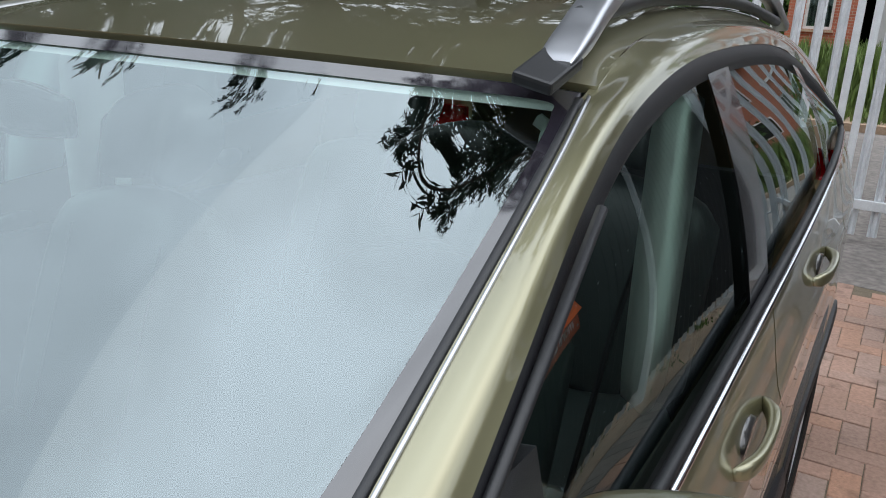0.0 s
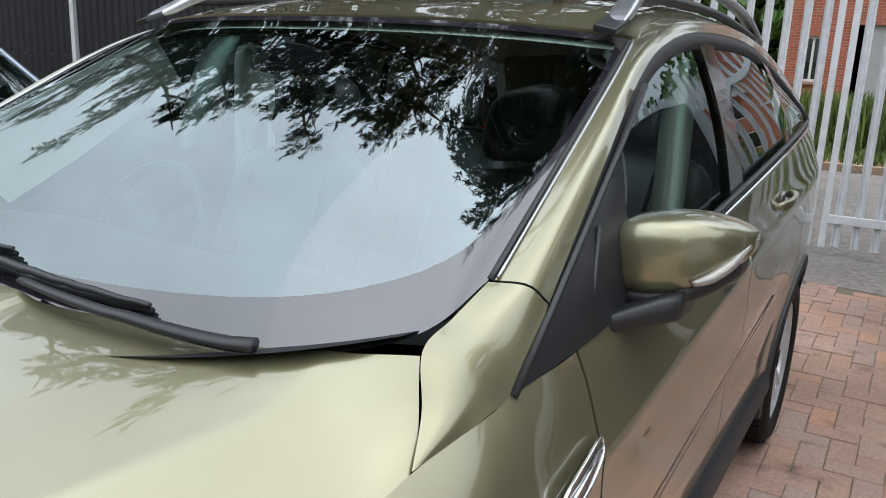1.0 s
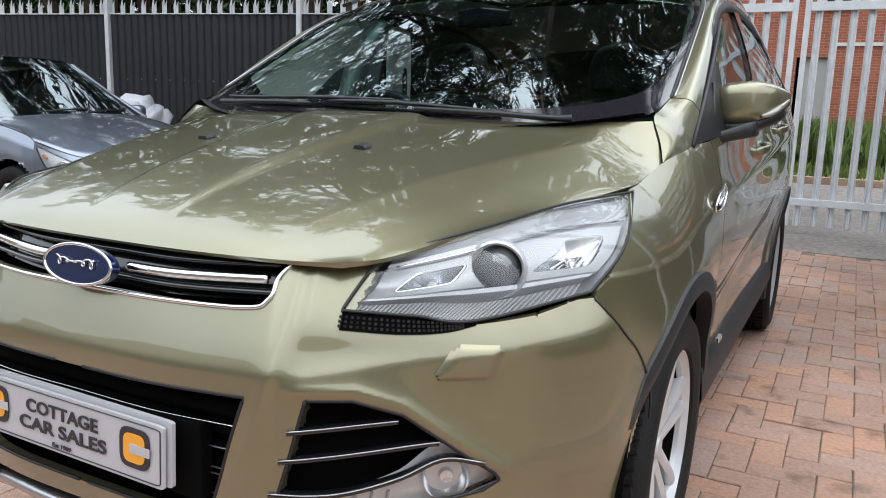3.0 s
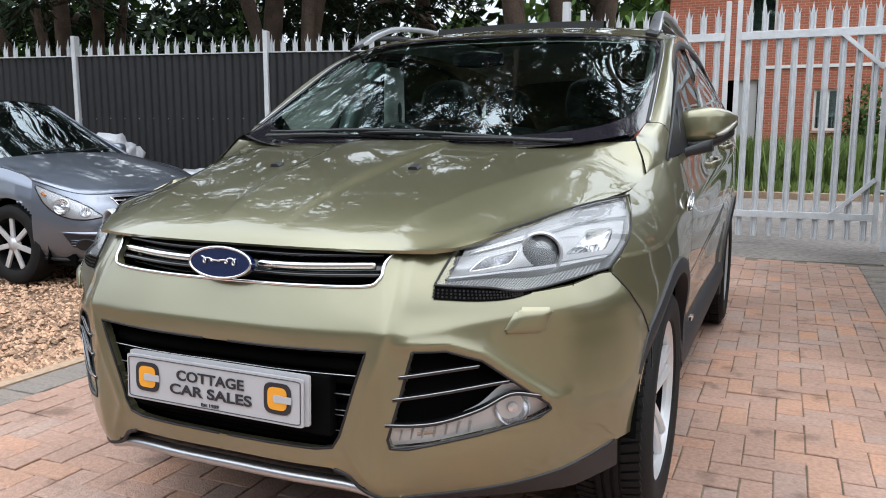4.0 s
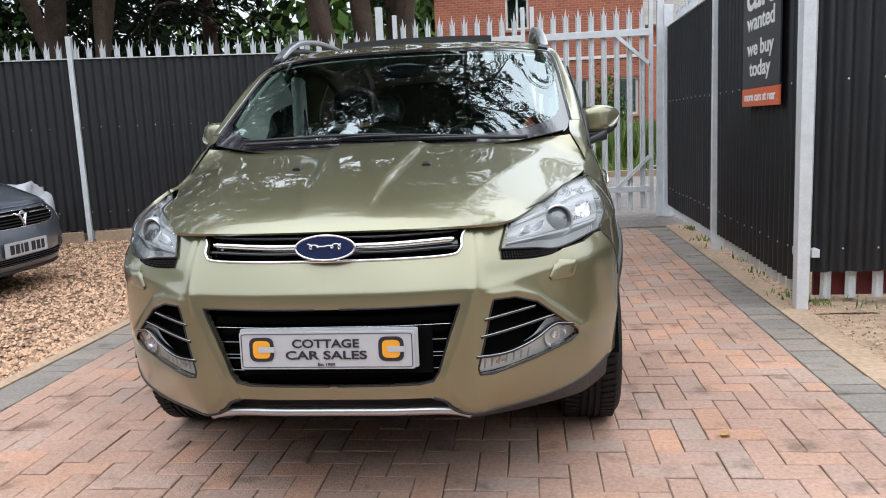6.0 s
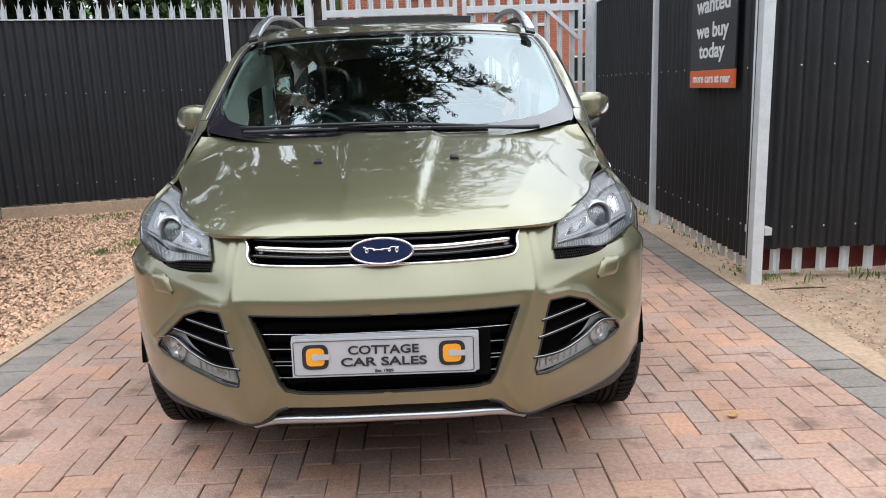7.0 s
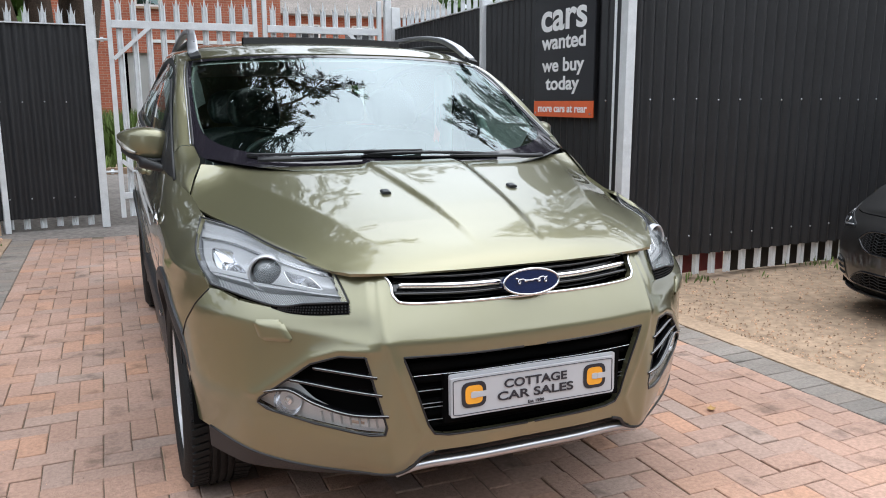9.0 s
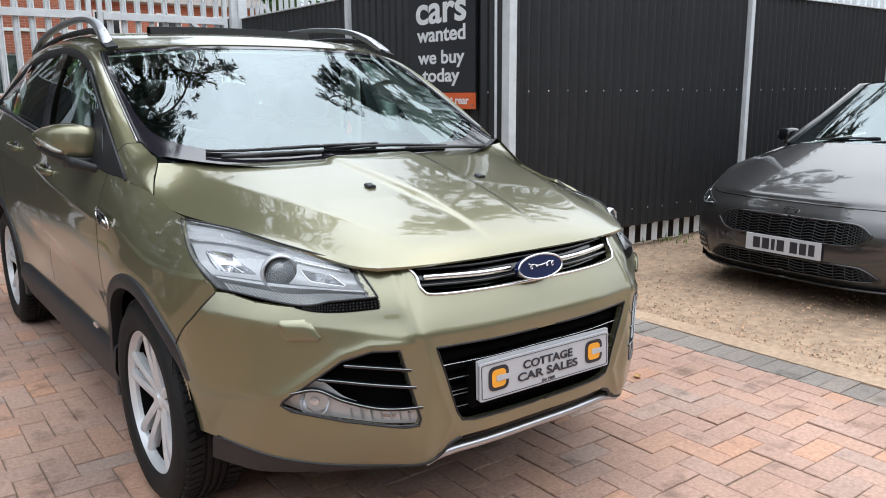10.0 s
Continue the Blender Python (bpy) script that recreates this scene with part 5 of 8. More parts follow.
            part("reflector_flute", tube_bm([lo, hi], 0.0022, 6), GREY_PLASTIC, refl)
        m = [sum(q[t] for q in inner_r) / 4 for t in range(3)]
        bulb = part("bulb", lathe_bm([(0.0, 0.036), (0.008, 0.033), (0.011, 0.02), (0.011, 0.0)], 14), CHROME if b0 > 0.5 else LAMP_GREY, refl, smooth=True)
        bulb.matrix_basis = pose(*m, 0, 0, -90 + s * 25)
    # honeycomb panel under the lamp
    top, bot = on_fascia(spline([(0.529, 0.810), (0.60, 0.803), (0.66, 0.797), (0.705, 0.792)], 30), -0.002), on_fascia(spline([(0.524, 0.783), (0.60, 0.775), (0.66, 0.777), (0.703, 0.787)], 30), -0.002)
    mesh_rows = np.stack([top + np.array([0, -0.002, 0]), bot + np.array([0, -0.002, 0])], 0) * k
    mp = part("honeycomb_panel", grid_bm(mesh_rows, out=(0, 1.5, 0.7)), DARK, lamp, "black honeycomb panel", smooth=True)
    bm = bmesh.new()
    for i in range(3):
        for j in range(44):
            f = (j + 0.8 + 0.5 * (i % 2)) / 46
            q = (spline(np.array([top, bot]), 9)[2 * i + 2] if i < 3 else bot)[min(int(f * 29), 28)]
            if np.linalg.norm(top[min(int(f * 29), 28)] - bot[min(int(f * 29), 28)]) > 0.012:
                bmesh.ops.create_circle(bm, segments=6, radius=0.0029, cap_ends=True, matrix=Matrix.Translation(Vector(q * k) + Vector((0, -0.0045, 0))) @ pose(0, 0, 0, 90, 0, -s * 35 * -1))
    part("honeycomb", bm, GREY_PLASTIC, mp)["kind"] = "stuff"
    # washer cover, lying on the bumper skin
    corner_q = [np.array(q) for q in ((0.640, 0.701), (0.722, 0.698), (0.738, 0.755), (0.672, 0.760))]
    fa, fb2 = np.meshgrid(np.linspace(0, 1, 13), np.linspace(0, 1, 17), indexing="ij")
    qx, qz = [(corner_q[0][d] * (1 - fb2) + corner_q[1][d] * fb2) * (1 - fa) + (corner_q[3][d] * (1 - fb2) + corner_q[2][d] * fb2) * fa for d in (0, 1)]
    rim_d = np.minimum(np.minimum(fa, 1 - fa), np.minimum(fb2, 1 - fb2))
    cover = fascia_xyz(np.interp(qx, PLAN[:, 0], PLAN_U), qz, -0.002 - 0.007 * np.sqrt(np.clip(rim_d * 5, 0, 1)))
    keep_c = np.ones((12, 16), bool)
    for a, b in ((0, 0), (0, 1), (1, 0)):
        keep_c[a, b] = keep_c[a, -1 - b] = keep_c[-1 - a, b] = keep_c[-1 - a, -1 - b] = False
    part("washer_cover", grid_bm(cover * k, keep_c, (0, 1.2, 0.6), lip=0.008), PAINT, car, "body coloured headlamp washer cover", smooth=True)


def fitted_text(body, wide, high, extrude=0.0006):
    """Lettering scaled to a width and height."""
    bm = text_bm(body, 0.1, extrude, 1.0, 0.0022)
    xs, zs = [v.co.x for v in bm.verts], [v.co.z for v in bm.verts]
    sx, sz = wide / (max(xs) - min(xs)), high / (max(zs) - min(zs))
    for v in bm.verts:
        v.co.x, v.co.z = (v.co.x - (max(xs) + min(xs)) / 2) * sx, (v.co.z - (max(zs) + min(zs)) / 2) * sz
    return bm


def letters(bm, m, material, parent):
    """Each character of a line of lettering as a part of its own."""
    bmesh.ops.transform(bm, matrix=m, verts=bm.verts)
    todo = set(bm.verts)
    while todo:
        isle, stack = set(), [next(iter(todo))]
        while stack:
            v = stack.pop()
            if v not in isle:
                isle.add(v)
                stack += [e.other_vert(v) for e in v.link_edges]
        todo -= isle
        one = bmesh.new()
        made = {v: one.verts.new(v.co) for v in isle}
        for f in {f for v in isle for f in v.link_faces}:
            one.faces.new([made[v] for v in f.verts])
        part("letter", one, material, parent)
    bm.free()


# show plate with lettering
plate = part("front_plate", prism_bm(round_poly([(-0.26, -0.0555), (0.26, -0.0555), (0.26, 0.0555), (-0.26, 0.0555)], 4, 0.03), 0.006, m=pose(-0.006, -0.014, 0.552, -2, 0, -1)), PLATE_WHITE, car, "white show plate with dealer lettering", sharp=40)
P0 = pose(-0.006, -0.0165, 0.552, -2, 0, -1)
part("plate_holder", prism_bm(round_poly([(-0.262, -0.057), (0.268, -0.057), (0.268, 0.060), (-0.262, 0.060)], 4, 0.03), 0.008, m=pose(-0.004, -0.004, 0.555, -2, 0, -1)), PLATE_WHITE, plate, sharp=40)
part("plate_border", tube_bm([P0 @ Vector((x, 0.0015, z)) for x, z in round_poly([(-0.254, -0.0495), (0.254, -0.0495), (0.254, 0.0495), (-0.254, 0.0495)], 4, 0.04)], 0.0012, 5, closed=True), PLATE_TEXT, plate)
for body, wide, high, z in (("COTTAGE", 0.200, 0.0255, 0.021), ("CAR SALES", 0.243, 0.0255, -0.0135), ("Est 1989", 0.052, 0.0085, -0.041)):
    letters(fitted_text(body, wide, high), P0 @ pose(0, 0, z), PLATE_TEXT, plate)
for x in (-0.193, 0.193):
    for w, h, mt, dy in ((0.037, 0.036, PLATE_TEXT, 0.0), (0.026, 0.026, ORANGE, -0.0012), (0.010, 0.009, PLATE_WHITE, -0.0024)):
        bm = prism_bm(round_poly([(-w, -h), (w, -h), (w, h), (-w, h)], 5, 0.3), 0.0012, m=P0 @ pose(x, dy, 0.004))
        part("emblem", bm, mt, plate)
    part("emblem_gap", box_bm((0.008, -0.0032, -0.008), (0.040, -0.0020, 0.008), P0 @ pose(x, 0, 0.004)), PLATE_WHITE, plate)

# windscreen border, wipers, washer jets
SN = normals(SP)
if SN[..., 2].mean() < 0:
    SN = -SN
Vv, Uu = np.meshgrid(np.linspace(0, 1, 81), np.linspace(-1, 1, 121), indexing="ij")
au = np.abs(Uu)
HALF_RIM = [(0, 0.100), (0.35, 0.103), (0.60, 0.120), (0.78, 0.172), (0.872, 0.29), (0.906, 0.44), (0.918, 0.64), (0.922, 0.80), (0.910, 0.91), (0.855, 0.956), (0.5, 0.969), (0, 0.971)]
RIM = spline(HALF_RIM + [(-u, v) for u, v in HALF_RIM[-2:0:-1]], 320, closed=True)


def on_screen(u, v, off):
    """Points on the screen at u (-1 to 1 across) and v (0 to 1 up), moved along the normal."""
    i, j = np.clip(v * 80, 0, 79.999), np.clip((u + 1) * 60, 0, 119.999)
    i0, j0 = i.astype(int), j.astype(int)
    fi, fj = (i - i0)[..., None], (j - j0)[..., None]
    at = lambda A: A[i0, j0] * (1 - fi) * (1 - fj) + A[i0 + 1, j0] * fi * (1 - fj) + A[i0, j0 + 1] * (1 - fi) * fj + A[i0 + 1, j0 + 1] * fi * fj
    return at(SP) + at(SN) * np.asarray(off)[..., None]


mid_uv = np.array([0, 0.5])
reach = np.maximum(np.abs(RIM[:, 0]), np.abs(RIM[:, 1] - 0.5) * 2)
RIM_OUT = mid_uv + (RIM - mid_uv) / reach[:, None]
band = np.array([RIM * (1 - t) + RIM_OUT * t for t in np.linspace(0, 1, 9)])
band = np.concatenate([band, band[:, :1]], 1)
part("screen_border", grid_bm(on_screen(band[..., 0], band[..., 1], np.full(band.shape[:2], 0.0015)), None, (0, 2.2, 0.7)), FRIT, car, "black ceramic windscreen border", smooth=True)
for s in (1, -1):
    e = [tuple(q) for q in (SP[:, -1] if s > 0 else SP[:, 0])[::3]]
    part("screen_seal", tube_bm(e, 0.006, 6, flat=0.7), BLACK_PLASTIC, car, smooth=True)
    e2 = [(q[0] + s * 0.010, q[1] + 0.004, q[2] + 0.004) for q in e]
    part("screen_trim", tube_bm(e2, 0.0025, 6), SATIN, car, "bright screen edge trim", smooth=True)
cowl = np.array([[(x, 0.90 + 0.24 * (abs(x) / 0.74) ** 2.5 + d, 1.085 + 0.055 * (abs(x) / 0.74) ** 3 + h) for x in np.linspace(-0.74, 0.74, 40)] for d, h in ((-0.05, 0.005), (0.0, 0.0), (0.07, -0.005), (0.09, 0.01))])
part("scuttle_panel", grid_bm(cowl, out=(0, 1, 0)), BLACK_PLASTIC, car, "black plastic scuttle panel", smooth=True)


def screen_at(x, v):
    row, nor = spline(SP[::4], 401)[int(np.clip(v * 400, 0, 400))], SN[int(np.clip(v * 80, 0, 80))]
    return Vector([float(np.interp(x, row[:, 0], row[:, d])) for d in range(3)]), Vector([float(np.interp(x, row[:, 0], nor[:, d])) for d in range(3)])


def wiper(x0, x1, v0, v1, parent_label):
    pts = []
    for t in np.linspace(0, 1, 14):
        p, n = screen_at(x0 + (x1 - x0) * t, v0 + (v1 - v0) * t)
        pts.append(p + n * (0.028 + 0.008 * math.sin(math.pi * t)))
    w = part("wiper_arm", tube_bm(pts, [0.015 - 0.007 * t for t in np.linspace(0, 1, 14)], 8, flat=0.6), BLACK_PLASTIC, car, parent_label, smooth=True)
    return w


for arm, blade in (((-0.57, -0.20, 0.03, 0.07), (-0.60, 0.06, 0.075, 0.115)), ((0.585, 0.16, 0.0, 0.06), (0.39, -0.18, 0.064, 0.10))):
    w = wiper(*arm, "black wiper arm resting on the screen")
    pts, low = [], []
    for t in np.linspace(0, 1, 24):
        p, n = screen_at(blade[0] + (blade[1] - blade[0]) * t, blade[2] + (blade[3] - blade[2]) * t)
        pts.append(p + n * (0.018 + 0.012 * math.sin(math.pi * t)))
        low.append(p + n * 0.007)
    part("wiper_blade", tube_bm(pts, [0.005 + 0.003 * math.sin(math.pi * t) for t in np.linspace(0, 1, 24)], 8, flat=0.8), BLACK_PLASTIC, w, smooth=True)
    part("wiper_rubber", tube_bm(low, 0.005, 6), RUBBER, w, smooth=True)
HP = hood_surface(60, 121)
for x in (-0.233, 0.233):
    q = HP.reshape(-1, 3)
    p = q[np.argmin((q[:, 0] - x) ** 2 + (q[:, 1] - 0.605) ** 2)]
    part("washer_jet", prism_bm(round_poly([(-0.016, 0), (0.016, 0), (0.012, 0.009), (-0.012, 0.009)], 3, 0.2), 0.03, m=pose(p[0], p[1] - 0.015, p[2] - 0.001, 12)), GREY_PLASTIC, car, "small grey washer jet", sharp=40)


# ---- mirrors, handles, vents, rails ----
def loft_bm(sections, n=24, power=0.55, bm=None):
    """Rounded boxes (x, y0, y1, z0, z1) joined along x."""
    bm = bm or bmesh.new()
    rings = []
    for x, y0, y1, z0, z1 in sections:
        ring = []
        for t in np.linspace(0, 2 * math.pi, n, endpoint=False):
            c, s = math.cos(t), math.sin(t)
            ring.append(bm.verts.new((x, (y0 + y1) / 2 + (y1 - y0) / 2 * math.copysign(abs(c) ** power, c), (z0 + z1) / 2 + (z1 - z0) / 2 * math.copysign(abs(s) ** power, s))))
        rings.append(ring)
    for a, b in zip(rings, rings[1:]):
        for j in range(n):
            bm.faces.new((a[j], a[(j + 1) % n], b[(j + 1) % n], b[j]))
    bm.faces.new(rings[0][::-1])
    bm.faces.new(rings[-1])
    bmesh.ops.recalc_face_normals(bm, faces=bm.faces)
    return bm


for s in (1, -1):
    k = Matrix.Diagonal((s, 1, 1, 1))

    def put(name, bm, material, parent, label="", **kw):
        bmesh.ops.transform(bm, matrix=k, verts=bm.verts)
        if s < 0:
            bmesh.ops.reverse_faces(bm, faces=bm.faces)
        return part(name, bm, material, parent, label, **kw)

    shift = np.array([0.004, 0.040, 0.040, 0.004, 0.009])
    sec = shift + np.array([(0.832, 1.53, 1.60, 1.135, 1.195), (0.838, 1.505, 1.625, 1.115, 1.215), (0.86, 1.49, 1.645, 1.108, 1.228), (0.905, 1.49, 1.665, 1.108, 1.237), (0.95, 1.515, 1.685, 1.118, 1.236), (0.99, 1.56, 1.70, 1.138, 1.226), (1.015, 1.61, 1.705, 1.160, 1.213), (1.027, 1.65, 1.70, 1.178, 1.203)])
    mir = put("wing_mirror", loft_bm(spline(sec, 22), 32), PAINT, car, "olive gold wing mirror on black foot", smooth=True)
    low = sec.copy()
    low[:, 4] = low[:, 3] + 0.018
    low[:, 3] -= 0.020
    low[:, 1] += 0.012
    low[:, 2] -= 0.004
    put("mirror_foot_shell", loft_bm(spline(low[1:-1], 16), 24), BLACK_PLASTIC, mir, smooth=True)
    put("mirror_arm", loft_bm([(0.82, 1.44, 1.60, 1.058, 1.094), (0.87, 1.465, 1.60, 1.066, 1.100), (0.935, 1.51, 1.64, 1.080, 1.128), (0.957, 1.53, 1.64, 1.086, 1.130)], 20, 0.4), BLACK_PLASTIC, mir, "black mirror arm", smooth=True)
    ind = spline([(0.967, 1.566, 1.144), (0.989, 1.588, 1.153), (1.010, 1.625, 1.171), (1.026, 1.68, 1.194)], 16)
    put("indicator", tube_bm([tuple(q) for q in ind], [0.003 + 0.0065 * math.sin(math.pi * min(1, t * 0.8 + 0.1)) for t in np.linspace(0, 1, 16)], 8, flat=1.0), INDICATOR, mir, "clear indicator strip", smooth=True)
    put("mirror_glass", loft_bm([(0.864, 1.680, 1.690, 1.137, 1.214), (0.934, 1.708, 1.716, 1.137, 1.224), (0.989, 1.73, 1.738, 1.162, 1.214)], 16, 0.4), CHROME, mir, smooth=True)
    # black sail panel between pillar and door glass
    P = patch([[(0.846, 1.185, 1.068), (0.862, 1.36, 1.080), (0.868, 1.50, 1.090), (0.870, 1.58, 1.096)], [(0.834, 1.33, 1.165), (0.85, 1.42, 1.165), (0.852, 1.52, 1.175), (0.853, 1.58, 1.18)], [(0.816, 1.54, 1.295), (0.819, 1.56, 1.298), (0.821, 1.575, 1.30), (0.822, 1.585, 1.302)]], 14, 20)
    part("sail_panel", grid_bm((P + np.array([0.008, 0, 0])) * np.array([s, 1, 1]), out=(0, 2.4, 1.0), lip=0.02), BLACK_PLASTIC, car, "black triangular mirror sail panel", smooth=True)
    part("sail_ridge", tube_bm([(s * 0.866, 1.39, 1.085), (s * 0.858, 1.42, 1.16), (s * 0.842, 1.465, 1.235)], 0.004, 6), BLACK_PLASTIC, car, smooth=True)
    part("sail_edge", tube_bm([(s * 0.852, 1.178, 1.064), (s * 0.842, 1.33, 1.168), (s * 0.823, 1.54, 1.300), (s * 0.795, 1.78, 1.44)], 0.006, 8), BLACK_PLASTIC, car, smooth=True)
    # vents
    o = spline([(0.921, 1.185, 0.905), (0.924, 1.20, 0.94), (0.922, 1.27, 0.955), (0.918, 1.335, 0.962), (0.924, 1.33, 0.935), (0.926, 1.26, 0.905)], 30, closed=True)
    vent = part("side_vent", tube_bm([(s * q[0], q[1], q[2]) for q in o], 0.0032, 8, closed=True), CHROME, car, "chrome rimmed side vent with mesh", smooth=True)
    P = np.stack([o[:15], o[:14:-1]], 0) * np.array([s, 1, 1])
    part("vent_mesh", grid_bm(P, out=(0, 1.25, 0.9)), GLOSS_BLACK, vent, smooth=True)
    part("vent_bar", tube_bm([(s * 0.926, 1.20, 0.920), (s * 0.926, 1.26, 0.932), (s * 0.924, 1.325, 0.950)], 0.0035, 6), CHROME, vent, smooth=True)
    # door handles
    for y0, z0 in ((2.10, 1.022), (2.84, 1.085)):
        base = side_xyz(np.array(y0 + 0.1), np.array((z0 - 0.3) / (float(lerp(y0 + 0.1, BELT)) - 0.3)))[0]
        sec = np.array([(y0, -0.006, 0.006, -0.009, 0.009), (y0 + 0.018, 0.003, 0.021, -0.015, 0.013), (y0 + 0.06, 0.015, 0.032, -0.014, 0.013), (y0 + 0.13, 0.017, 0.035, -0.012, 0.014), (y0 + 0.18, 0.008, 0.030, -0.014, 0.016), (y0 + 0.21, -0.006, 0.010, -0.010, 0.012)])
        sec[:, 1:3] += base
        sec[:, 3:] += z0 + 0.016 * np.linspace(0, 1, 6)[:, None]
        bm = loft_bm(spline(sec, 20), 20, 0.6)
        for v in bm.verts:
            v.co.x, v.co.y = v.co.y, v.co.x
        bmesh.ops.reverse_faces(bm, faces=bm.faces)
        h = put("door_handle", bm, PAINT, car, "body coloured door handle", smooth=True)
        # no hollow here: a dark grey disc carries the recess's shade as colour
        put("handle_shade", loft_bm([(base - 0.02, y0 + 0.045, y0 + 0.155, z0 - 0.022, z0 + 0.038), (base + 0.0015, y0 + 0.05, y0 + 0.15, z0 - 0.018, z0 + 0.034)], 24, 0.9), GREY_PAINT, h, "dark grey disc painted as the handle recess's shade", smooth=True)
    # door badge on the low moulding
    put("door_emblem", box_bm((0.909, 1.49, 0.474), (0.9225, 1.545, 0.490), bevel=0.003), CHROME, car, "small chrome side emblem")
    # roof rail
    rail = np.array([(y, x - w / 2, x + w / 2, z - h, z) for y, x, w, z, h in ((1.895, 0.686, 0.040, 1.562, 0.008), (1.915, 0.684, 0.046, 1.574, 0.016), (1.96, 0.680, 0.048, 1.597, 0.028), (2.06, 0.671, 0.044, 1.642, 0.032), (2.25, 0.656, 0.036, 1.690, 0.028), (2.6, 0.64, 0.034, 1.717, 0.026), (3.05, 0.63, 0.034, 1.712, 0.026), (3.45, 0.63, 0.036, 1.676, 0.030), (3.70, 0.635, 0.044, 1.602, 0.03))])
    bm = loft_bm(spline(rail, 60), 24, 0.45)
    for v in bm.verts:
        v.co.x, v.co.y = v.co.y, v.co.x
    bmesh.ops.reverse_faces(bm, faces=bm.faces)
    rr = put("roof_rail", bm, SATIN, car, "satin silver roof rail", sharp=40)
    put("rail_foot", box_bm((-0.024, -0.040, -0.008), (0.024, 0.035, 0.007), pose(0.683, 1.890, 1.553, 20, 12, 0), 0.004), BLACK_PLASTIC, rr, "black rail foot bracket")
    fill = spline([(0.668, 2.0, 1.605), (0.66, 2.15, 1.62), (0.65, 2.4, 1.638), (0.64, 3.0, 1.64), (0.635, 3.6, 1.60)], 20)
    put("rail_base", tube_bm([tuple(q) for q in fill], 0.014, 8), BLACK_PLASTIC, rr, smooth=True)
    # tail lamp and door seams seal
    P = patch([[(0.862, 3.98, 1.19), (0.835, 4.15, 1.18), (0.77, 4.30, 1.16)], [(0.880, 4.0, 1.11), (0.85, 4.17, 1.06), (0.78, 4.33, 1.04)]], 6, 12)
    part("tail_lamp", grid_bm(P * np.array([s, 1, 1]), out=(0, 3.4, 1.0), lip=0.03), RED_LENS, car, "red tail lamp", smooth=True)

# sunroof
P = np.array([[(x, 2.20 + 0.06 * abs(x) ** 2 + d, 1.636 + h - 0.05 * x * x) for x in np.linspace(-0.41, 0.41, 20)] for d, h in ((0.0, 0.0), (0.012, 0.030), (0.05, 0.034), (0.065, 0.0))])
part("sunroof_deflector", grid_bm(P, out=(0, 2.2, 1.0)), RUBBER, car, "raised black sunroof wind deflector", sharp=60)
RP = patch(full(ROOF), 60, 41)
sel = RP[(RP[:, 20, 1] > 2.72) & (RP[:, 20, 1] < 3.25)][:, 7:34]
part("sunroof_glass", grid_bm(sel + np.array([0, 0, 0.006]), out=(0, 2.2, 0.7), lip=0.012), GLOSS_BLACK, car, "dark panoramic roof glass", smooth=True)


# ---- inside the car ----
P = patch(full([[(0, 1.04, 1.085), (0.30, 1.065, 1.085), (0.54, 1.14, 1.085), (0.70, 1.26, 1.07)], [(0, 1.20, 1.095), (0.30, 1.22, 1.095), (0.54, 1.26, 1.085), (0.74, 1.34, 1.06)],
                [(0, 1.42, 1.05), (0.30, 1.45, 1.06), (0.54, 1.46, 1.04), (0.77, 1.48, 1.01)], [(0, 1.50, 0.6), (0.30, 1.52, 0.7), (0.54, 1.52, 0.65), (0.78, 1.52, 0.6)]]), 18, 30)
part("dashboard", grid_bm(P, out=(0, 1.2, 0.3)), DASH, car, "dark soft dashboard", smooth=True)
W0 = pose(-0.37, 1.60, 1.02, 65)
sw = part("steering_wheel", tube_bm([W0 @ Vector((0.18 * math.cos(t), 0.18 * math.sin(t), 0)) for t in np.linspace(0, 2 * math.pi, 40, endpoint=False)], 0.016, 8, closed=True), LEATHER, car, "black leather steering wheel", smooth=True)
bm = bmesh.new()
for a in (90, 210, 330):
    box(bm, (-0.02, 0, -0.01), (0.02, 0.17, 0.01), W0 @ pose(0, 0, 0, 0, 0, a + 90), 0.004)
bmesh.ops.create_icosphere(bm, subdivisions=2, radius=0.07, matrix=W0 @ Matrix.Diagonal((1, 1, 0.5, 1)))
part("wheel_spokes", bm, BLACK_PLASTIC, sw, smooth=True)


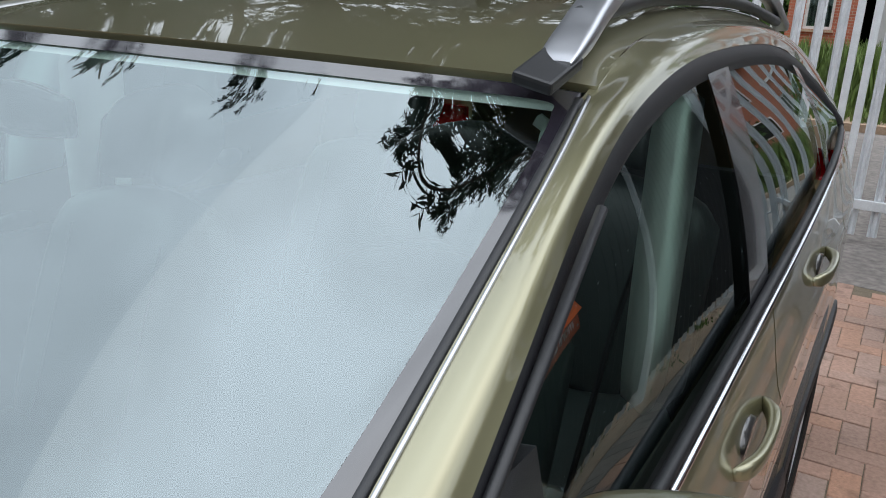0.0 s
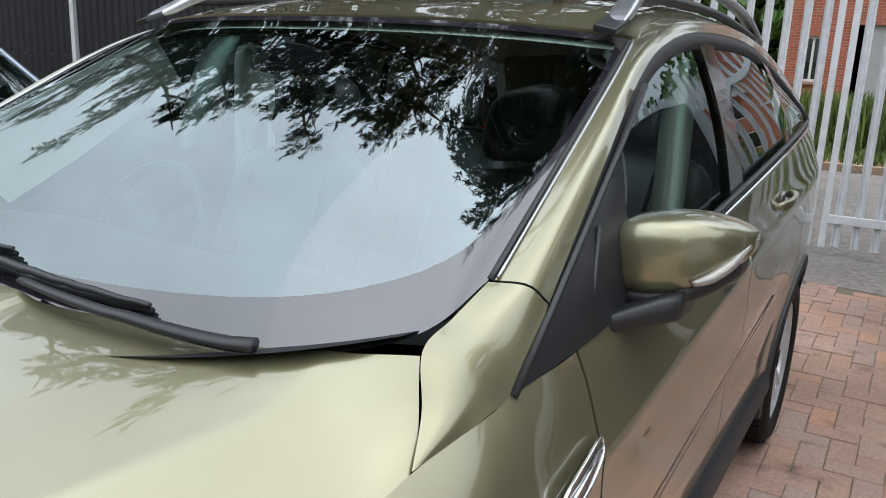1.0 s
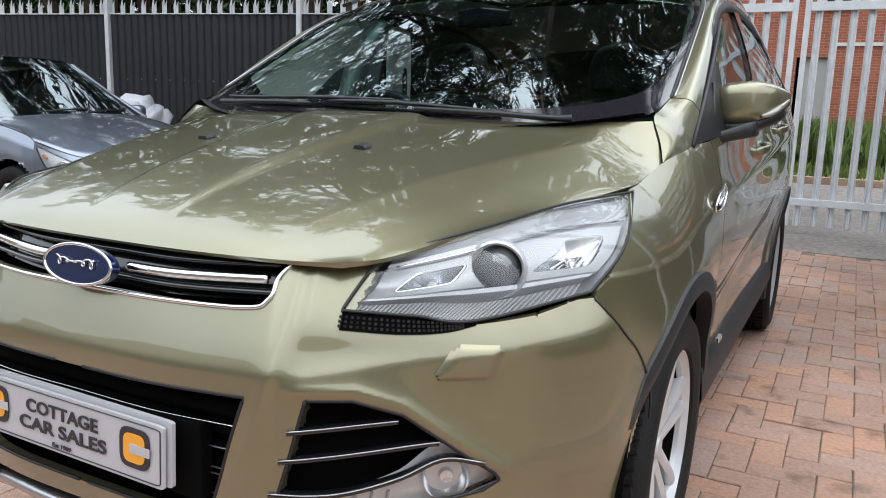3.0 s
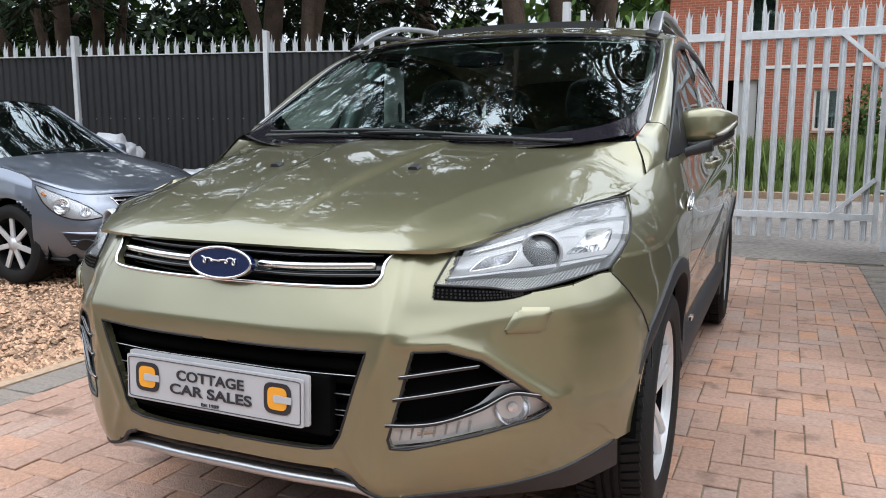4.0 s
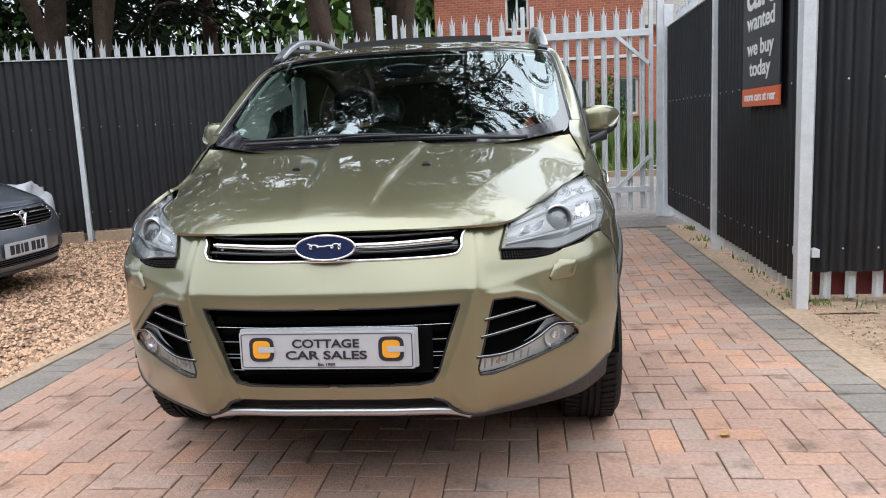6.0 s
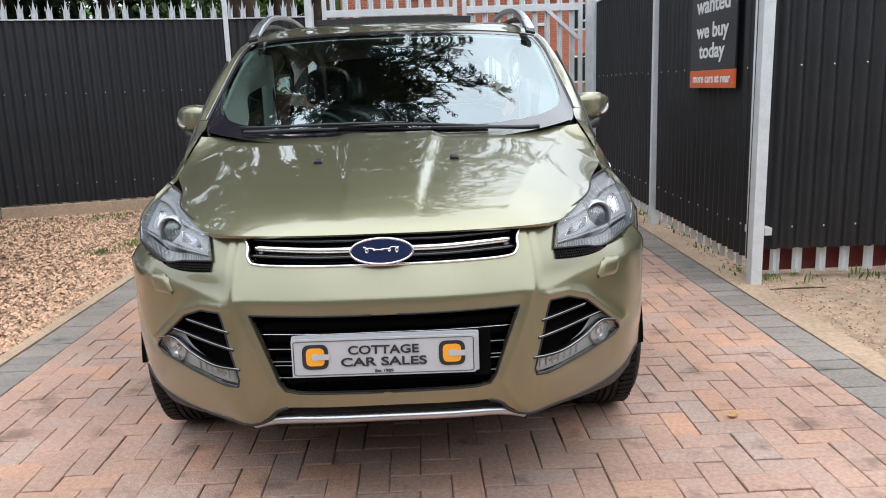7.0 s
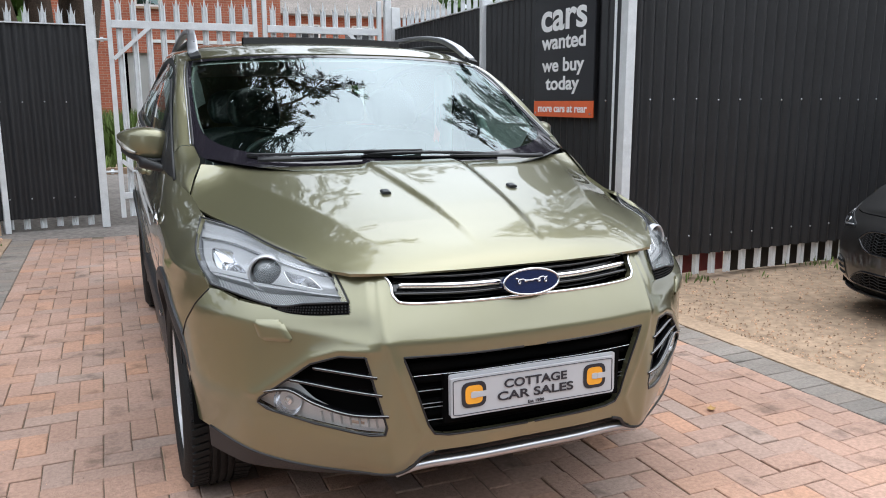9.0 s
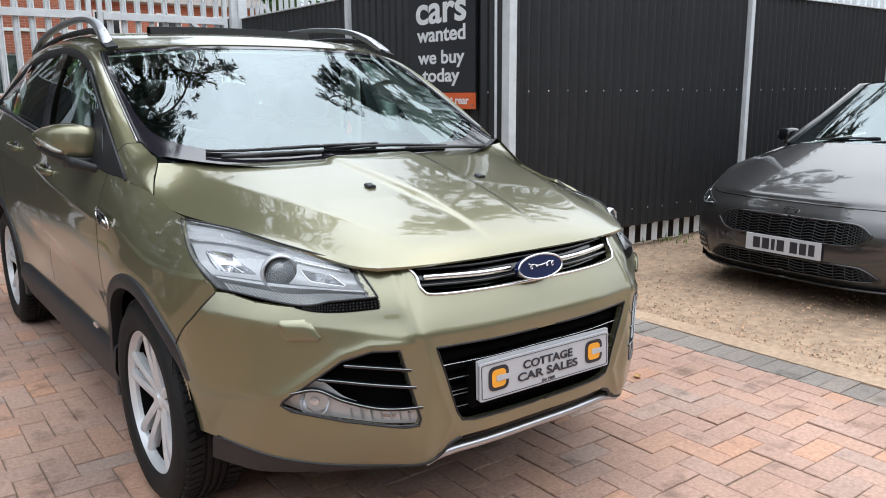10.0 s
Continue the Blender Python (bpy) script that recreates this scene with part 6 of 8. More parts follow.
def seat(x, y, w, name):
    st = part(name, loft_bm(spline(np.array([(-w, y - 0.50, y + 0.06, 0.50, 0.66), (-w * 0.8, y - 0.55, y + 0.08, 0.48, 0.72), (0, y - 0.53, y + 0.08, 0.48, 0.67), (w * 0.8, y - 0.55, y + 0.08, 0.48, 0.72), (w, y - 0.50, y + 0.06, 0.50, 0.66)]), 17), 20), LEATHER, car, "black leather seat", smooth=True)
    st.matrix_basis = pose(x, 0, 0)
    for nm, z0, z1, hw, lean in (("seat_back", 0.64, 1.20, w, 0.20), ("head_rest", 1.22, 1.42, 0.13, 0.26)):
        bm = loft_bm(spline(np.array([(-hw, -0.03, 0.05, z0 + 0.06, z1 - 0.10), (-hw * 0.75, -0.085, 0.06, z0, z1 - 0.03), (0, -0.045, 0.07, z0, z1), (hw * 0.75, -0.085, 0.06, z0, z1 - 0.03), (hw, -0.03, 0.05, z0 + 0.06, z1 - 0.10)]), 17), 20)
        for v in bm.verts:
            v.co.y += y + 0.06 + (v.co.z - 0.64) * 0.36
        part(nm, bm, LEATHER, st, smooth=True)
    for dx in (-w * 0.55, w * 0.55):
        part("seam", tube_bm([(dx, y + 0.06 + (z - 0.64) * 0.36 - 0.075 - 0.004, z) for z in np.linspace(0.70, 1.12, 8)], 0.003, 5), DASH, st)
    return st


seat(-0.37, 1.95, 0.26, "front_seat")
seat(0.37, 1.95, 0.26, "front_seat")
seat(-0.36, 2.85, 0.30, "rear_seat")
seat(0.36, 2.85, 0.30, "rear_seat")
tagc = part("seat_tag", box_bm((-0.035, 0, -0.05), (0.035, 0.003, 0.05), pose(0.60, 2.15, 1.155, -10, 40, 40)), SIGN_ORANGE, car, "orange card tag hanging on the seat")
RI = patch(full(ROOF), 60, 41)[:, 1:-1]
im = (RI[1:, 1:] + RI[:-1, :-1]) / 2
part("headliner", grid_bm(RI - np.array([0, 0, 0.035]), ~((np.abs(im[..., 0]) < 0.38) & (im[..., 1] > 2.27) & (im[..., 1] < 2.78)), (0, 2.2, 3)), TRIM_LIGHT, car, "pale headliner", smooth=True)
for s in (1, -1):
    k = np.array([s, 1, 1])
    vv = np.linspace(0.20, 0.955, 40)
    side_rim = RIM[RIM[:, 0] > 0.6]
    side_rim = side_rim[np.argsort(side_rim[:, 1])]
    uu = np.interp(vv, side_rim[:, 1], side_rim[:, 0])
    strip_p = np.array([on_screen(s * (uu + du), vv, np.full(40, -dp)) for du, dp in ((-0.034, 0.030), (-0.024, 0.018), (-0.008, 0.014), (0.006, 0.04), (0.018, 0.11), (0.06, 0.20))])
    part("pillar_trim_inner", grid_bm(strip_p), TRIM_LIGHT, car, "pale inner pillar trim", smooth=True)
    part("belt_pillar_inner", loft_bm([(0.690 * s, 2.27, 2.40, 0.98, 1.49), (0.735 * s, 2.25, 2.42, 0.96, 1.50)], 12, 0.4), TRIM_LIGHT, car, "pale centre pillar trim", smooth=True)
    part("seat_belt", tube_bm([(0.70 * s, 2.36, 1.36), (0.66 * s, 2.30, 1.1), (0.62 * s, 2.22, 0.7)], 0.022, 6, flat=0.15), GREY_PLASTIC, car, smooth=True)
    part("inner_door", box_bm((min(0.80 * s, 0.84 * s), 1.45, 0.40), (max(0.80 * s, 0.84 * s), 3.3, 1.03), bevel=0.01), DASH, car)
part("cabin_floor", box_bm((-0.80, 1.15, 0.345), (0.80, 4.2, 0.42)), DASH, car)
part("rear_bulkhead", box_bm((-0.75, 3.45, 0.43), (0.75, 3.50, 1.18)), DASH, car)
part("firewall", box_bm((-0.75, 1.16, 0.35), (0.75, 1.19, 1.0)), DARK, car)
part("rear_view_mirror", loft_bm(spline(np.array([(-0.11, 1.70, 1.72, 1.43, 1.48), (0, 1.69, 1.73, 1.42, 1.495), (0.11, 1.70, 1.72, 1.43, 1.48)]), 9), 16), GLOSS_BLACK, car, "interior rear view mirror", smooth=True)


# ---- two other parked cars ----
def hatchback(name, label, at, turn, paint, W, L, H, axles, style):
    """A small hatchback, nose at its origin looking along -y."""
    c = thing(name, label, "car", "other parked cars", at=at, turn=turn)
    F = [[(0.0, 0.07, 0.20), (0.5, 0.09, 0.20), (0.80, 0.24, 0.21), (0.925, 0.55, 0.22)],
         [(0.0, 0.0, 0.31), (0.5, 0.03, 0.31), (0.84, 0.19, 0.32), (0.985, 0.56, 0.33)],
         [(0.0, -0.01, 0.50), (0.5, 0.02, 0.50), (0.86, 0.17, 0.50), (0.995, 0.56, 0.50)],
         [(0.0, 0.02, 0.64), (0.5, 0.045, 0.64), (0.84, 0.19, 0.64), (0.985, 0.56, 0.66)],
         [(0.0, 0.09, 0.745), (0.47, 0.115, 0.745), (0.80, 0.25, 0.755), (0.955, 0.57, 0.80)]]
    B = [[(0.0, 0.095, 0.75), (0.47, 0.12, 0.75), (0.80, 0.255, 0.76), (0.945, 0.58, 0.81)],
         [(0.0, 0.16, 0.80), (0.46, 0.18, 0.80), (0.775, 0.32, 0.80), (0.925, 0.66, 0.845)],
         [(0.0, 0.45, 0.89), (0.44, 0.46, 0.885), (0.73, 0.55, 0.875), (0.90, 0.85, 0.89)],
         [(0.0, 0.78, 0.96), (0.42, 0.79, 0.955), (0.72, 0.86, 0.94), (0.885, 1.08, 0.925)],
         [(0.0, 0.98, 0.995), (0.42, 1.0, 0.99), (0.70, 1.08, 0.975), (0.87, 1.24, 0.95)]]
    S = [[(0.0, 0.99, 0.985), (0.42, 1.01, 0.98), (0.70, 1.09, 0.965), (0.845, 1.24, 0.955)],
         [(0.0, 1.40, 1.20), (0.40, 1.42, 1.20), (0.65, 1.49, 1.18), (0.775, 1.62, 1.16)],
         [(0.0, 1.82, H - 0.045), (0.36, 1.84, H - 0.05), (0.58, 1.90, H - 0.065), (0.70, 2.0, H - 0.085)]]
    R = [[(0.0, 1.84, H - 0.035), (0.36, 1.86, H - 0.04), (0.58, 1.92, H - 0.055), (0.71, 2.02, H - 0.085)],
         [(0.0, 2.5, H), (0.36, 2.5, H - 0.005), (0.58, 2.5, H - 0.025), (0.70, 2.5, H - 0.07)],
         [(0.0, 3.3, H - 0.05), (0.36, 3.3, H - 0.055), (0.56, 3.3, H - 0.08), (0.67, 3.3, H - 0.13)],
         [(0.0, L - 0.2, H - 0.30), (0.36, L - 0.2, H - 0.31), (0.56, L - 0.25, H - 0.33), (0.67, L - 0.3, H - 0.36)],
         [(0.0, L, 0.8), (0.5, L - 0.02, 0.8), (0.75, L - 0.12, 0.8), (0.92, L - 0.35, 0.8)],
         [(0.0, L, 0.25), (0.5, L - 0.02, 0.25), (0.75, L - 0.12, 0.25), (0.92, L - 0.35, 0.25)]]
    if style == "small":
        low = lambda rows: [[(x, y, float(np.interp(z, [0.20, 0.31, 0.50, 0.64, 0.745, 0.80, 0.90, 1.0], [0.185, 0.27, 0.45, 0.59, 0.695, 0.755, 0.875, 1.0])) if i < 3 else z) for i, (x, y, z) in enumerate(r)] for r in rows]
        F, B = low(F), low(B)
    else:
        low = lambda rows: [[(x, y, float(np.interp(z, [0.20, 0.31, 0.50, 0.64, 0.745, 0.80, 0.89, 0.96, 1.0], [0.17, 0.26, 0.44, 0.565, 0.655, 0.71, 0.825, 0.93, 1.0])) if i < 3 else z - 0.03 * (z > 0.6)) for i, (x, y, z) in enumerate(r)] for r in rows]
        F, B = low(F), low(B)
    k = np.array([W, 1, 1])
    mid = (0, L / 2, 0.5)
    front = patch(full(F) * k, 48, 81)
    part("bumper", grid_bm(front, out=mid), paint, c, smooth=True)
    part("bonnet", grid_bm(patch(full(B) * k, 30, 61), out=(0, 1, 0), lip=0.012), paint, c, smooth=True)
    part("windscreen", grid_bm(patch(full(S) * k, 16, 30), out=mid), GLASS, c, smooth=True)
    part("roof_and_tail", grid_bm(patch(full(R) * k, 40, 30), out=mid), paint, c, smooth=True)
    ys = np.linspace(0.56, L - 0.35, 120)
    belt = np.interp(ys, [0.5, 0.66, 0.85, 1.08, 1.24, 2.2, 3.2, L], [0.80, 0.835, 0.88, 0.92, 0.95, 0.98, 1.02, 1.03] if style == "small" else [0.755, 0.80, 0.85, 0.888, 0.918, 0.97, 1.02, 1.03])
    zs = np.linspace(0, 1, 40)
    P = np.zeros((40, 120, 3))
    P[..., 1] = ys
    P[..., 2] = 0.22 + (belt - 0.22)[None] * zs[:, None]
    pr = np.interp(zs, [0, 0.12, 0.4, 0.75, 0.9, 1], [0.93, 0.965, 1.0, 0.99, 0.965, 0.92])
    P[..., 0] = W * pr[:, None] * np.interp(ys, [0.5, 0.7, 1.2, 3, L], [0.99, 1.0, 1.0, 1.0, 0.93])[None]
    keep = np.ones((39, 119), bool)
    for a in axles:
        d = np.hypot(P[..., 1] - a, P[..., 2] - 0.31)
        near = np.abs(d - 0.36) < 0.012
        f = np.where(near, 0.36 / np.maximum(d, 1e-6), 1)
        P[..., 1], P[..., 2] = a + (P[..., 1] - a) * f, 0.31 + (P[..., 2] - 0.31) * f
        cm = (P[1:, 1:] + P[:-1, :-1]) / 2
        keep &= np.hypot(cm[..., 1] - a, cm[..., 2] - 0.31) > 0.358
    for s in (1, -1):
        part("side_panel", grid_bm(P * np.array([s, 1, 1]), keep, mid, 0.02), paint, c, smooth=True)
        yg = np.linspace(1.35, L - 0.55, 40)
        zb = np.interp(yg, [1.24, 2.2, 3.2, L], [0.95, 0.98, 1.02, 1.03])
        zt = np.interp(yg, [1.24, 1.62, 2.0, 2.5, 3.3, L - 0.3], [0.96, 1.15, H - 0.10, H - 0.085, H - 0.145, H - 0.38])
        xt = np.interp(yg, [1.24, 1.62, 2.0, 2.5, 3.3, L - 0.3], [0.855, 0.785, 0.715, 0.705, 0.68, 0.68])
        G = np.stack([np.stack([s * W * (0.91 + (xt - 0.91) * t + 0.02 * math.sin(math.pi * t)), yg, zb + (zt - zb) * t], -1) for t in np.linspace(0, 1, 6)], 0)
        part("side_glass", grid_bm(G, out=mid), SIDE_GLASS, c, smooth=True)
        part("pillar", tube_bm([(s * W * 0.86, 1.22, 0.95), (s * W * 0.785, 1.62, 1.16), (s * W * 0.712, 2.0, H - 0.085), (s * W * 0.70, 2.5, H - 0.07), (s * W * 0.675, 3.3, H - 0.13)], 0.028, 8), paint, c, smooth=True)
        sec = np.array([(W * 0.93, 1.42, 1.50, 0.96, 1.03), (W * 0.96, 1.38, 1.53, 0.945, 1.06), (W * 1.06, 1.40, 1.54, 0.95, 1.06), (W * 1.12, 1.46, 1.53, 0.97, 1.03)])
        bm = loft_bm(spline(sec, 10), 20)
        bmesh.ops.transform(bm, matrix=Matrix.Diagonal((s, 1, 1, 1)), verts=bm.verts)
        part("wing_mirror", bm, paint if style == "small" else GLOSS_BLACK, c, smooth=True)
        for a in axles:
            w = part("wheel", lathe_bm([(0.19, -0.09), (0.20, 0.06), (0.205, 0.085), (0.225, 0.095), (0.27, 0.10), (0.30, 0.085), (0.31, 0.05), (0.31, -0.08), (0.2, -0.09)], 40), RUBBER, c, sharp=40)
            w.matrix_basis = pose(s * (W - 0.11), a, 0.31, 0, 0, 0 if s > 0 else 180)
            for q in range(7):
                part("spoke", box_bm((0.06, -0.02, 0.03), (0.08, 0.02, 0.20), pose(0, 0, 0, 360 / 7 * q), 0.005), ALLOY, w)
            part("hub", lathe_bm([(0, 0.085), (0.05, 0.08), (0.06, 0.05)], 20), ALLOY, w, smooth=True)
            part("arch_liner", grid_bm(np.array([[(s * x, a + 0.37 * math.cos(t), 0.31 + 0.37 * math.sin(t)) for x in (W - 0.35, W - 0.04)] for t in np.linspace(-0.3, 3.44, 20)])), DARK, c, smooth=True)
    N = normals(front)
    if N[..., 1].mean() > 0:
        N = -N

    def patch_on(a0, a1, b0, b1, lift, m=8, n=16, curve=0.0):
        """Piece of the nose between rows a and columns b (0 middle, 1 outer side)."""
        out = np.zeros((m, n, 3))
        for i, a in enumerate(np.linspace(0, 1, m)):
            for j, b in enumerate(np.linspace(0, 1, n)):
                bb = b0 + (b1 - b0) * b
                aa = (a0 + (a1 - a0) * a) + curve * b * b
                ii, jj = aa * 47, 40 + bb * 40
                i0, j0 = min(int(ii), 46), min(int(jj), 79)
                fi, fj = ii - i0, jj - j0
                g = lambda Q: Q[i0, j0] * (1 - fi) * (1 - fj) + Q[i0 + 1, j0] * fi * (1 - fj) + Q[i0, j0 + 1] * (1 - fi) * fj + Q[i0 + 1, j0 + 1] * fi * fj
                out[i, j] = g(front) + g(N) * lift
        return out

    def nose(bz, lift):
        """Points on the nose at (across, height) pairs."""
        out = []
        for b, z in bz:
            j = min(b * 40, 39.999)
            j0, f = 40 + int(j), j - int(j)
            col, nor = front[:, j0] * (1 - f) + front[:, j0 + 1] * f, N[:, j0] * (1 - f) + N[:, j0 + 1] * f
            out.append([float(np.interp(z, col[:, 2], col[:, q])) + lift * float(np.interp(z, col[:, 2], nor[:, q])) for q in range(3)])
        return np.array(out)

    def nose_sheet(bot, top, lift, n=28, m=8, bulge=0.0):
        a, b = spline(bot, n), spline(top, n)
        return np.array([[nose([a[j] * (1 - t) + b[j] * t], lift + bulge * math.sin(math.pi * t) * math.sin(math.pi * j / (n - 1)))[0] for j in range(n)] for t in np.linspace(0, 1, m)])

    for s in (1, -1):
        k2 = np.array([s, 1, 1])
        if style == "small":
            bot = [(0.52, 0.533), (0.66, 0.518), (0.80, 0.545), (0.91, 0.63), (0.975, 0.75)]
            top = [(0.53, 0.545), (0.64, 0.625), (0.77, 0.686), (0.90, 0.740), (0.975, 0.775)]
            lamp = part("headlamp", grid_bm(nose_sheet(bot, top, 0.004) * k2, out=mid), LAMP_PALE, c, "large clear almond headlamp", smooth=True)
            part("lens", grid_bm(nose_sheet(bot, top, 0.010, bulge=0.016) * k2, out=mid), CLEAR, lamp, smooth=True)
            edge = np.concatenate([nose(spline(bot, 24), 0.005), nose(spline(top, 24), 0.005)[::-1]]) * k2
            part("lamp_seal", tube_bm([tuple(q) for q in edge], 0.005, 6, closed=True), BLACK_PLASTIC, lamp, smooth=True)
            for b, z, r in ((0.80, 0.617, 0.060), (0.645, 0.572, 0.037)):
                q, q2 = nose([(b, z)], 0.004)[0] * k2, nose([(b, z)], 1.0)[0] * k2
                d = Vector(q2 - q)
                turn = Matrix.Translation(q) @ d.to_track_quat("X", "Z").to_matrix().to_4x4()
                ring = part("reflector", lathe_bm([(0.0, 0.002), (r * 0.85, 0.003), (r * 0.92, 0.010), (r, 0.010), (r * 1.08, 0.002)], 32), REFLECTOR, lamp, smooth=True)
                ring.matrix_basis = turn
                cap = part("bulb_cap", lathe_bm([(0, 0.012), (r * 0.3, 0.010), (r * 0.36, 0.003)], 20), CHROME, lamp, smooth=True)
                cap.matrix_basis = turn
            q = nose([(0.90, 0.69), (0.93, 0.715)], 0.006) * k2
            part("amber_bulb", tube_bm([tuple(p) for p in q], 0.010, 8), AMBER, lamp, smooth=True)
            # fog lamp panel with a painted blade over it
            fb, ft = [(0.43, 0.315), (0.60, 0.30), (0.74, 0.315)], [(0.43, 0.40), (0.62, 0.405), (0.80, 0.415)]
            g = part("fog_grille", grid_bm(nose_sheet(fb, ft, 0.004) * k2, out=mid), GREY_PLASTIC, c, "dark fog lamp grille", smooth=True)
            part("fog_blade", grid_bm(nose_sheet([(0.43, 0.388), (0.62, 0.398), (0.82, 0.424)], [(0.45, 0.418), (0.62, 0.428), (0.82, 0.432)], 0.006, bulge=0.012) * k2, out=mid), paint, g, smooth=True)
            for z in (0.330, 0.350, 0.370):
                part("fog_bar", tube_bm([tuple(p) for p in nose(spline([(0.44, z), (0.60, z - 0.004), (0.75, z)], 14), 0.007) * k2], 0.0035, 6), paint, g, smooth=True)
            q, q2 = nose([(0.655, 0.335)], 0.008)[0] * k2, nose([(0.655, 0.335)], 1.0)[0] * k2
            turn = Matrix.Translation(q) @ Vector(q2 - q).to_track_quat("X", "Z").to_matrix().to_4x4() @ Matrix.Diagonal((1, 1.25, 0.85, 1))
            part("fog_cover", lathe_bm([(0, 0.004), (0.040, 0.003), (0.046, 0.004), (0.054, 0.0), (0.056, -0.006)], 28), BLACK_PLASTIC, g, "round blank fog lamp cover", smooth=True).matrix_basis = turn
            part("skirt", tube_bm([tuple(p) for p in nose(spline([(0.0, 0.205), (0.5, 0.205), (0.8, 0.21), (0.97, 0.22)], 24), -0.004) * k2], 0.028, 8, flat=0.6), BLACK_PLASTIC, c, smooth=True)
            continue
        bot = [(0.47, 0.572), (0.62, 0.560), (0.80, 0.585), (0.93, 0.665)]
        top = [(0.49, 0.592), (0.62, 0.625), (0.80, 0.680), (0.94, 0.735)]
        lamp = part("headlamp", grid_bm(nose_sheet(bot, top, 0.004) * k2, out=mid), GREY_PLASTIC, c, "slim clear headlamp in dark bezel", smooth=True)
        part("lens", grid_bm(nose_sheet(bot, top, 0.009, bulge=0.014) * k2, out=mid), CLEAR, lamp, smooth=True)
        edge = np.concatenate([nose(spline(bot, 24), 0.005), nose(spline(top, 24), 0.005)[::-1]]) * k2
        part("lamp_seal", tube_bm([tuple(q) for q in edge], 0.004, 6, closed=True), BLACK_PLASTIC, lamp, smooth=True)
        part("light_strip", tube_bm([tuple(q) for q in nose(spline([(0.50, 0.582), (0.64, 0.575), (0.80, 0.598), (0.91, 0.665)], 20), 0.008) * k2], 0.006, 6), LAMP_PALE, lamp, smooth=True)
        for b, z, r in ((0.76, 0.628, 0.034), (0.63, 0.598, 0.024)):
            q, q2 = nose([(b, z)], 0.004)[0] * k2, nose([(b, z)], 1.0)[0] * k2
            turn = Matrix.Translation(q) @ Vector(q2 - q).to_track_quat("X", "Z").to_matrix().to_4x4()
            part("reflector", lathe_bm([(0.0, 0.006), (r * 0.6, 0.003), (r * 0.92, 0.010), (r, 0.010), (r * 1.1, 0.002)], 28), CHROME, lamp, smooth=True).matrix_basis = turn
        fb, ft = [(0.50, 0.235), (0.60, 0.235), (0.70, 0.25)], [(0.53, 0.36), (0.62, 0.375), (0.71, 0.36)]
        pod = part("fog_vent", grid_bm(nose_sheet(fb, ft, 0.004) * k2, out=mid), GLOSS_BLACK, c, "gloss black fog lamp vent", smooth=True)
        for z in (0.27, 0.305, 0.34):
            part("vent_bar", tube_bm([tuple(p) for p in nose(spline([(0.52, z), (0.61, z), (0.69, z)], 10), 0.008) * k2], 0.005, 6), BLACK_PLASTIC, pod, smooth=True)
        part("splitter", tube_bm([tuple(p) for p in patch_on(0.02, 0.2, 0.0, 0.9, 0.012, 2, 24)[0] * k2], 0.022, 8, flat=0.5), GLOSS_BLACK, c, smooth=True)
    if style == "small":
        for bot, top, zs in (([(0, 0.545), (0.22, 0.55), (0.36, 0.575), (0.42, 0.655)], [(0, 0.672), (0.22, 0.672), (0.36, 0.672), (0.44, 0.668)], (0.565, 0.587, 0.609, 0.640)), ([(0, 0.265), (0.3, 0.268), (0.40, 0.28), (0.44, 0.312)], [(0, 0.322), (0.3, 0.325), (0.40, 0.330), (0.46, 0.336)], (0.280, 0.297, 0.313))):
            for s in (1, -1):
                k2 = np.array([s, 1, 1])
                g = part("grille", grid_bm(nose_sheet(bot, top, 0.004) * k2, out=mid), DARK, c, smooth=True)
                bs, ts = spline(bot, 40), spline(top, 40)
                for z in zs:
                    inr = [(p[0] + (q[0] - p[0]) * np.clip((z - p[1]) / (q[1] - p[1] + 1e-6), 0, 1), z) for p, q in zip(bs, ts) if p[1] + 0.004 < z < q[1]]
                    big = z == 0.640
                    part("grille_bar", tube_bm([tuple(p) for p in nose(inr, 0.010 if not big else 0.014) * k2], 0.014 if big else 0.006, 8, flat=0.6), CHROME if big else GREY_PLASTIC, g, "broad chrome bar" if big else "", smooth=True)
                rim = np.concatenate([bs, ts[::-1]]) if z > 0.5 else bs
                part("grille_rim", tube_bm([tuple(p) for p in nose(rim, 0.005) * k2], 0.005, 6), CHROME if z > 0.5 else paint, g, smooth=True)
        a = part("grille_emblem", tube_bm([(-0.085, -0.010, 0.658), (-0.035, -0.022, 0.645), (0, -0.030, 0.562), (0.035, -0.022, 0.645), (0.085, -0.010, 0.658)], 0.012, 8, flat=0.8), CHROME, c, "chrome winged grille emblem", smooth=True)
        part("emblem_ring", lathe_bm([(0.024, -0.004), (0.032, 0.004), (0.040, -0.004)], 28), CHROME, a, smooth=True).matrix_basis = pose(0, -0.024, 0.640, 0, 0, -90)
        pz = 0.390
    else:
        for bot, top, nb in (([(0, 0.435), (0.24, 0.437), (0.33, 0.452), (0.385, 0.505)], [(0, 0.572), (0.24, 0.572), (0.33, 0.562), (0.39, 0.515)], 9), ([(0, 0.225), (0.30, 0.228), (0.40, 0.235), (0.44, 0.245)], [(0, 0.318), (0.30, 0.318), (0.37, 0.305), (0.45, 0.252)], 6)):
            for s in (1, -1):
                k2 = np.array([s, 1, 1])
                q = nose_sheet(bot, top, 0.004, n=30, m=nb)
                g = part("grille", grid_bm(q * k2, out=mid), DARK, c, "black honeycomb grille", smooth=True)
                rim = np.concatenate([nose(spline(bot, 30), 0.006), nose(spline(top, 30), 0.006)[::-1]]) * k2
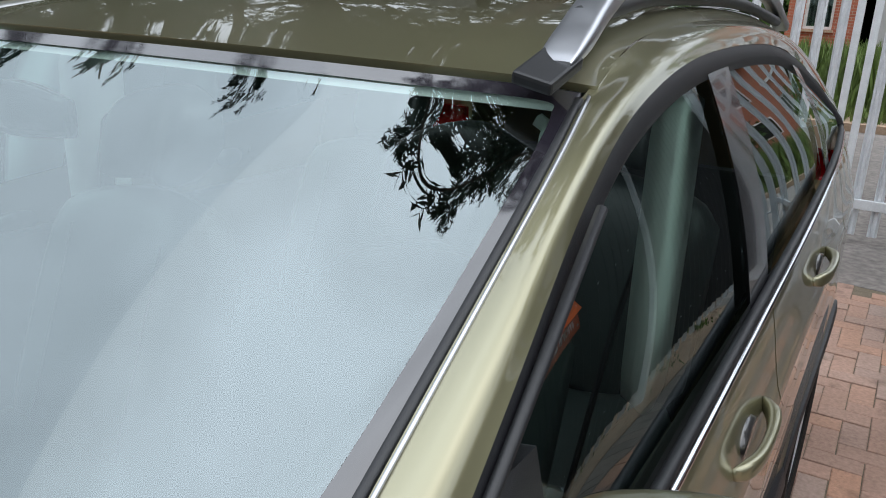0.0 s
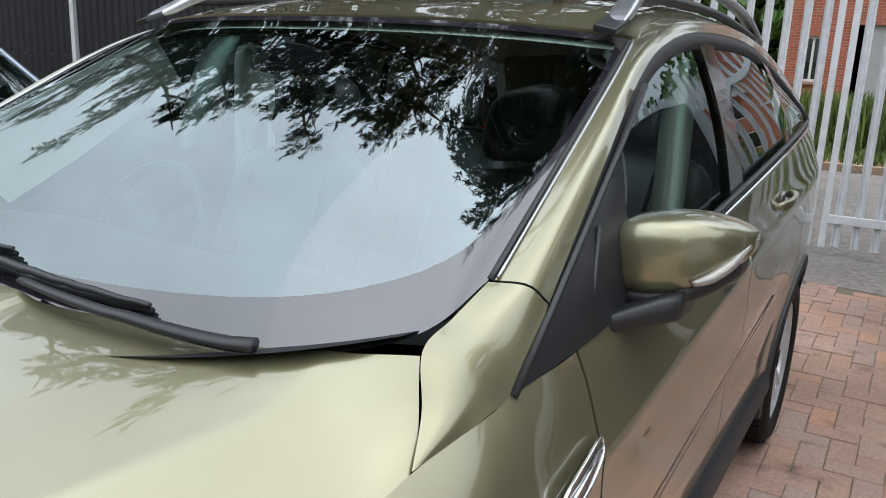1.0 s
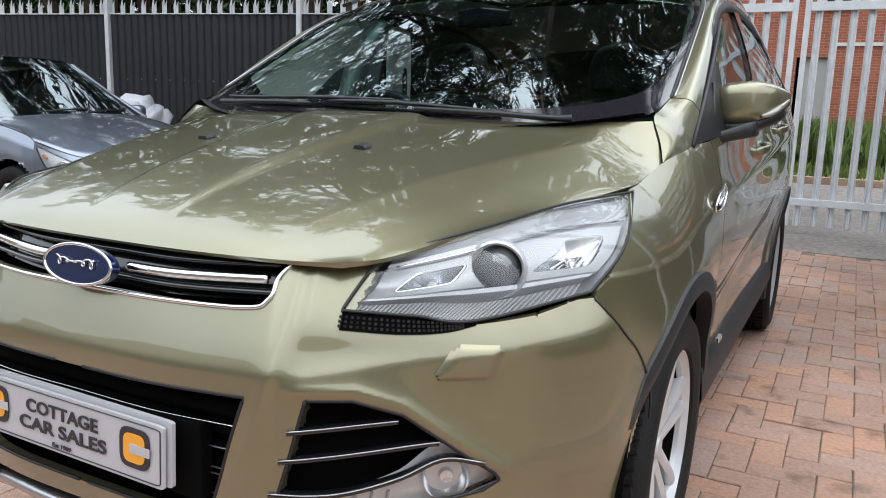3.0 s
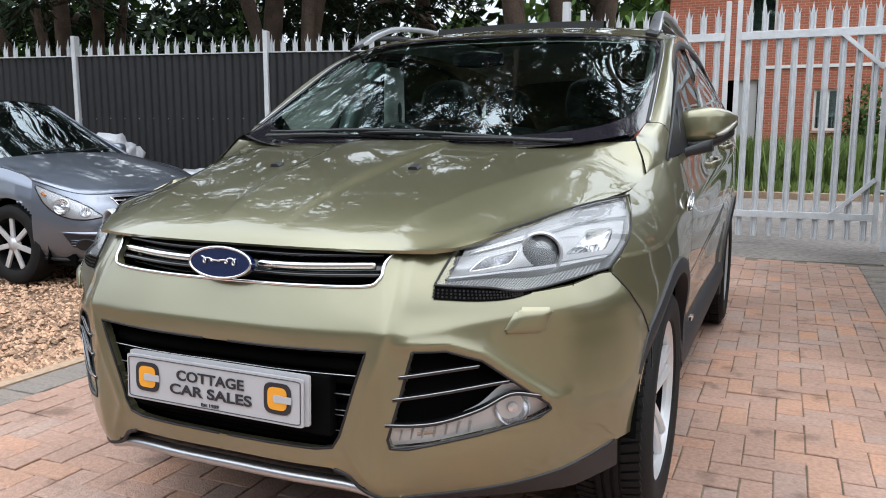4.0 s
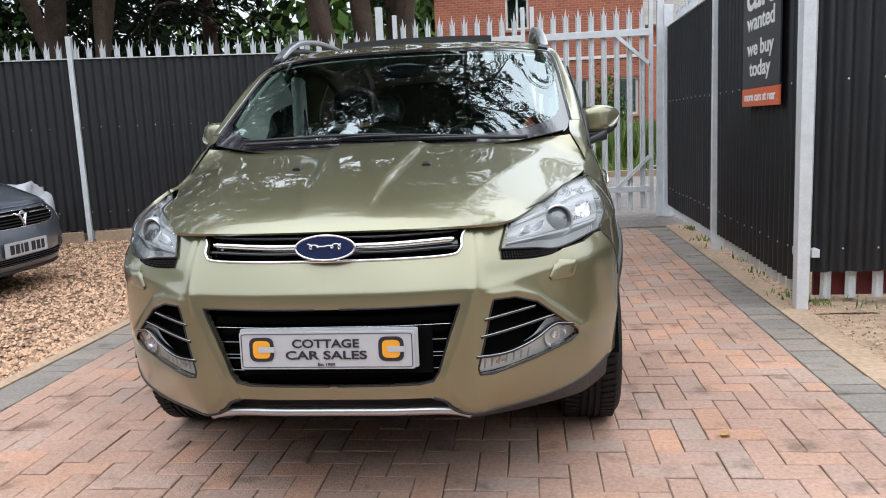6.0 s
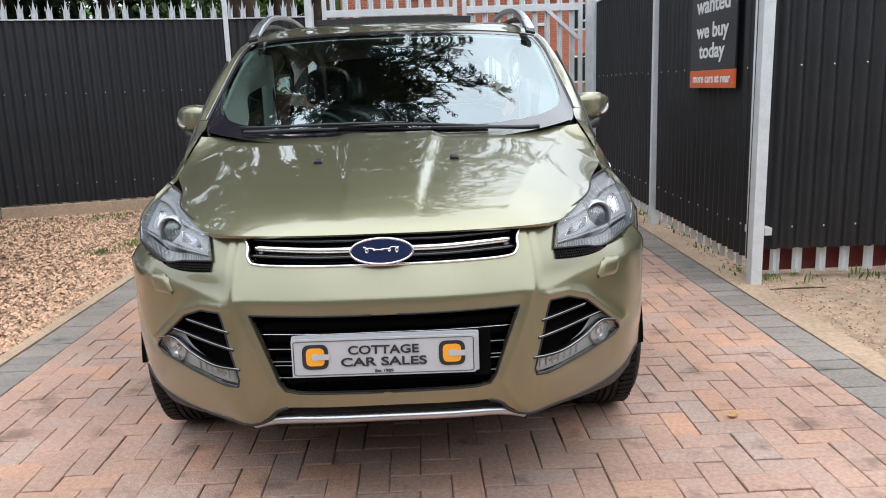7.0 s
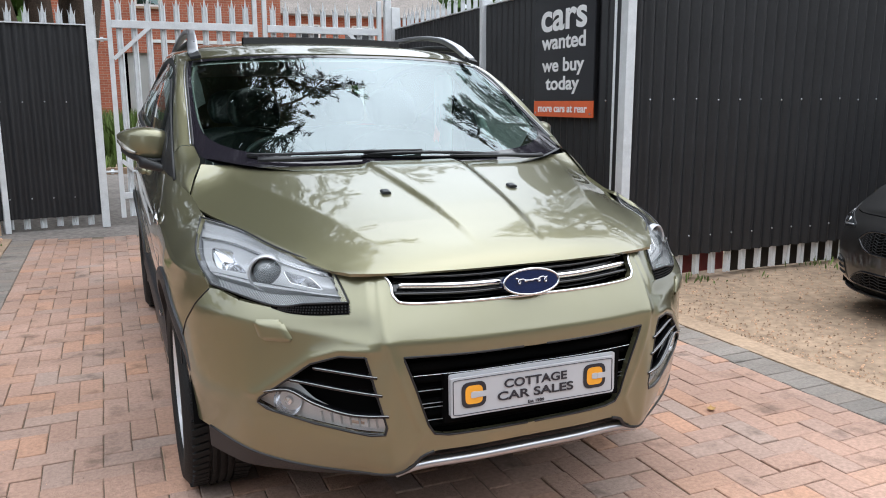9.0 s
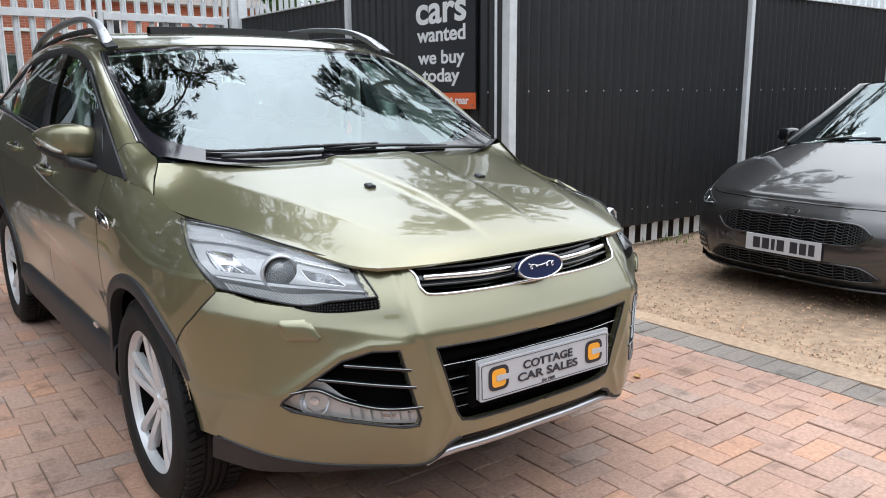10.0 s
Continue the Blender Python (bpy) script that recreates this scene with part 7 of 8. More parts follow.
                part("grille_edge", tube_bm([tuple(p) for p in rim], 0.008, 6), GLOSS_BLACK, g, smooth=True)
                lift = nose_sheet(bot, top, 0.007, n=30, m=nb) * k2
                for i in range(1, nb - 1):
                    part("grille_bar", tube_bm([tuple(p + np.array([0, 0, 0.005 * (-1) ** (j // 2)])) for j, p in enumerate(lift[i])], 0.0028, 5), BLACK_PLASTIC, g)
                for j in range(1, 29, 2):
                    part("grille_rib", tube_bm([tuple(p) for p in lift[:, j]], 0.0024, 5), BLACK_PLASTIC, g)
        e = nose([(0.0, 0.612)], 0.0)[0]
        part("nose_emblem", prism_bm([(0.055 * math.cos(t), 0.022 * math.sin(t)) for t in np.linspace(0, 2 * math.pi, 32, endpoint=False)], 0.012, m=pose(0, e[1] - 0.009, e[2], -25)), CHROME, c, "small oval chrome emblem", sharp=40)
        pz = 0.385
    plate = part("number_plate", box_bm((-0.26, -0.030, pz - 0.0555), (0.26, -0.022, pz + 0.0555), bevel=0.002), PLATE_WHITE, c, "white number plate with dark characters")
    for x0, x1 in ((-0.205, -0.155), (-0.14, -0.09), (-0.075, -0.05), (-0.035, 0.015), (0.055, 0.105), (0.12, 0.165), (0.18, 0.22)):
        part("plate_bar", box_bm((x0, -0.032, pz - 0.036), (x1, -0.0295, pz + 0.036)), PLATE_TEXT, plate)
    for x0, x1 in ((-0.5, 0.02), (-0.02, 0.5)):
        part("wiper", tube_bm([(x0 * W, 1.02 + 0.1 * abs(x0), 1.0), ((x0 + x1) / 2 * W, 1.04, 1.022), (x1 * W, 1.06 + 0.08 * abs(x1), 1.03)], 0.008, 6), BLACK_PLASTIC, c)
    part("cabin", box_bm((-W * 0.8, 1.25, 0.25), (W * 0.8, L - 0.6, 0.93)), DASH, c)
    for x in (-0.34, 0.34):
        st = part("seat", loft_bm(spline(np.array([(x - 0.22, 2.0, 2.12, 0.8, 1.10), (x, 1.95, 2.15, 0.8, 1.30), (x + 0.22, 2.0, 2.12, 0.8, 1.10)]), 9), 16), LEATHER, c, smooth=True)
    part("under_tray", box_bm((-W * 0.88, 0.25, 0.17), (W * 0.88, L - 0.3, 0.26)), DARK, c)
    part("engine_bay", box_bm((-W * 0.65, 0.28, 0.25), (W * 0.65, 1.2, 0.68)), DARK, c)
    return c


hatchback("parked_hatchback", "silver blue small hatchback parked on gravel", (-3.37, 3.53, 0.0), 90, SILVER_PAINT, 0.865, 4.0, 1.48, (0.82, 3.33), "small")
hatchback("parked_hatchback", "dark grey metallic hatchback with black grille", (3.14, 1.02, -0.02), -92, GREY_PAINT, 0.91, 4.36, 1.47, (0.90, 3.55), "sport")

# ---- sign on the driveway fence ----
sign = thing("sign_board", "black board with white lettering and orange strip", "sign", at=(2.155, 3.38, 0), turn=-90)
part("board", box_bm((-0.42, -0.006, 1.345), (0.42, 0.006, 2.42), bevel=0.002), SIGN_BLACK, sign)
part("orange_strip", box_bm((-0.42, -0.007, 1.222), (0.42, 0.006, 1.343), bevel=0.002), SIGN_ORANGE, sign, "orange strip with white lettering")
for body, wide, high, z in (("cars", 0.64, 0.155, 1.945), ("wanted", 0.62, 0.115, 1.79), ("we buy", 0.60, 0.135, 1.60), ("today", 0.48, 0.135, 1.462), ("more cars at rear", 0.70, 0.052, 1.283)):
    letters(fitted_text(body, wide, high, 0.001), pose(0, -0.0085, z), SIGN_WHITE, sign)
for x0, x1 in ((-0.30, 0.02), (0.06, 0.30)):
    part("lettering_bar", box_bm((x0, -0.009, 2.12), (x1, -0.006, 2.20)), SIGN_WHITE, sign)
for x in (-0.39, 0.39):
    for z in (1.25, 2.38):
        part("fixing", tube_bm([(x, -0.012, z), (x, 0.0, z)], 0.008, 8), SATIN, sign)

# ---- crumpled plastic covers by the side fence ----
for (x, y, sx, sy, h, seed) in ((-6.1, 5.5, 0.25, 0.20, 1.08, 1.0), (-5.05, 5.85, 0.27, 0.20, 0.74, 5.0)):
    bm = bmesh.new()
    bmesh.ops.create_icosphere(bm, subdivisions=4, radius=1.0)
    for v in bm.verts:
        p = v.co.copy()
        ridge = 1 - abs(noise.noise(p * 2.1 + Vector((0, seed, 0)))) * 2.4
        f = 1 + 0.32 * noise.noise(p * 1.4 + Vector((seed, 0, 0))) + 0.26 * ridge + 0.10 * (1 - abs(noise.noise(p * 5.3 + Vector((seed, seed, 0)))) * 2)
        v.co = Vector((math.copysign(abs(p.x) ** 0.6, p.x) * sx * f, math.copysign(abs(p.y) ** 0.6, p.y) * sy * f, max(0, (0.5 + 0.5 * math.copysign(abs(p.z) ** 0.45, p.z)) * h * (0.66 + 0.30 * f))))
    ob = part("plastic_cover", bm, TARP, sharp=22)
    ob.matrix_basis = pose(x, y, -0.01, 0, 0, 12)
    tagged(ob, "crumpled white plastic sheet over stored goods", "tarpaulin", "stored goods")


# ---- brick house beyond the gates ----
HOUSE_Y = 24.0
house = thing("brick_house", "two storey red brick house with white windows", "house", at=(0, HOUSE_Y, 0.06))
HX0, HX1, EAVE, APEX = -2.3, 4.35, 5.5, 8.3
HOLES = [(-0.55, 0.35, 0.0, 2.75), (1.85, 2.62, 1.25, 2.45), (3.55, 4.2, 1.25, 2.45), (0.0, 0.75, 4.1, 5.15), (-1.9, -1.2, 1.25, 2.45)]
bm = bmesh.new()
xs = sorted({HX0, HX1, *[h[0] for h in HOLES], *[h[1] for h in HOLES]})
zs = sorted({0.0, EAVE, *[h[2] for h in HOLES], *[h[3] for h in HOLES]})
for x0, x1 in zip(xs, xs[1:]):
    for z0, z1 in zip(zs, zs[1:]):
        if not any(h[0] <= x0 and x1 <= h[1] and h[2] <= z0 and z1 <= h[3] for h in HOLES):
            box(bm, (x0, 0, z0), (x1, 0.25, z1))
bmesh.ops.remove_doubles(bm, verts=bm.verts, dist=1e-4)
prism_bm([(HX0, EAVE), (HX1, EAVE), ((HX0 + HX1) / 2, APEX)], 0.25, bm)
part("gable_wall", bm, WALL_BRICK, house, "red brick gable wall")
for x in (HX0, HX1 - 0.25):
    part("side_wall", box_bm((x, 0.25, 0), (x + 0.25, 9, EAVE)), WALL_BRICK, house)
for s in (1, -1):
    xe = HX1 + 0.3 if s > 0 else HX0 - 0.3
    mx = (HX0 + HX1) / 2
    P = np.array([[(mx, -0.3, APEX + 0.12), (xe, -0.3, EAVE - 0.12)], [(mx, 9.2, APEX + 0.12), (xe, 9.2, EAVE - 0.12)]])
    part("roof_slope", grid_bm(P, out=(mx, 4, 0), lip=0.1), mat("brown roof tiles", (0.13, 0.075, 0.055), 0.85, 0, 3, 0.3, 0.6, 20), house)
part("string_course", box_bm((0.36, -0.05, 3.05), (HX1, 0.0, 3.14)), WINDOW_WHITE, house, "white painted string course")
part("rendered_panel", box_bm((-0.30, 0.10, 0.0), (0.30, 0.20, 2.75)), mat("pale grey render", (0.45, 0.45, 0.44), 0.9, 0, 2, 0.12), house, "pale grey rendered entrance panel")
for hx0, hx1, hz0, hz1 in HOLES[1:]:
    w = part("window", box_bm((hx0, 0.16, hz0), (hx1, 0.17, hz1)), GLASS, house, "white framed window with pale curtain")
    f = 0.07
    for lo, hi in (((hx0, 0.08, hz0), (hx0 + f, 0.2, hz1)), ((hx1 - f, 0.08, hz0), (hx1, 0.2, hz1)), ((hx0 + f, 0.08, hz0), (hx1 - f, 0.2, hz0 + f)), ((hx0 + f, 0.08, hz1 - f), (hx1 - f, 0.2, hz1)), (((hx0 + hx1) / 2 - 0.03, 0.09, hz0 + f), ((hx0 + hx1) / 2 + 0.03, 0.19, hz1 - f))):
        part("window_frame", box_bm(lo, hi), WINDOW_WHITE, w)
    part("window_sill", box_bm((hx0 - 0.05, -0.08, hz0 - 0.07), (hx1 + 0.05, 0.1, hz0 - 0.005)), CONCRETE, w)
    part("curtain", box_bm((hx0, 0.5, hz0), (hx1, 0.52, hz1)), mat("pale curtain", (0.55, 0.55, 0.52), 0.9, 0, 8, 0.3), w)
part("inner_wall", box_bm((HX0 + 0.3, 1.5, 0), (HX1 - 0.3, 1.6, EAVE)), DARK, house)
# a lower neighbour further off
nb = thing("brick_house", "distant red brick house behind the fence", "house", at=(9.5, 34, 0.06))
part("wall", box_bm((-3.6, 0, 0), (5, 0.3, 5.2)), WALL_BRICK, nb)
part("roof_slope", grid_bm(np.array([[(-4, -0.4, 5.1), (5.4, -0.4, 5.1)], [(-3, 4, 8.0), (4.4, 4, 8.0)]]), out=(0, 4, 0), lip=0.1), TARMAC, nb)
for x in (-2.4, 0.2, 2.8):
    for z in (1.2, 3.5):
        part("window", box_bm((x, -0.03, z), (x + 1.1, 0.02, z + 1.2), bevel=0.01), WINDOW_WHITE, nb)
        part("pane", box_bm((x + 0.08, -0.04, z + 0.08), (x + 1.02, -0.031, z + 1.12)), GLOSS_BLACK, nb)


# unseen plain wall added opposite the car, blocking low sky from its front
front_dimming_wall = part("dimming_wall_front", box_bm((-22, -13.4, -0.02), (24, -13.0, 8.0)), RENDERED)
tagged(front_dimming_wall, "unseen plain grey wall added to dim the car's front", "wall", kind="structure")


# ---- trees, bushes, weeds ----
rng = np.random.default_rng(7)


def blades_mesh(name, centers, axes, sides, material, parent=None):
    """Many small pointed leaves: centre, half-length axis and half-width side of each."""
    n = len(centers)
    V = np.empty((n, 4, 3))
    V[:, 0], V[:, 1], V[:, 2], V[:, 3] = centers - axes, centers + sides, centers + axes, centers - sides
    me = bpy.data.meshes.new(name)
    me.from_pydata(V.reshape(-1, 3).tolist(), [], np.arange(4 * n).reshape(n, 4).tolist())
    me.materials.append(material)
    ob = new(name, me)
    ob.parent = parent
    return ob


def conifer(at, height, first, reach, n_limbs, label, lean=(0, 0), stems=2, seed=1, per=34, azimuths=None, taper=(1.05, 0.75)):
    """A tall conifer: tapered stems, limbs that sag at the ends, and sprays of small flat leaves."""
    r = np.random.default_rng(seed)
    t = thing("conifer_tree", label, "tree", "tall conifers", at=(*at, 0))
    paths = []
    for k in range(stems):
        a = r.uniform(0, 6.28)
        off = np.array([math.cos(a), math.sin(a)]) * (0.0 if k == 0 else r.uniform(0.22, 0.65))
        top = height * (1 if k == 0 else r.uniform(0.55, 0.8))
        out = np.array([math.cos(a), math.sin(a)]) * (0.2 if k == 0 else r.uniform(1.2, 2.4))
        pts = [np.array([off[0] + out[0] * f + lean[0] * f * f, off[1] + out[1] * f + lean[1] * f * f, top * f - 0.1]) + np.array([0.24 * math.sin(f * 8 + k * 2 + seed), 0.24 * math.cos(f * 7 + k + seed), 0]) * min(1, f * 4) for f in np.linspace(0, 1, 14)]
        rad = [0.15 * (1 if k == 0 else r.uniform(0.5, 0.85)) * (1 - f) ** 0.8 + 0.02 + (0.08 * max(0, 1 - 8 * f)) for f in np.linspace(0, 1, 14)]
        part("trunk", tube_bm(pts, rad, 9), BARK, t, smooth=True)
        paths.append((pts, top))
    limb_bm = bmesh.new()
    C, A, S = [], [], []
    for q in range(n_limbs):
        pts, top = paths[0] if q % 3 else paths[r.integers(len(paths))]
        f = first / top + (0.97 - first / top) * r.random() ** 0.9
        base = np.array([np.interp(f, np.linspace(0, 1, 14), [p[d] for p in pts]) for d in range(3)])
        az = r.uniform(0, 6.28) if azimuths is None else r.normal(azimuths[q % len(azimuths)], 0.5)
        ln = reach * (taper[0] - taper[1] * f) * r.uniform(0.65, 1.15)
        d = np.array([math.cos(az), math.sin(az), 0])
        side = np.array([-d[1], d[0], 0])
        line = [base + d * ln * s + np.array([0, 0, 1]) * ln * (0.38 * s - 0.55 * s ** 2.2) + side * 0.10 * ln * math.sin(3 * s + q) for s in np.linspace(0, 1, 7)]
        tube_bm(line, [0.055 * (1 - s) + 0.008 for s in np.linspace(0, 1, 7)], 5, bm=limb_bm)
        for w in range(int(9 + ln * 4)):
            s = r.uniform(0.18, 1.0)
            root = np.array([np.interp(s, np.linspace(0, 1, 7), [p[k] for p in line]) for k in range(3)])
            sg = r.choice([-1, 1])
            tw = d * r.uniform(0.25, 0.9) + side * sg * r.uniform(0.3, 1.0) + np.array([0, 0, r.uniform(-0.35, 0.25)])
            tw /= np.linalg.norm(tw)
            tl = r.uniform(0.45, 1.0) * (1.15 - 0.5 * s) * (0.6 + 0.12 * ln)
            u = r.random(per) ** 0.8
            droop = np.array([0, 0, -0.45 * tl])
            cs = root + tw * (u * tl)[:, None] + droop * (u ** 2)[:, None] + r.normal(0, 0.035, (per, 3))
            lat = np.cross(tw, [0, 0, 1.0])
            lat /= np.linalg.norm(lat) + 1e-6
            sgn = r.choice([-1, 1], per)
            ax = tw * 0.75 + lat * (sgn * r.uniform(0.2, 0.9, per))[:, None] + np.array([0, 0, -0.45]) + r.normal(0, 0.22, (per, 3))
            ax /= np.linalg.norm(ax, axis=1, keepdims=True)
            sd = np.cross(ax, r.normal(0, 1, (per, 3)))
            sd /= np.linalg.norm(sd, axis=1, keepdims=True) + 1e-6
            half = r.uniform(0.052, 0.135, (per, 1))
            C.append(cs + ax * half * 0.6)
            A.append(ax * half)
            S.append(sd * half * 0.205)
    part("branchwork", limb_bm, BARK, t, smooth=True)["kind"] = "stuff"
    crown = blades_mesh("crown", np.concatenate(C), np.concatenate(A), np.concatenate(S), NEEDLE, t)
    crown["kind"] = "stuff"
    return t


conifer((-11.4, 9.8), 18, 3.4, 5.6, 90, "tall dark conifer with several brown stems", lean=(0.4, -2.4), stems=6, seed=3)
conifer((-6.3, 8.95), 17.2, 3.4, 5.6, 115, "tall dark conifer with drooping branches", lean=(0.0, -0.8), stems=5, seed=5)
conifer((-1.75, 9.5), 18.0, 4.4, 4.5, 200, "tall dark conifer overhanging the fence", lean=(0.2, -1.3), stems=8, seed=8, taper=(0.98, 0.42))
conifer((-5.9, 13.6), 16, 3.2, 4.6, 50, "dark conifer standing behind the others", stems=1, seed=13)
conifer((-15.9, 10.6), 15, 3.0, 4.8, 50, "tall dark conifer with heavy limbs", stems=2, seed=21)
conifer((9.3, 9.6), 14.6, 4.6, 4.6, 90, "tall conifer over the driveway fence", stems=2, seed=34)


def bush(name, at, size, n, material, label, leaf=0.06, seed=1):
    """A loose bush of many leaves with an uneven outline."""
    r = np.random.default_rng(seed)
    p = r.normal(0, 1, (n, 3))
    p /= np.linalg.norm(p, axis=1, keepdims=True)
    bump = np.array([1 + 0.5 * noise.noise(Vector(q * 2.3) + Vector((seed, 0, 0))) for q in p])
    p = p * (bump * r.random(n) ** 0.4)[:, None] * np.array(size)
    p[:, 2] = np.abs(p[:, 2])
    ax = r.normal(0, 1, (n, 3))
    ax /= np.linalg.norm(ax, axis=1, keepdims=True)
    sd = np.cross(ax, r.normal(0, 1, (n, 3)))
    sd /= np.linalg.norm(sd, axis=1, keepdims=True) + 1e-6
    h = r.uniform(0.6, 1.3, (n, 1)) * leaf
    ob = blades_mesh(name, p, ax * h, sd * h * 0.55, material)
    ob.matrix_basis = pose(*at)
    return tagged(ob, label, "bush", kind="stuff")


bush("bush", (-11.5, 14.5, 0), (8.0, 1.6, 5.2), 14000, NEEDLE, "dark mass of conifer foliage behind the fence", 0.16, 2)
bush("bush", (-16, 12.0, 0), (6.0, 1.6, 5.0), 10000, LEAF, "bright green leafy bushes behind the fence", 0.13, 4)
bush("bush", (-4.6, 14.0, 0), (1.5, 1.0, 3.2), 4500, LEAF, "bright green leafy bush behind trunks", 0.10, 6)
bush("bush", (-9.6, 12.6, 0), (1.6, 1.0, 3.3), 4500, LEAF, "bright green leafy bush behind trunks", 0.10, 9)
bush("bush", (3.05, 22.6, 0.06), (0.75, 0.6, 2.3), 3500, LEAF, "green shrub against the brick house", 0.07, 11)
bush("bush", (6.5, 21.5, 0.06), (1.6, 1.0, 2.6), 4000, LEAF, "green shrub beside the brick house", 0.08, 14)
bush("bush", (0.5, 40, 0), (22, 4, 11), 16000, LEAF, "distant green tree line", 0.5, 17)


def blades(name, n, xr, yr, hr, z, material, label, width=0.012, seed=1, clumps=0):
    """Upright grass and weed stalks over a stretch of ground."""
    r = np.random.default_rng(seed)
    if clumps:
        cx, cy = r.uniform(*xr, clumps), r.uniform(*yr, clumps)
        i = r.integers(clumps, size=n)
        x, y = cx[i] + r.normal(0, 0.06, n), cy[i] + r.normal(0, 0.05, n)
    else:
        x, y = r.uniform(*xr, n), r.uniform(*yr, n)
    h = r.uniform(*hr, n) / 2
    ax = np.stack([r.normal(0, 0.25, n), r.normal(0, 0.25, n), np.ones(n)], 1) * h[:, None]
    an = r.uniform(0, 3.14, n)
    sd = np.stack([np.cos(an), np.sin(an), 0 * an], 1) * (width * r.uniform(0.6, 1.5, n))[:, None]
    ob = blades_mesh(name, np.stack([x, y, z + h * 0.9], 1), ax, sd, material)
    return tagged(ob, label, "weeds", kind="stuff")


blades("weeds", 15000, (-3.4, 11), (16.2, 22.5), (0.5, 1.25), 0.05, GRASS, "tall green weeds and grass on the verge", 0.035, 3)
blades("grass_verge", 9000, (-3.4, 14), (14.8, 17), (0.08, 0.3), 0.05, GRASS, "short grass along the road edge", 0.02, 4)
blades("weeds", 300, (2.22, 2.34), (2.7, 6.6), (0.02, 0.06), 0.0, GRASS, "small weeds along the fence foot", 0.006, 5, 16)
blades("weeds", 150, (2.3, 8.0), (2.55, 2.80), (0.02, 0.09), 0.0, GRASS, "small weeds and litter under the fence", 0.007, 6, 38)
blades("weeds", 500, (-8.0, -2.2), (5.6, 7.2), (0.02, 0.06), 0.0, GRASS, "scattered small weeds in gravel", 0.006, 7, 40)
blades("weeds", 1500, (-2.62, -2.14), (4.3, 6.7), (0.012, 0.040), 0.0, GRASS, "patches of short grass beside the kerb edging", 0.006, 12, 14)
blades("weeds", 500, (3.0, 6.0), (-0.5, 1.5), (0.02, 0.07), 0.0, GRASS, "a few small weeds in the yard", 0.005, 8, 7)
strip("verge_kerb", [(-3.4, 14.45), (60, 14.45), (60, 14.6), (-3.4, 14.6)], 0.10, CONCRETE, "low concrete kerb of the verge", "kerb")

# boards and rubble under the fences
for x0, y0, w, turn in ((-3.35, 6.92, 2.5, 15.5), (-5.9, 6.26, 2.5, 12), (-8.5, 5.72, 2.6, 12)):
    gb = part("gravel_board", box_bm((-w / 2, -0.03, -0.02), (w / 2, 0.03, 0.13), bevel=0.006), CONCRETE)
    gb.matrix_basis = pose(x0, y0, 0, 0, 0, turn)
    tagged(gb, "weathered concrete gravel board under the fence", "board", "gravel boards")
red_board = part("board", box_bm((2.35, 2.86, 0.03), (3.35, 2.885, 0.24)), mat("dark red board", (0.16, 0.02, 0.02), 0.6, 0, 4, 0.3))
tagged(red_board, "dark red painted board behind the palings", "board")
# added boards whose dark colour stands in for shade behind the palings
PALING_SHADE = mat("dark shade tone behind palings", (0.030, 0.024, 0.019), 0.85, 0, 5, 0.4, 0.3, 40)
for x0 in (3.42, 5.85, 8.28):
    tb = part("board", box_bm((x0, 2.88, 0.0), (x0 + 2.38, 2.905, 0.26), bevel=0.003), PALING_SHADE)
    tagged(tb, "dark board added as the shade behind the palings", "board", "boards behind palings")


# ---- loose stones ----
def stones(name, n, place, size, material, label, seed):
    r = np.random.default_rng(seed)
    xy = place(r, n)
    base = np.array([(1, 0, 0), (0, 1, 0), (-1, 0, 0), (0, -1, 0), (0, 0, 0.7), (0, 0, -0.5)], float)
    V = base[None] * r.uniform(0.55, 1.2, (n, 6, 1)) * (r.uniform(*size, n)[:, None, None])
    a = r.uniform(0, 6.28, n)
    c, s = np.cos(a)[:, None], np.sin(a)[:, None]
    V = np.stack([V[..., 0] * c - V[..., 1] * s * 0.75, V[..., 0] * s + V[..., 1] * c * 0.75, V[..., 2]], -1)
    V += np.concatenate([xy, np.full((n, 1), 0.0)], 1)[:, None]
    F = np.array([(0, 1, 4), (1, 2, 4), (2, 3, 4), (3, 0, 4), (1, 0, 5), (2, 1, 5), (3, 2, 5), (0, 3, 5)])
    me = bpy.data.meshes.new(name)
    me.from_pydata(V.reshape(-1, 3).tolist(), [], (F[None] + 6 * np.arange(n)[:, None, None]).reshape(-1, 3).tolist())
    me.materials.append(material)
    return tagged(new(name, me), label, "gravel", kind="stuff")


def left_yard(r, n):
    u = r.random(n) ** 1.5
    return np.stack([-2.10 - 5.5 * u, r.uniform(0.3, 7.0, n)], 1)


stones("gravel", 42000, left_yard, (0.010, 0.026), GRAVEL, "loose golden brown pea gravel", 2)
stones("gravel", 9000, lambda r, n: np.stack([2.22 + 5.0 * r.random(n) ** 1.4, r.uniform(-1.5, 2.7, n)], 1), (0.004, 0.011), GRAVEL, "scattered grit on packed earth", 3)
stones("debris", 700, lambda r, n: np.stack([r.uniform(2.08, 2.30, n), r.uniform(2.6, 6.6, n)], 1), (0.005, 0.014), GRAVEL, "grit along the fence foot", 4)
stones("grit", 420, lambda r, n: np.stack([r.uniform(-1.75, 1.85, n), r.uniform(-1.4, 6.3, n)], 1), (0.0018, 0.0055), GRAVEL, "scattered pale grit on the pavers", 6)
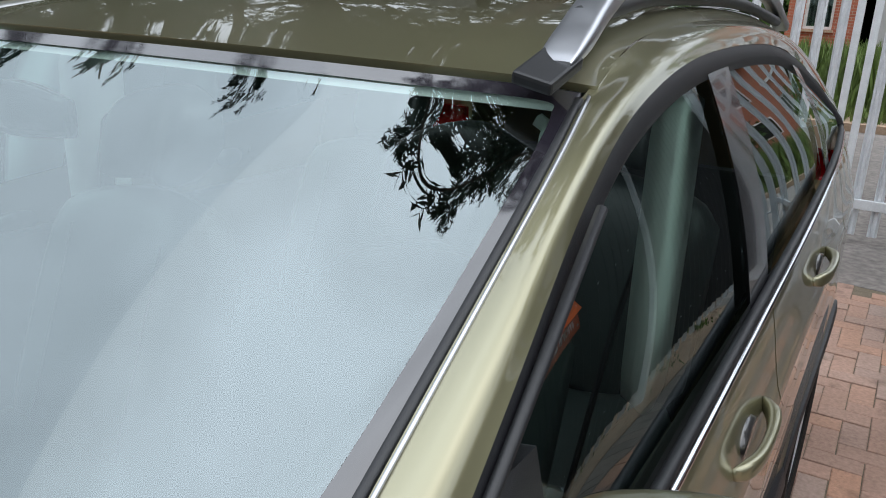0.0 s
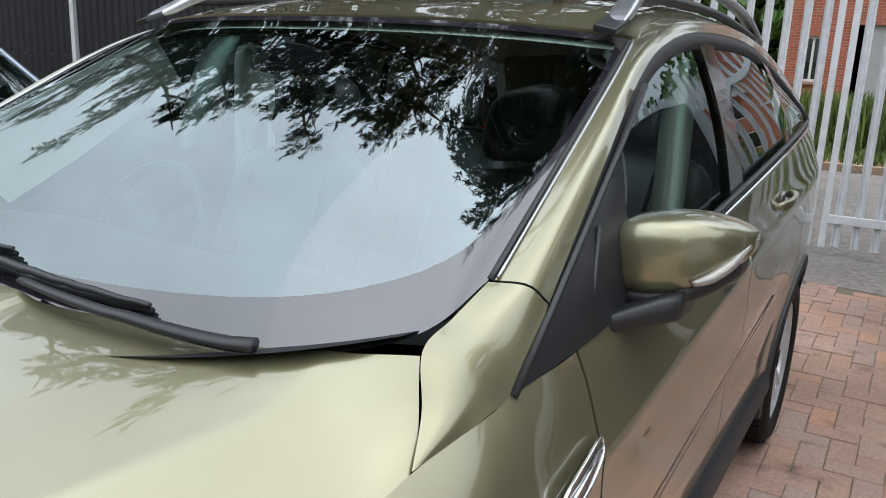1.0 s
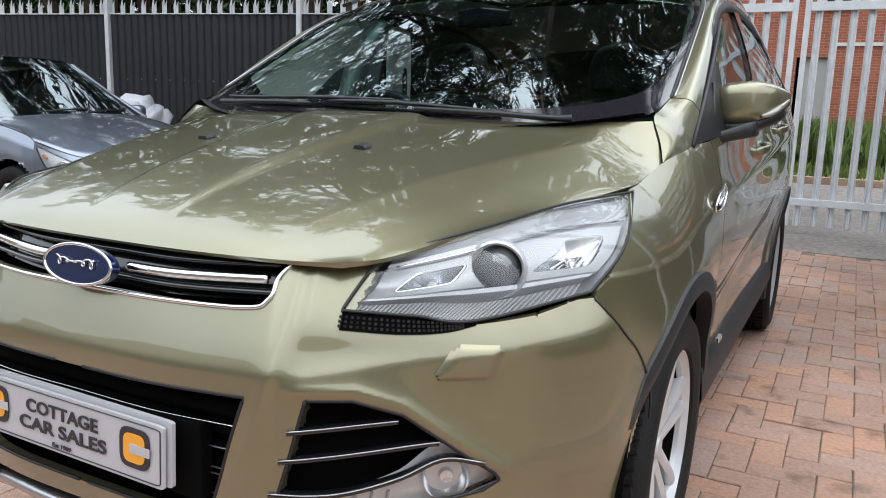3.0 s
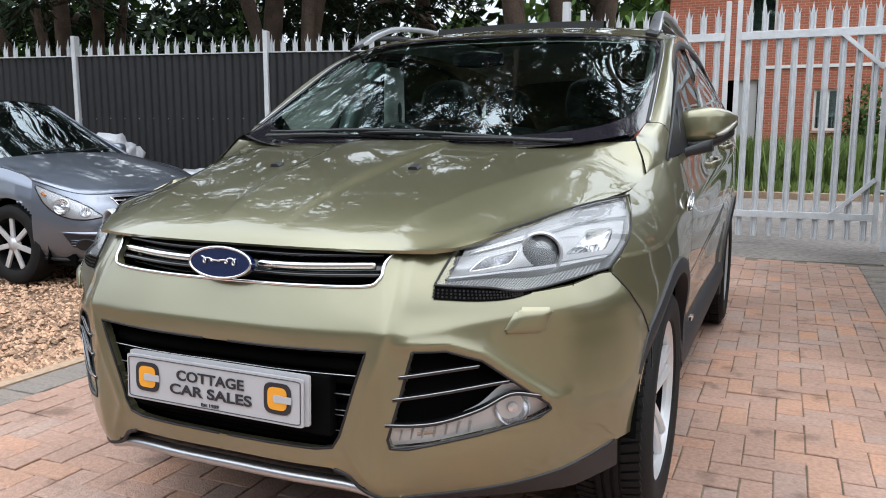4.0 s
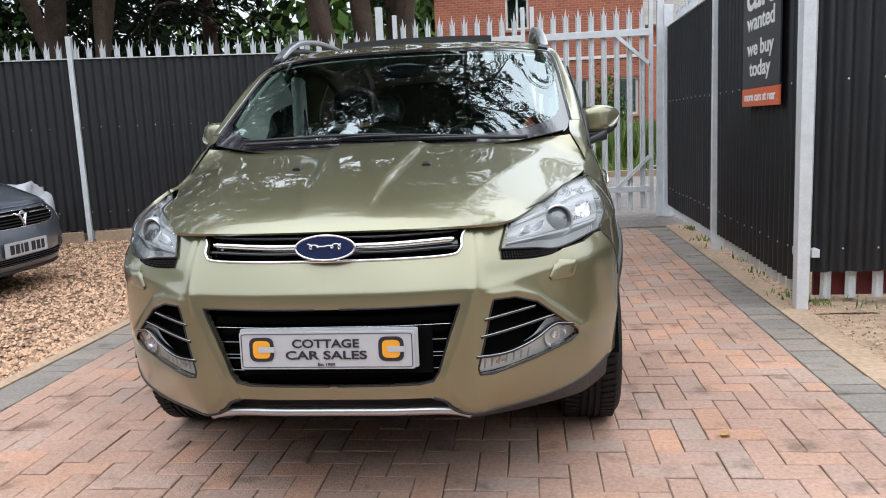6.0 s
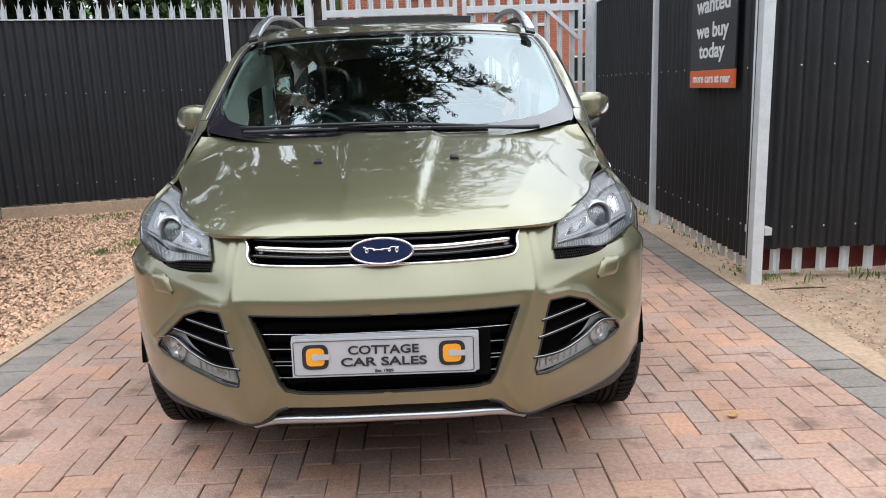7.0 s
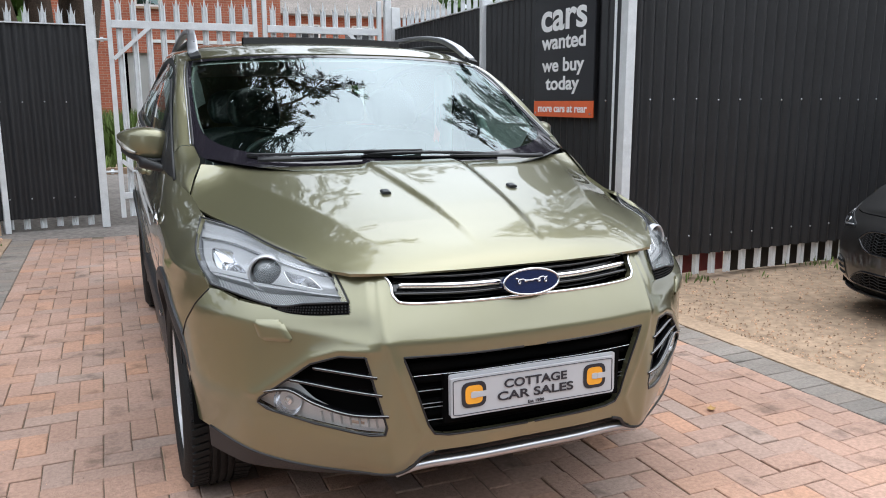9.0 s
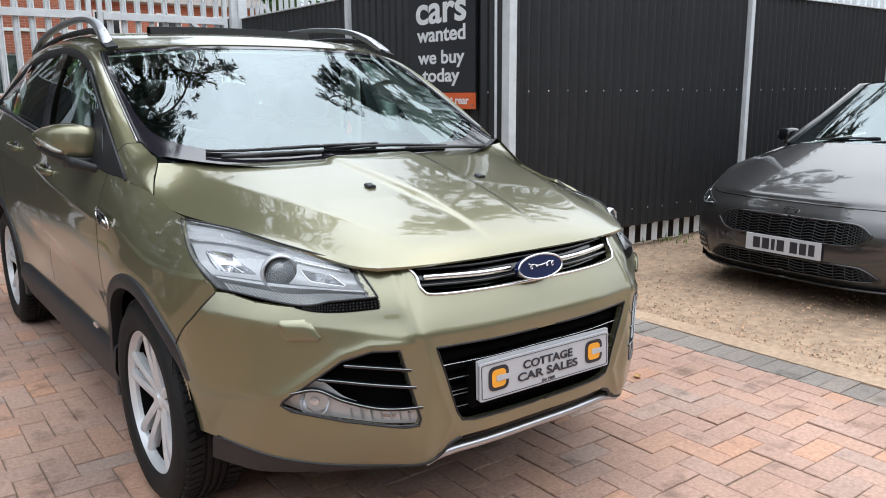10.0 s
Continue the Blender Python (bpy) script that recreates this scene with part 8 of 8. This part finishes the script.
leaf = part("fallen_leaf", grid_bm(np.array([[(0.02 * a + 0.006 * b, 0.016 * b, 0.006 * abs(b) + 0.004 * a * a) for b in (-1, -0.4, 0.3, 1)] for a in (-1, -0.3, 0.4, 1)])), mat("dry leaf", (0.45, 0.26, 0.09), 0.8, 0, 60, 0.3))
leaf.matrix_basis = pose(1.29, 0.68, 0.006, 0, 0, 25)
tagged(leaf, "dry curled brown leaf lying on pavers", "leaf")


# ---- pavers ----
def paver_bm(lx, ly, h=0.03, c=0.0032):
    bm = bmesh.new()
    lo, hi = (-lx / 2, -ly / 2), (lx / 2, ly / 2)
    rings = []
    for i, z in ((0, -h), (0, -c * 0.8), (c, 0)):
        rings.append([bm.verts.new(p) for p in ((lo[0] + i, lo[1] + i, z), (hi[0] - i, lo[1] + i, z), (hi[0] - i, hi[1] - i, z), (lo[0] + i, hi[1] - i, z))])
    for a, b in zip(rings, rings[1:]):
        for j in range(4):
            bm.faces.new((a[j], a[(j + 1) % 4], b[(j + 1) % 4], b[j]))
    bm.faces.new(rings[-1])
    return bm


UNIT, JOINT = 0.1043, 0.0036
shared = {}
for key, lx, ly in (("h", 2 * UNIT - JOINT, UNIT - JOINT), ("v", UNIT - JOINT, 2 * UNIT - JOINT), ("b", 0.205, UNIT - JOINT), ("c", UNIT - JOINT, UNIT - JOINT)):
    bmx = paver_bm(lx, ly)
    me = bpy.data.meshes.new("paver")
    bmx.to_mesh(me)
    bmx.free()
    me.materials.append(BRICK_GREY if key == "b" else BRICK_RED)
    shared[key] = me
pr = np.random.default_rng(11)
rest_v, rest_f = [], []


def near_camera_side(x, y):
    return (0.12 < y < 0.72) or (x > 1.05 and 0.72 <= y < 3.4) or (x < -1.1 and 0.72 <= y < 2.3)


X0, Y0 = -1.80, -2.376
nx, ny = int(3.65 / UNIT) + 1, int(9.1 / UNIT)
for i in range(-1, nx + 1):
    for j in range(-1, ny + 1):
        d = (i - j) % 4
        if d == 0:
            key, cx, cy = "h", X0 + (i + 1) * UNIT, Y0 + (j + 0.5) * UNIT
        elif d == 3:
            key, cx, cy = "v", X0 + (i + 0.5) * UNIT, Y0 + (j + 1) * UNIT
        else:
            continue
        y_end = np.interp(cx, [-1.8, 1.2, 1.85], [6.85, 6.45, 6.45])
        hw = UNIT if key == "h" else UNIT / 2
        hh = UNIT / 2 if key == "h" else UNIT
        if cy + hh > y_end or cy - hh < Y0 or cx - hw < X0 - 0.12 or cx + hw > 1.97:
            continue
        if cx - hw < X0 - 0.001 or cx + hw > 1.852:
            if key == "v":
                continue
            key, cx = "c", cx + (UNIT / 2 if cx - hw < X0 - 0.001 else -UNIT / 2)
        z = pr.normal(0, 0.0016)
        m = pose(cx + pr.normal(0, 0.0008), cy + pr.normal(0, 0.0008), z, pr.normal(0, 0.5), pr.normal(0, 0.5), pr.normal(0, 0.5))
        if near_camera_side(cx, cy):
            ob = new("paver", shared[key])
            ob.parent = bed
            ob.matrix_basis = m
        else:
            k0 = len(rest_v)
            rest_v += [tuple(m @ v.co) for v in shared[key].vertices]
            rest_f += [tuple(k0 + q for q in f.vertices) for f in shared[key].polygons]
me = bpy.data.meshes.new("paver_field")
me.from_pydata(rest_v, [], rest_f)
me.materials.append(BRICK_RED_ALL)
field = new("paver_field", me)
field.parent = bed
field["kind"] = "stuff"
for cx, parent_ob, y_end in ((1.9575, border_right, 6.45), (-1.9075, border_left, 6.85)):
    for j in range(int((y_end + 2.2) / UNIT)):
        ob = new("paver", shared["b"])
        ob.parent = parent_ob
        ob.matrix_basis = pose(cx + pr.normal(0, 0.001), -2.2 + (j + 0.5) * UNIT, pr.normal(0, 0.0015), pr.normal(0, 0.5), pr.normal(0, 0.5), pr.normal(0, 0.5))

# daylight passes the panes
for ob in list(bpy.data.objects):
    if ob.type == "MESH" and ob.data.materials and ob.data.materials[0] in (GLASS, SIDE_GLASS, CLEAR):
        ob.visible_shadow = False
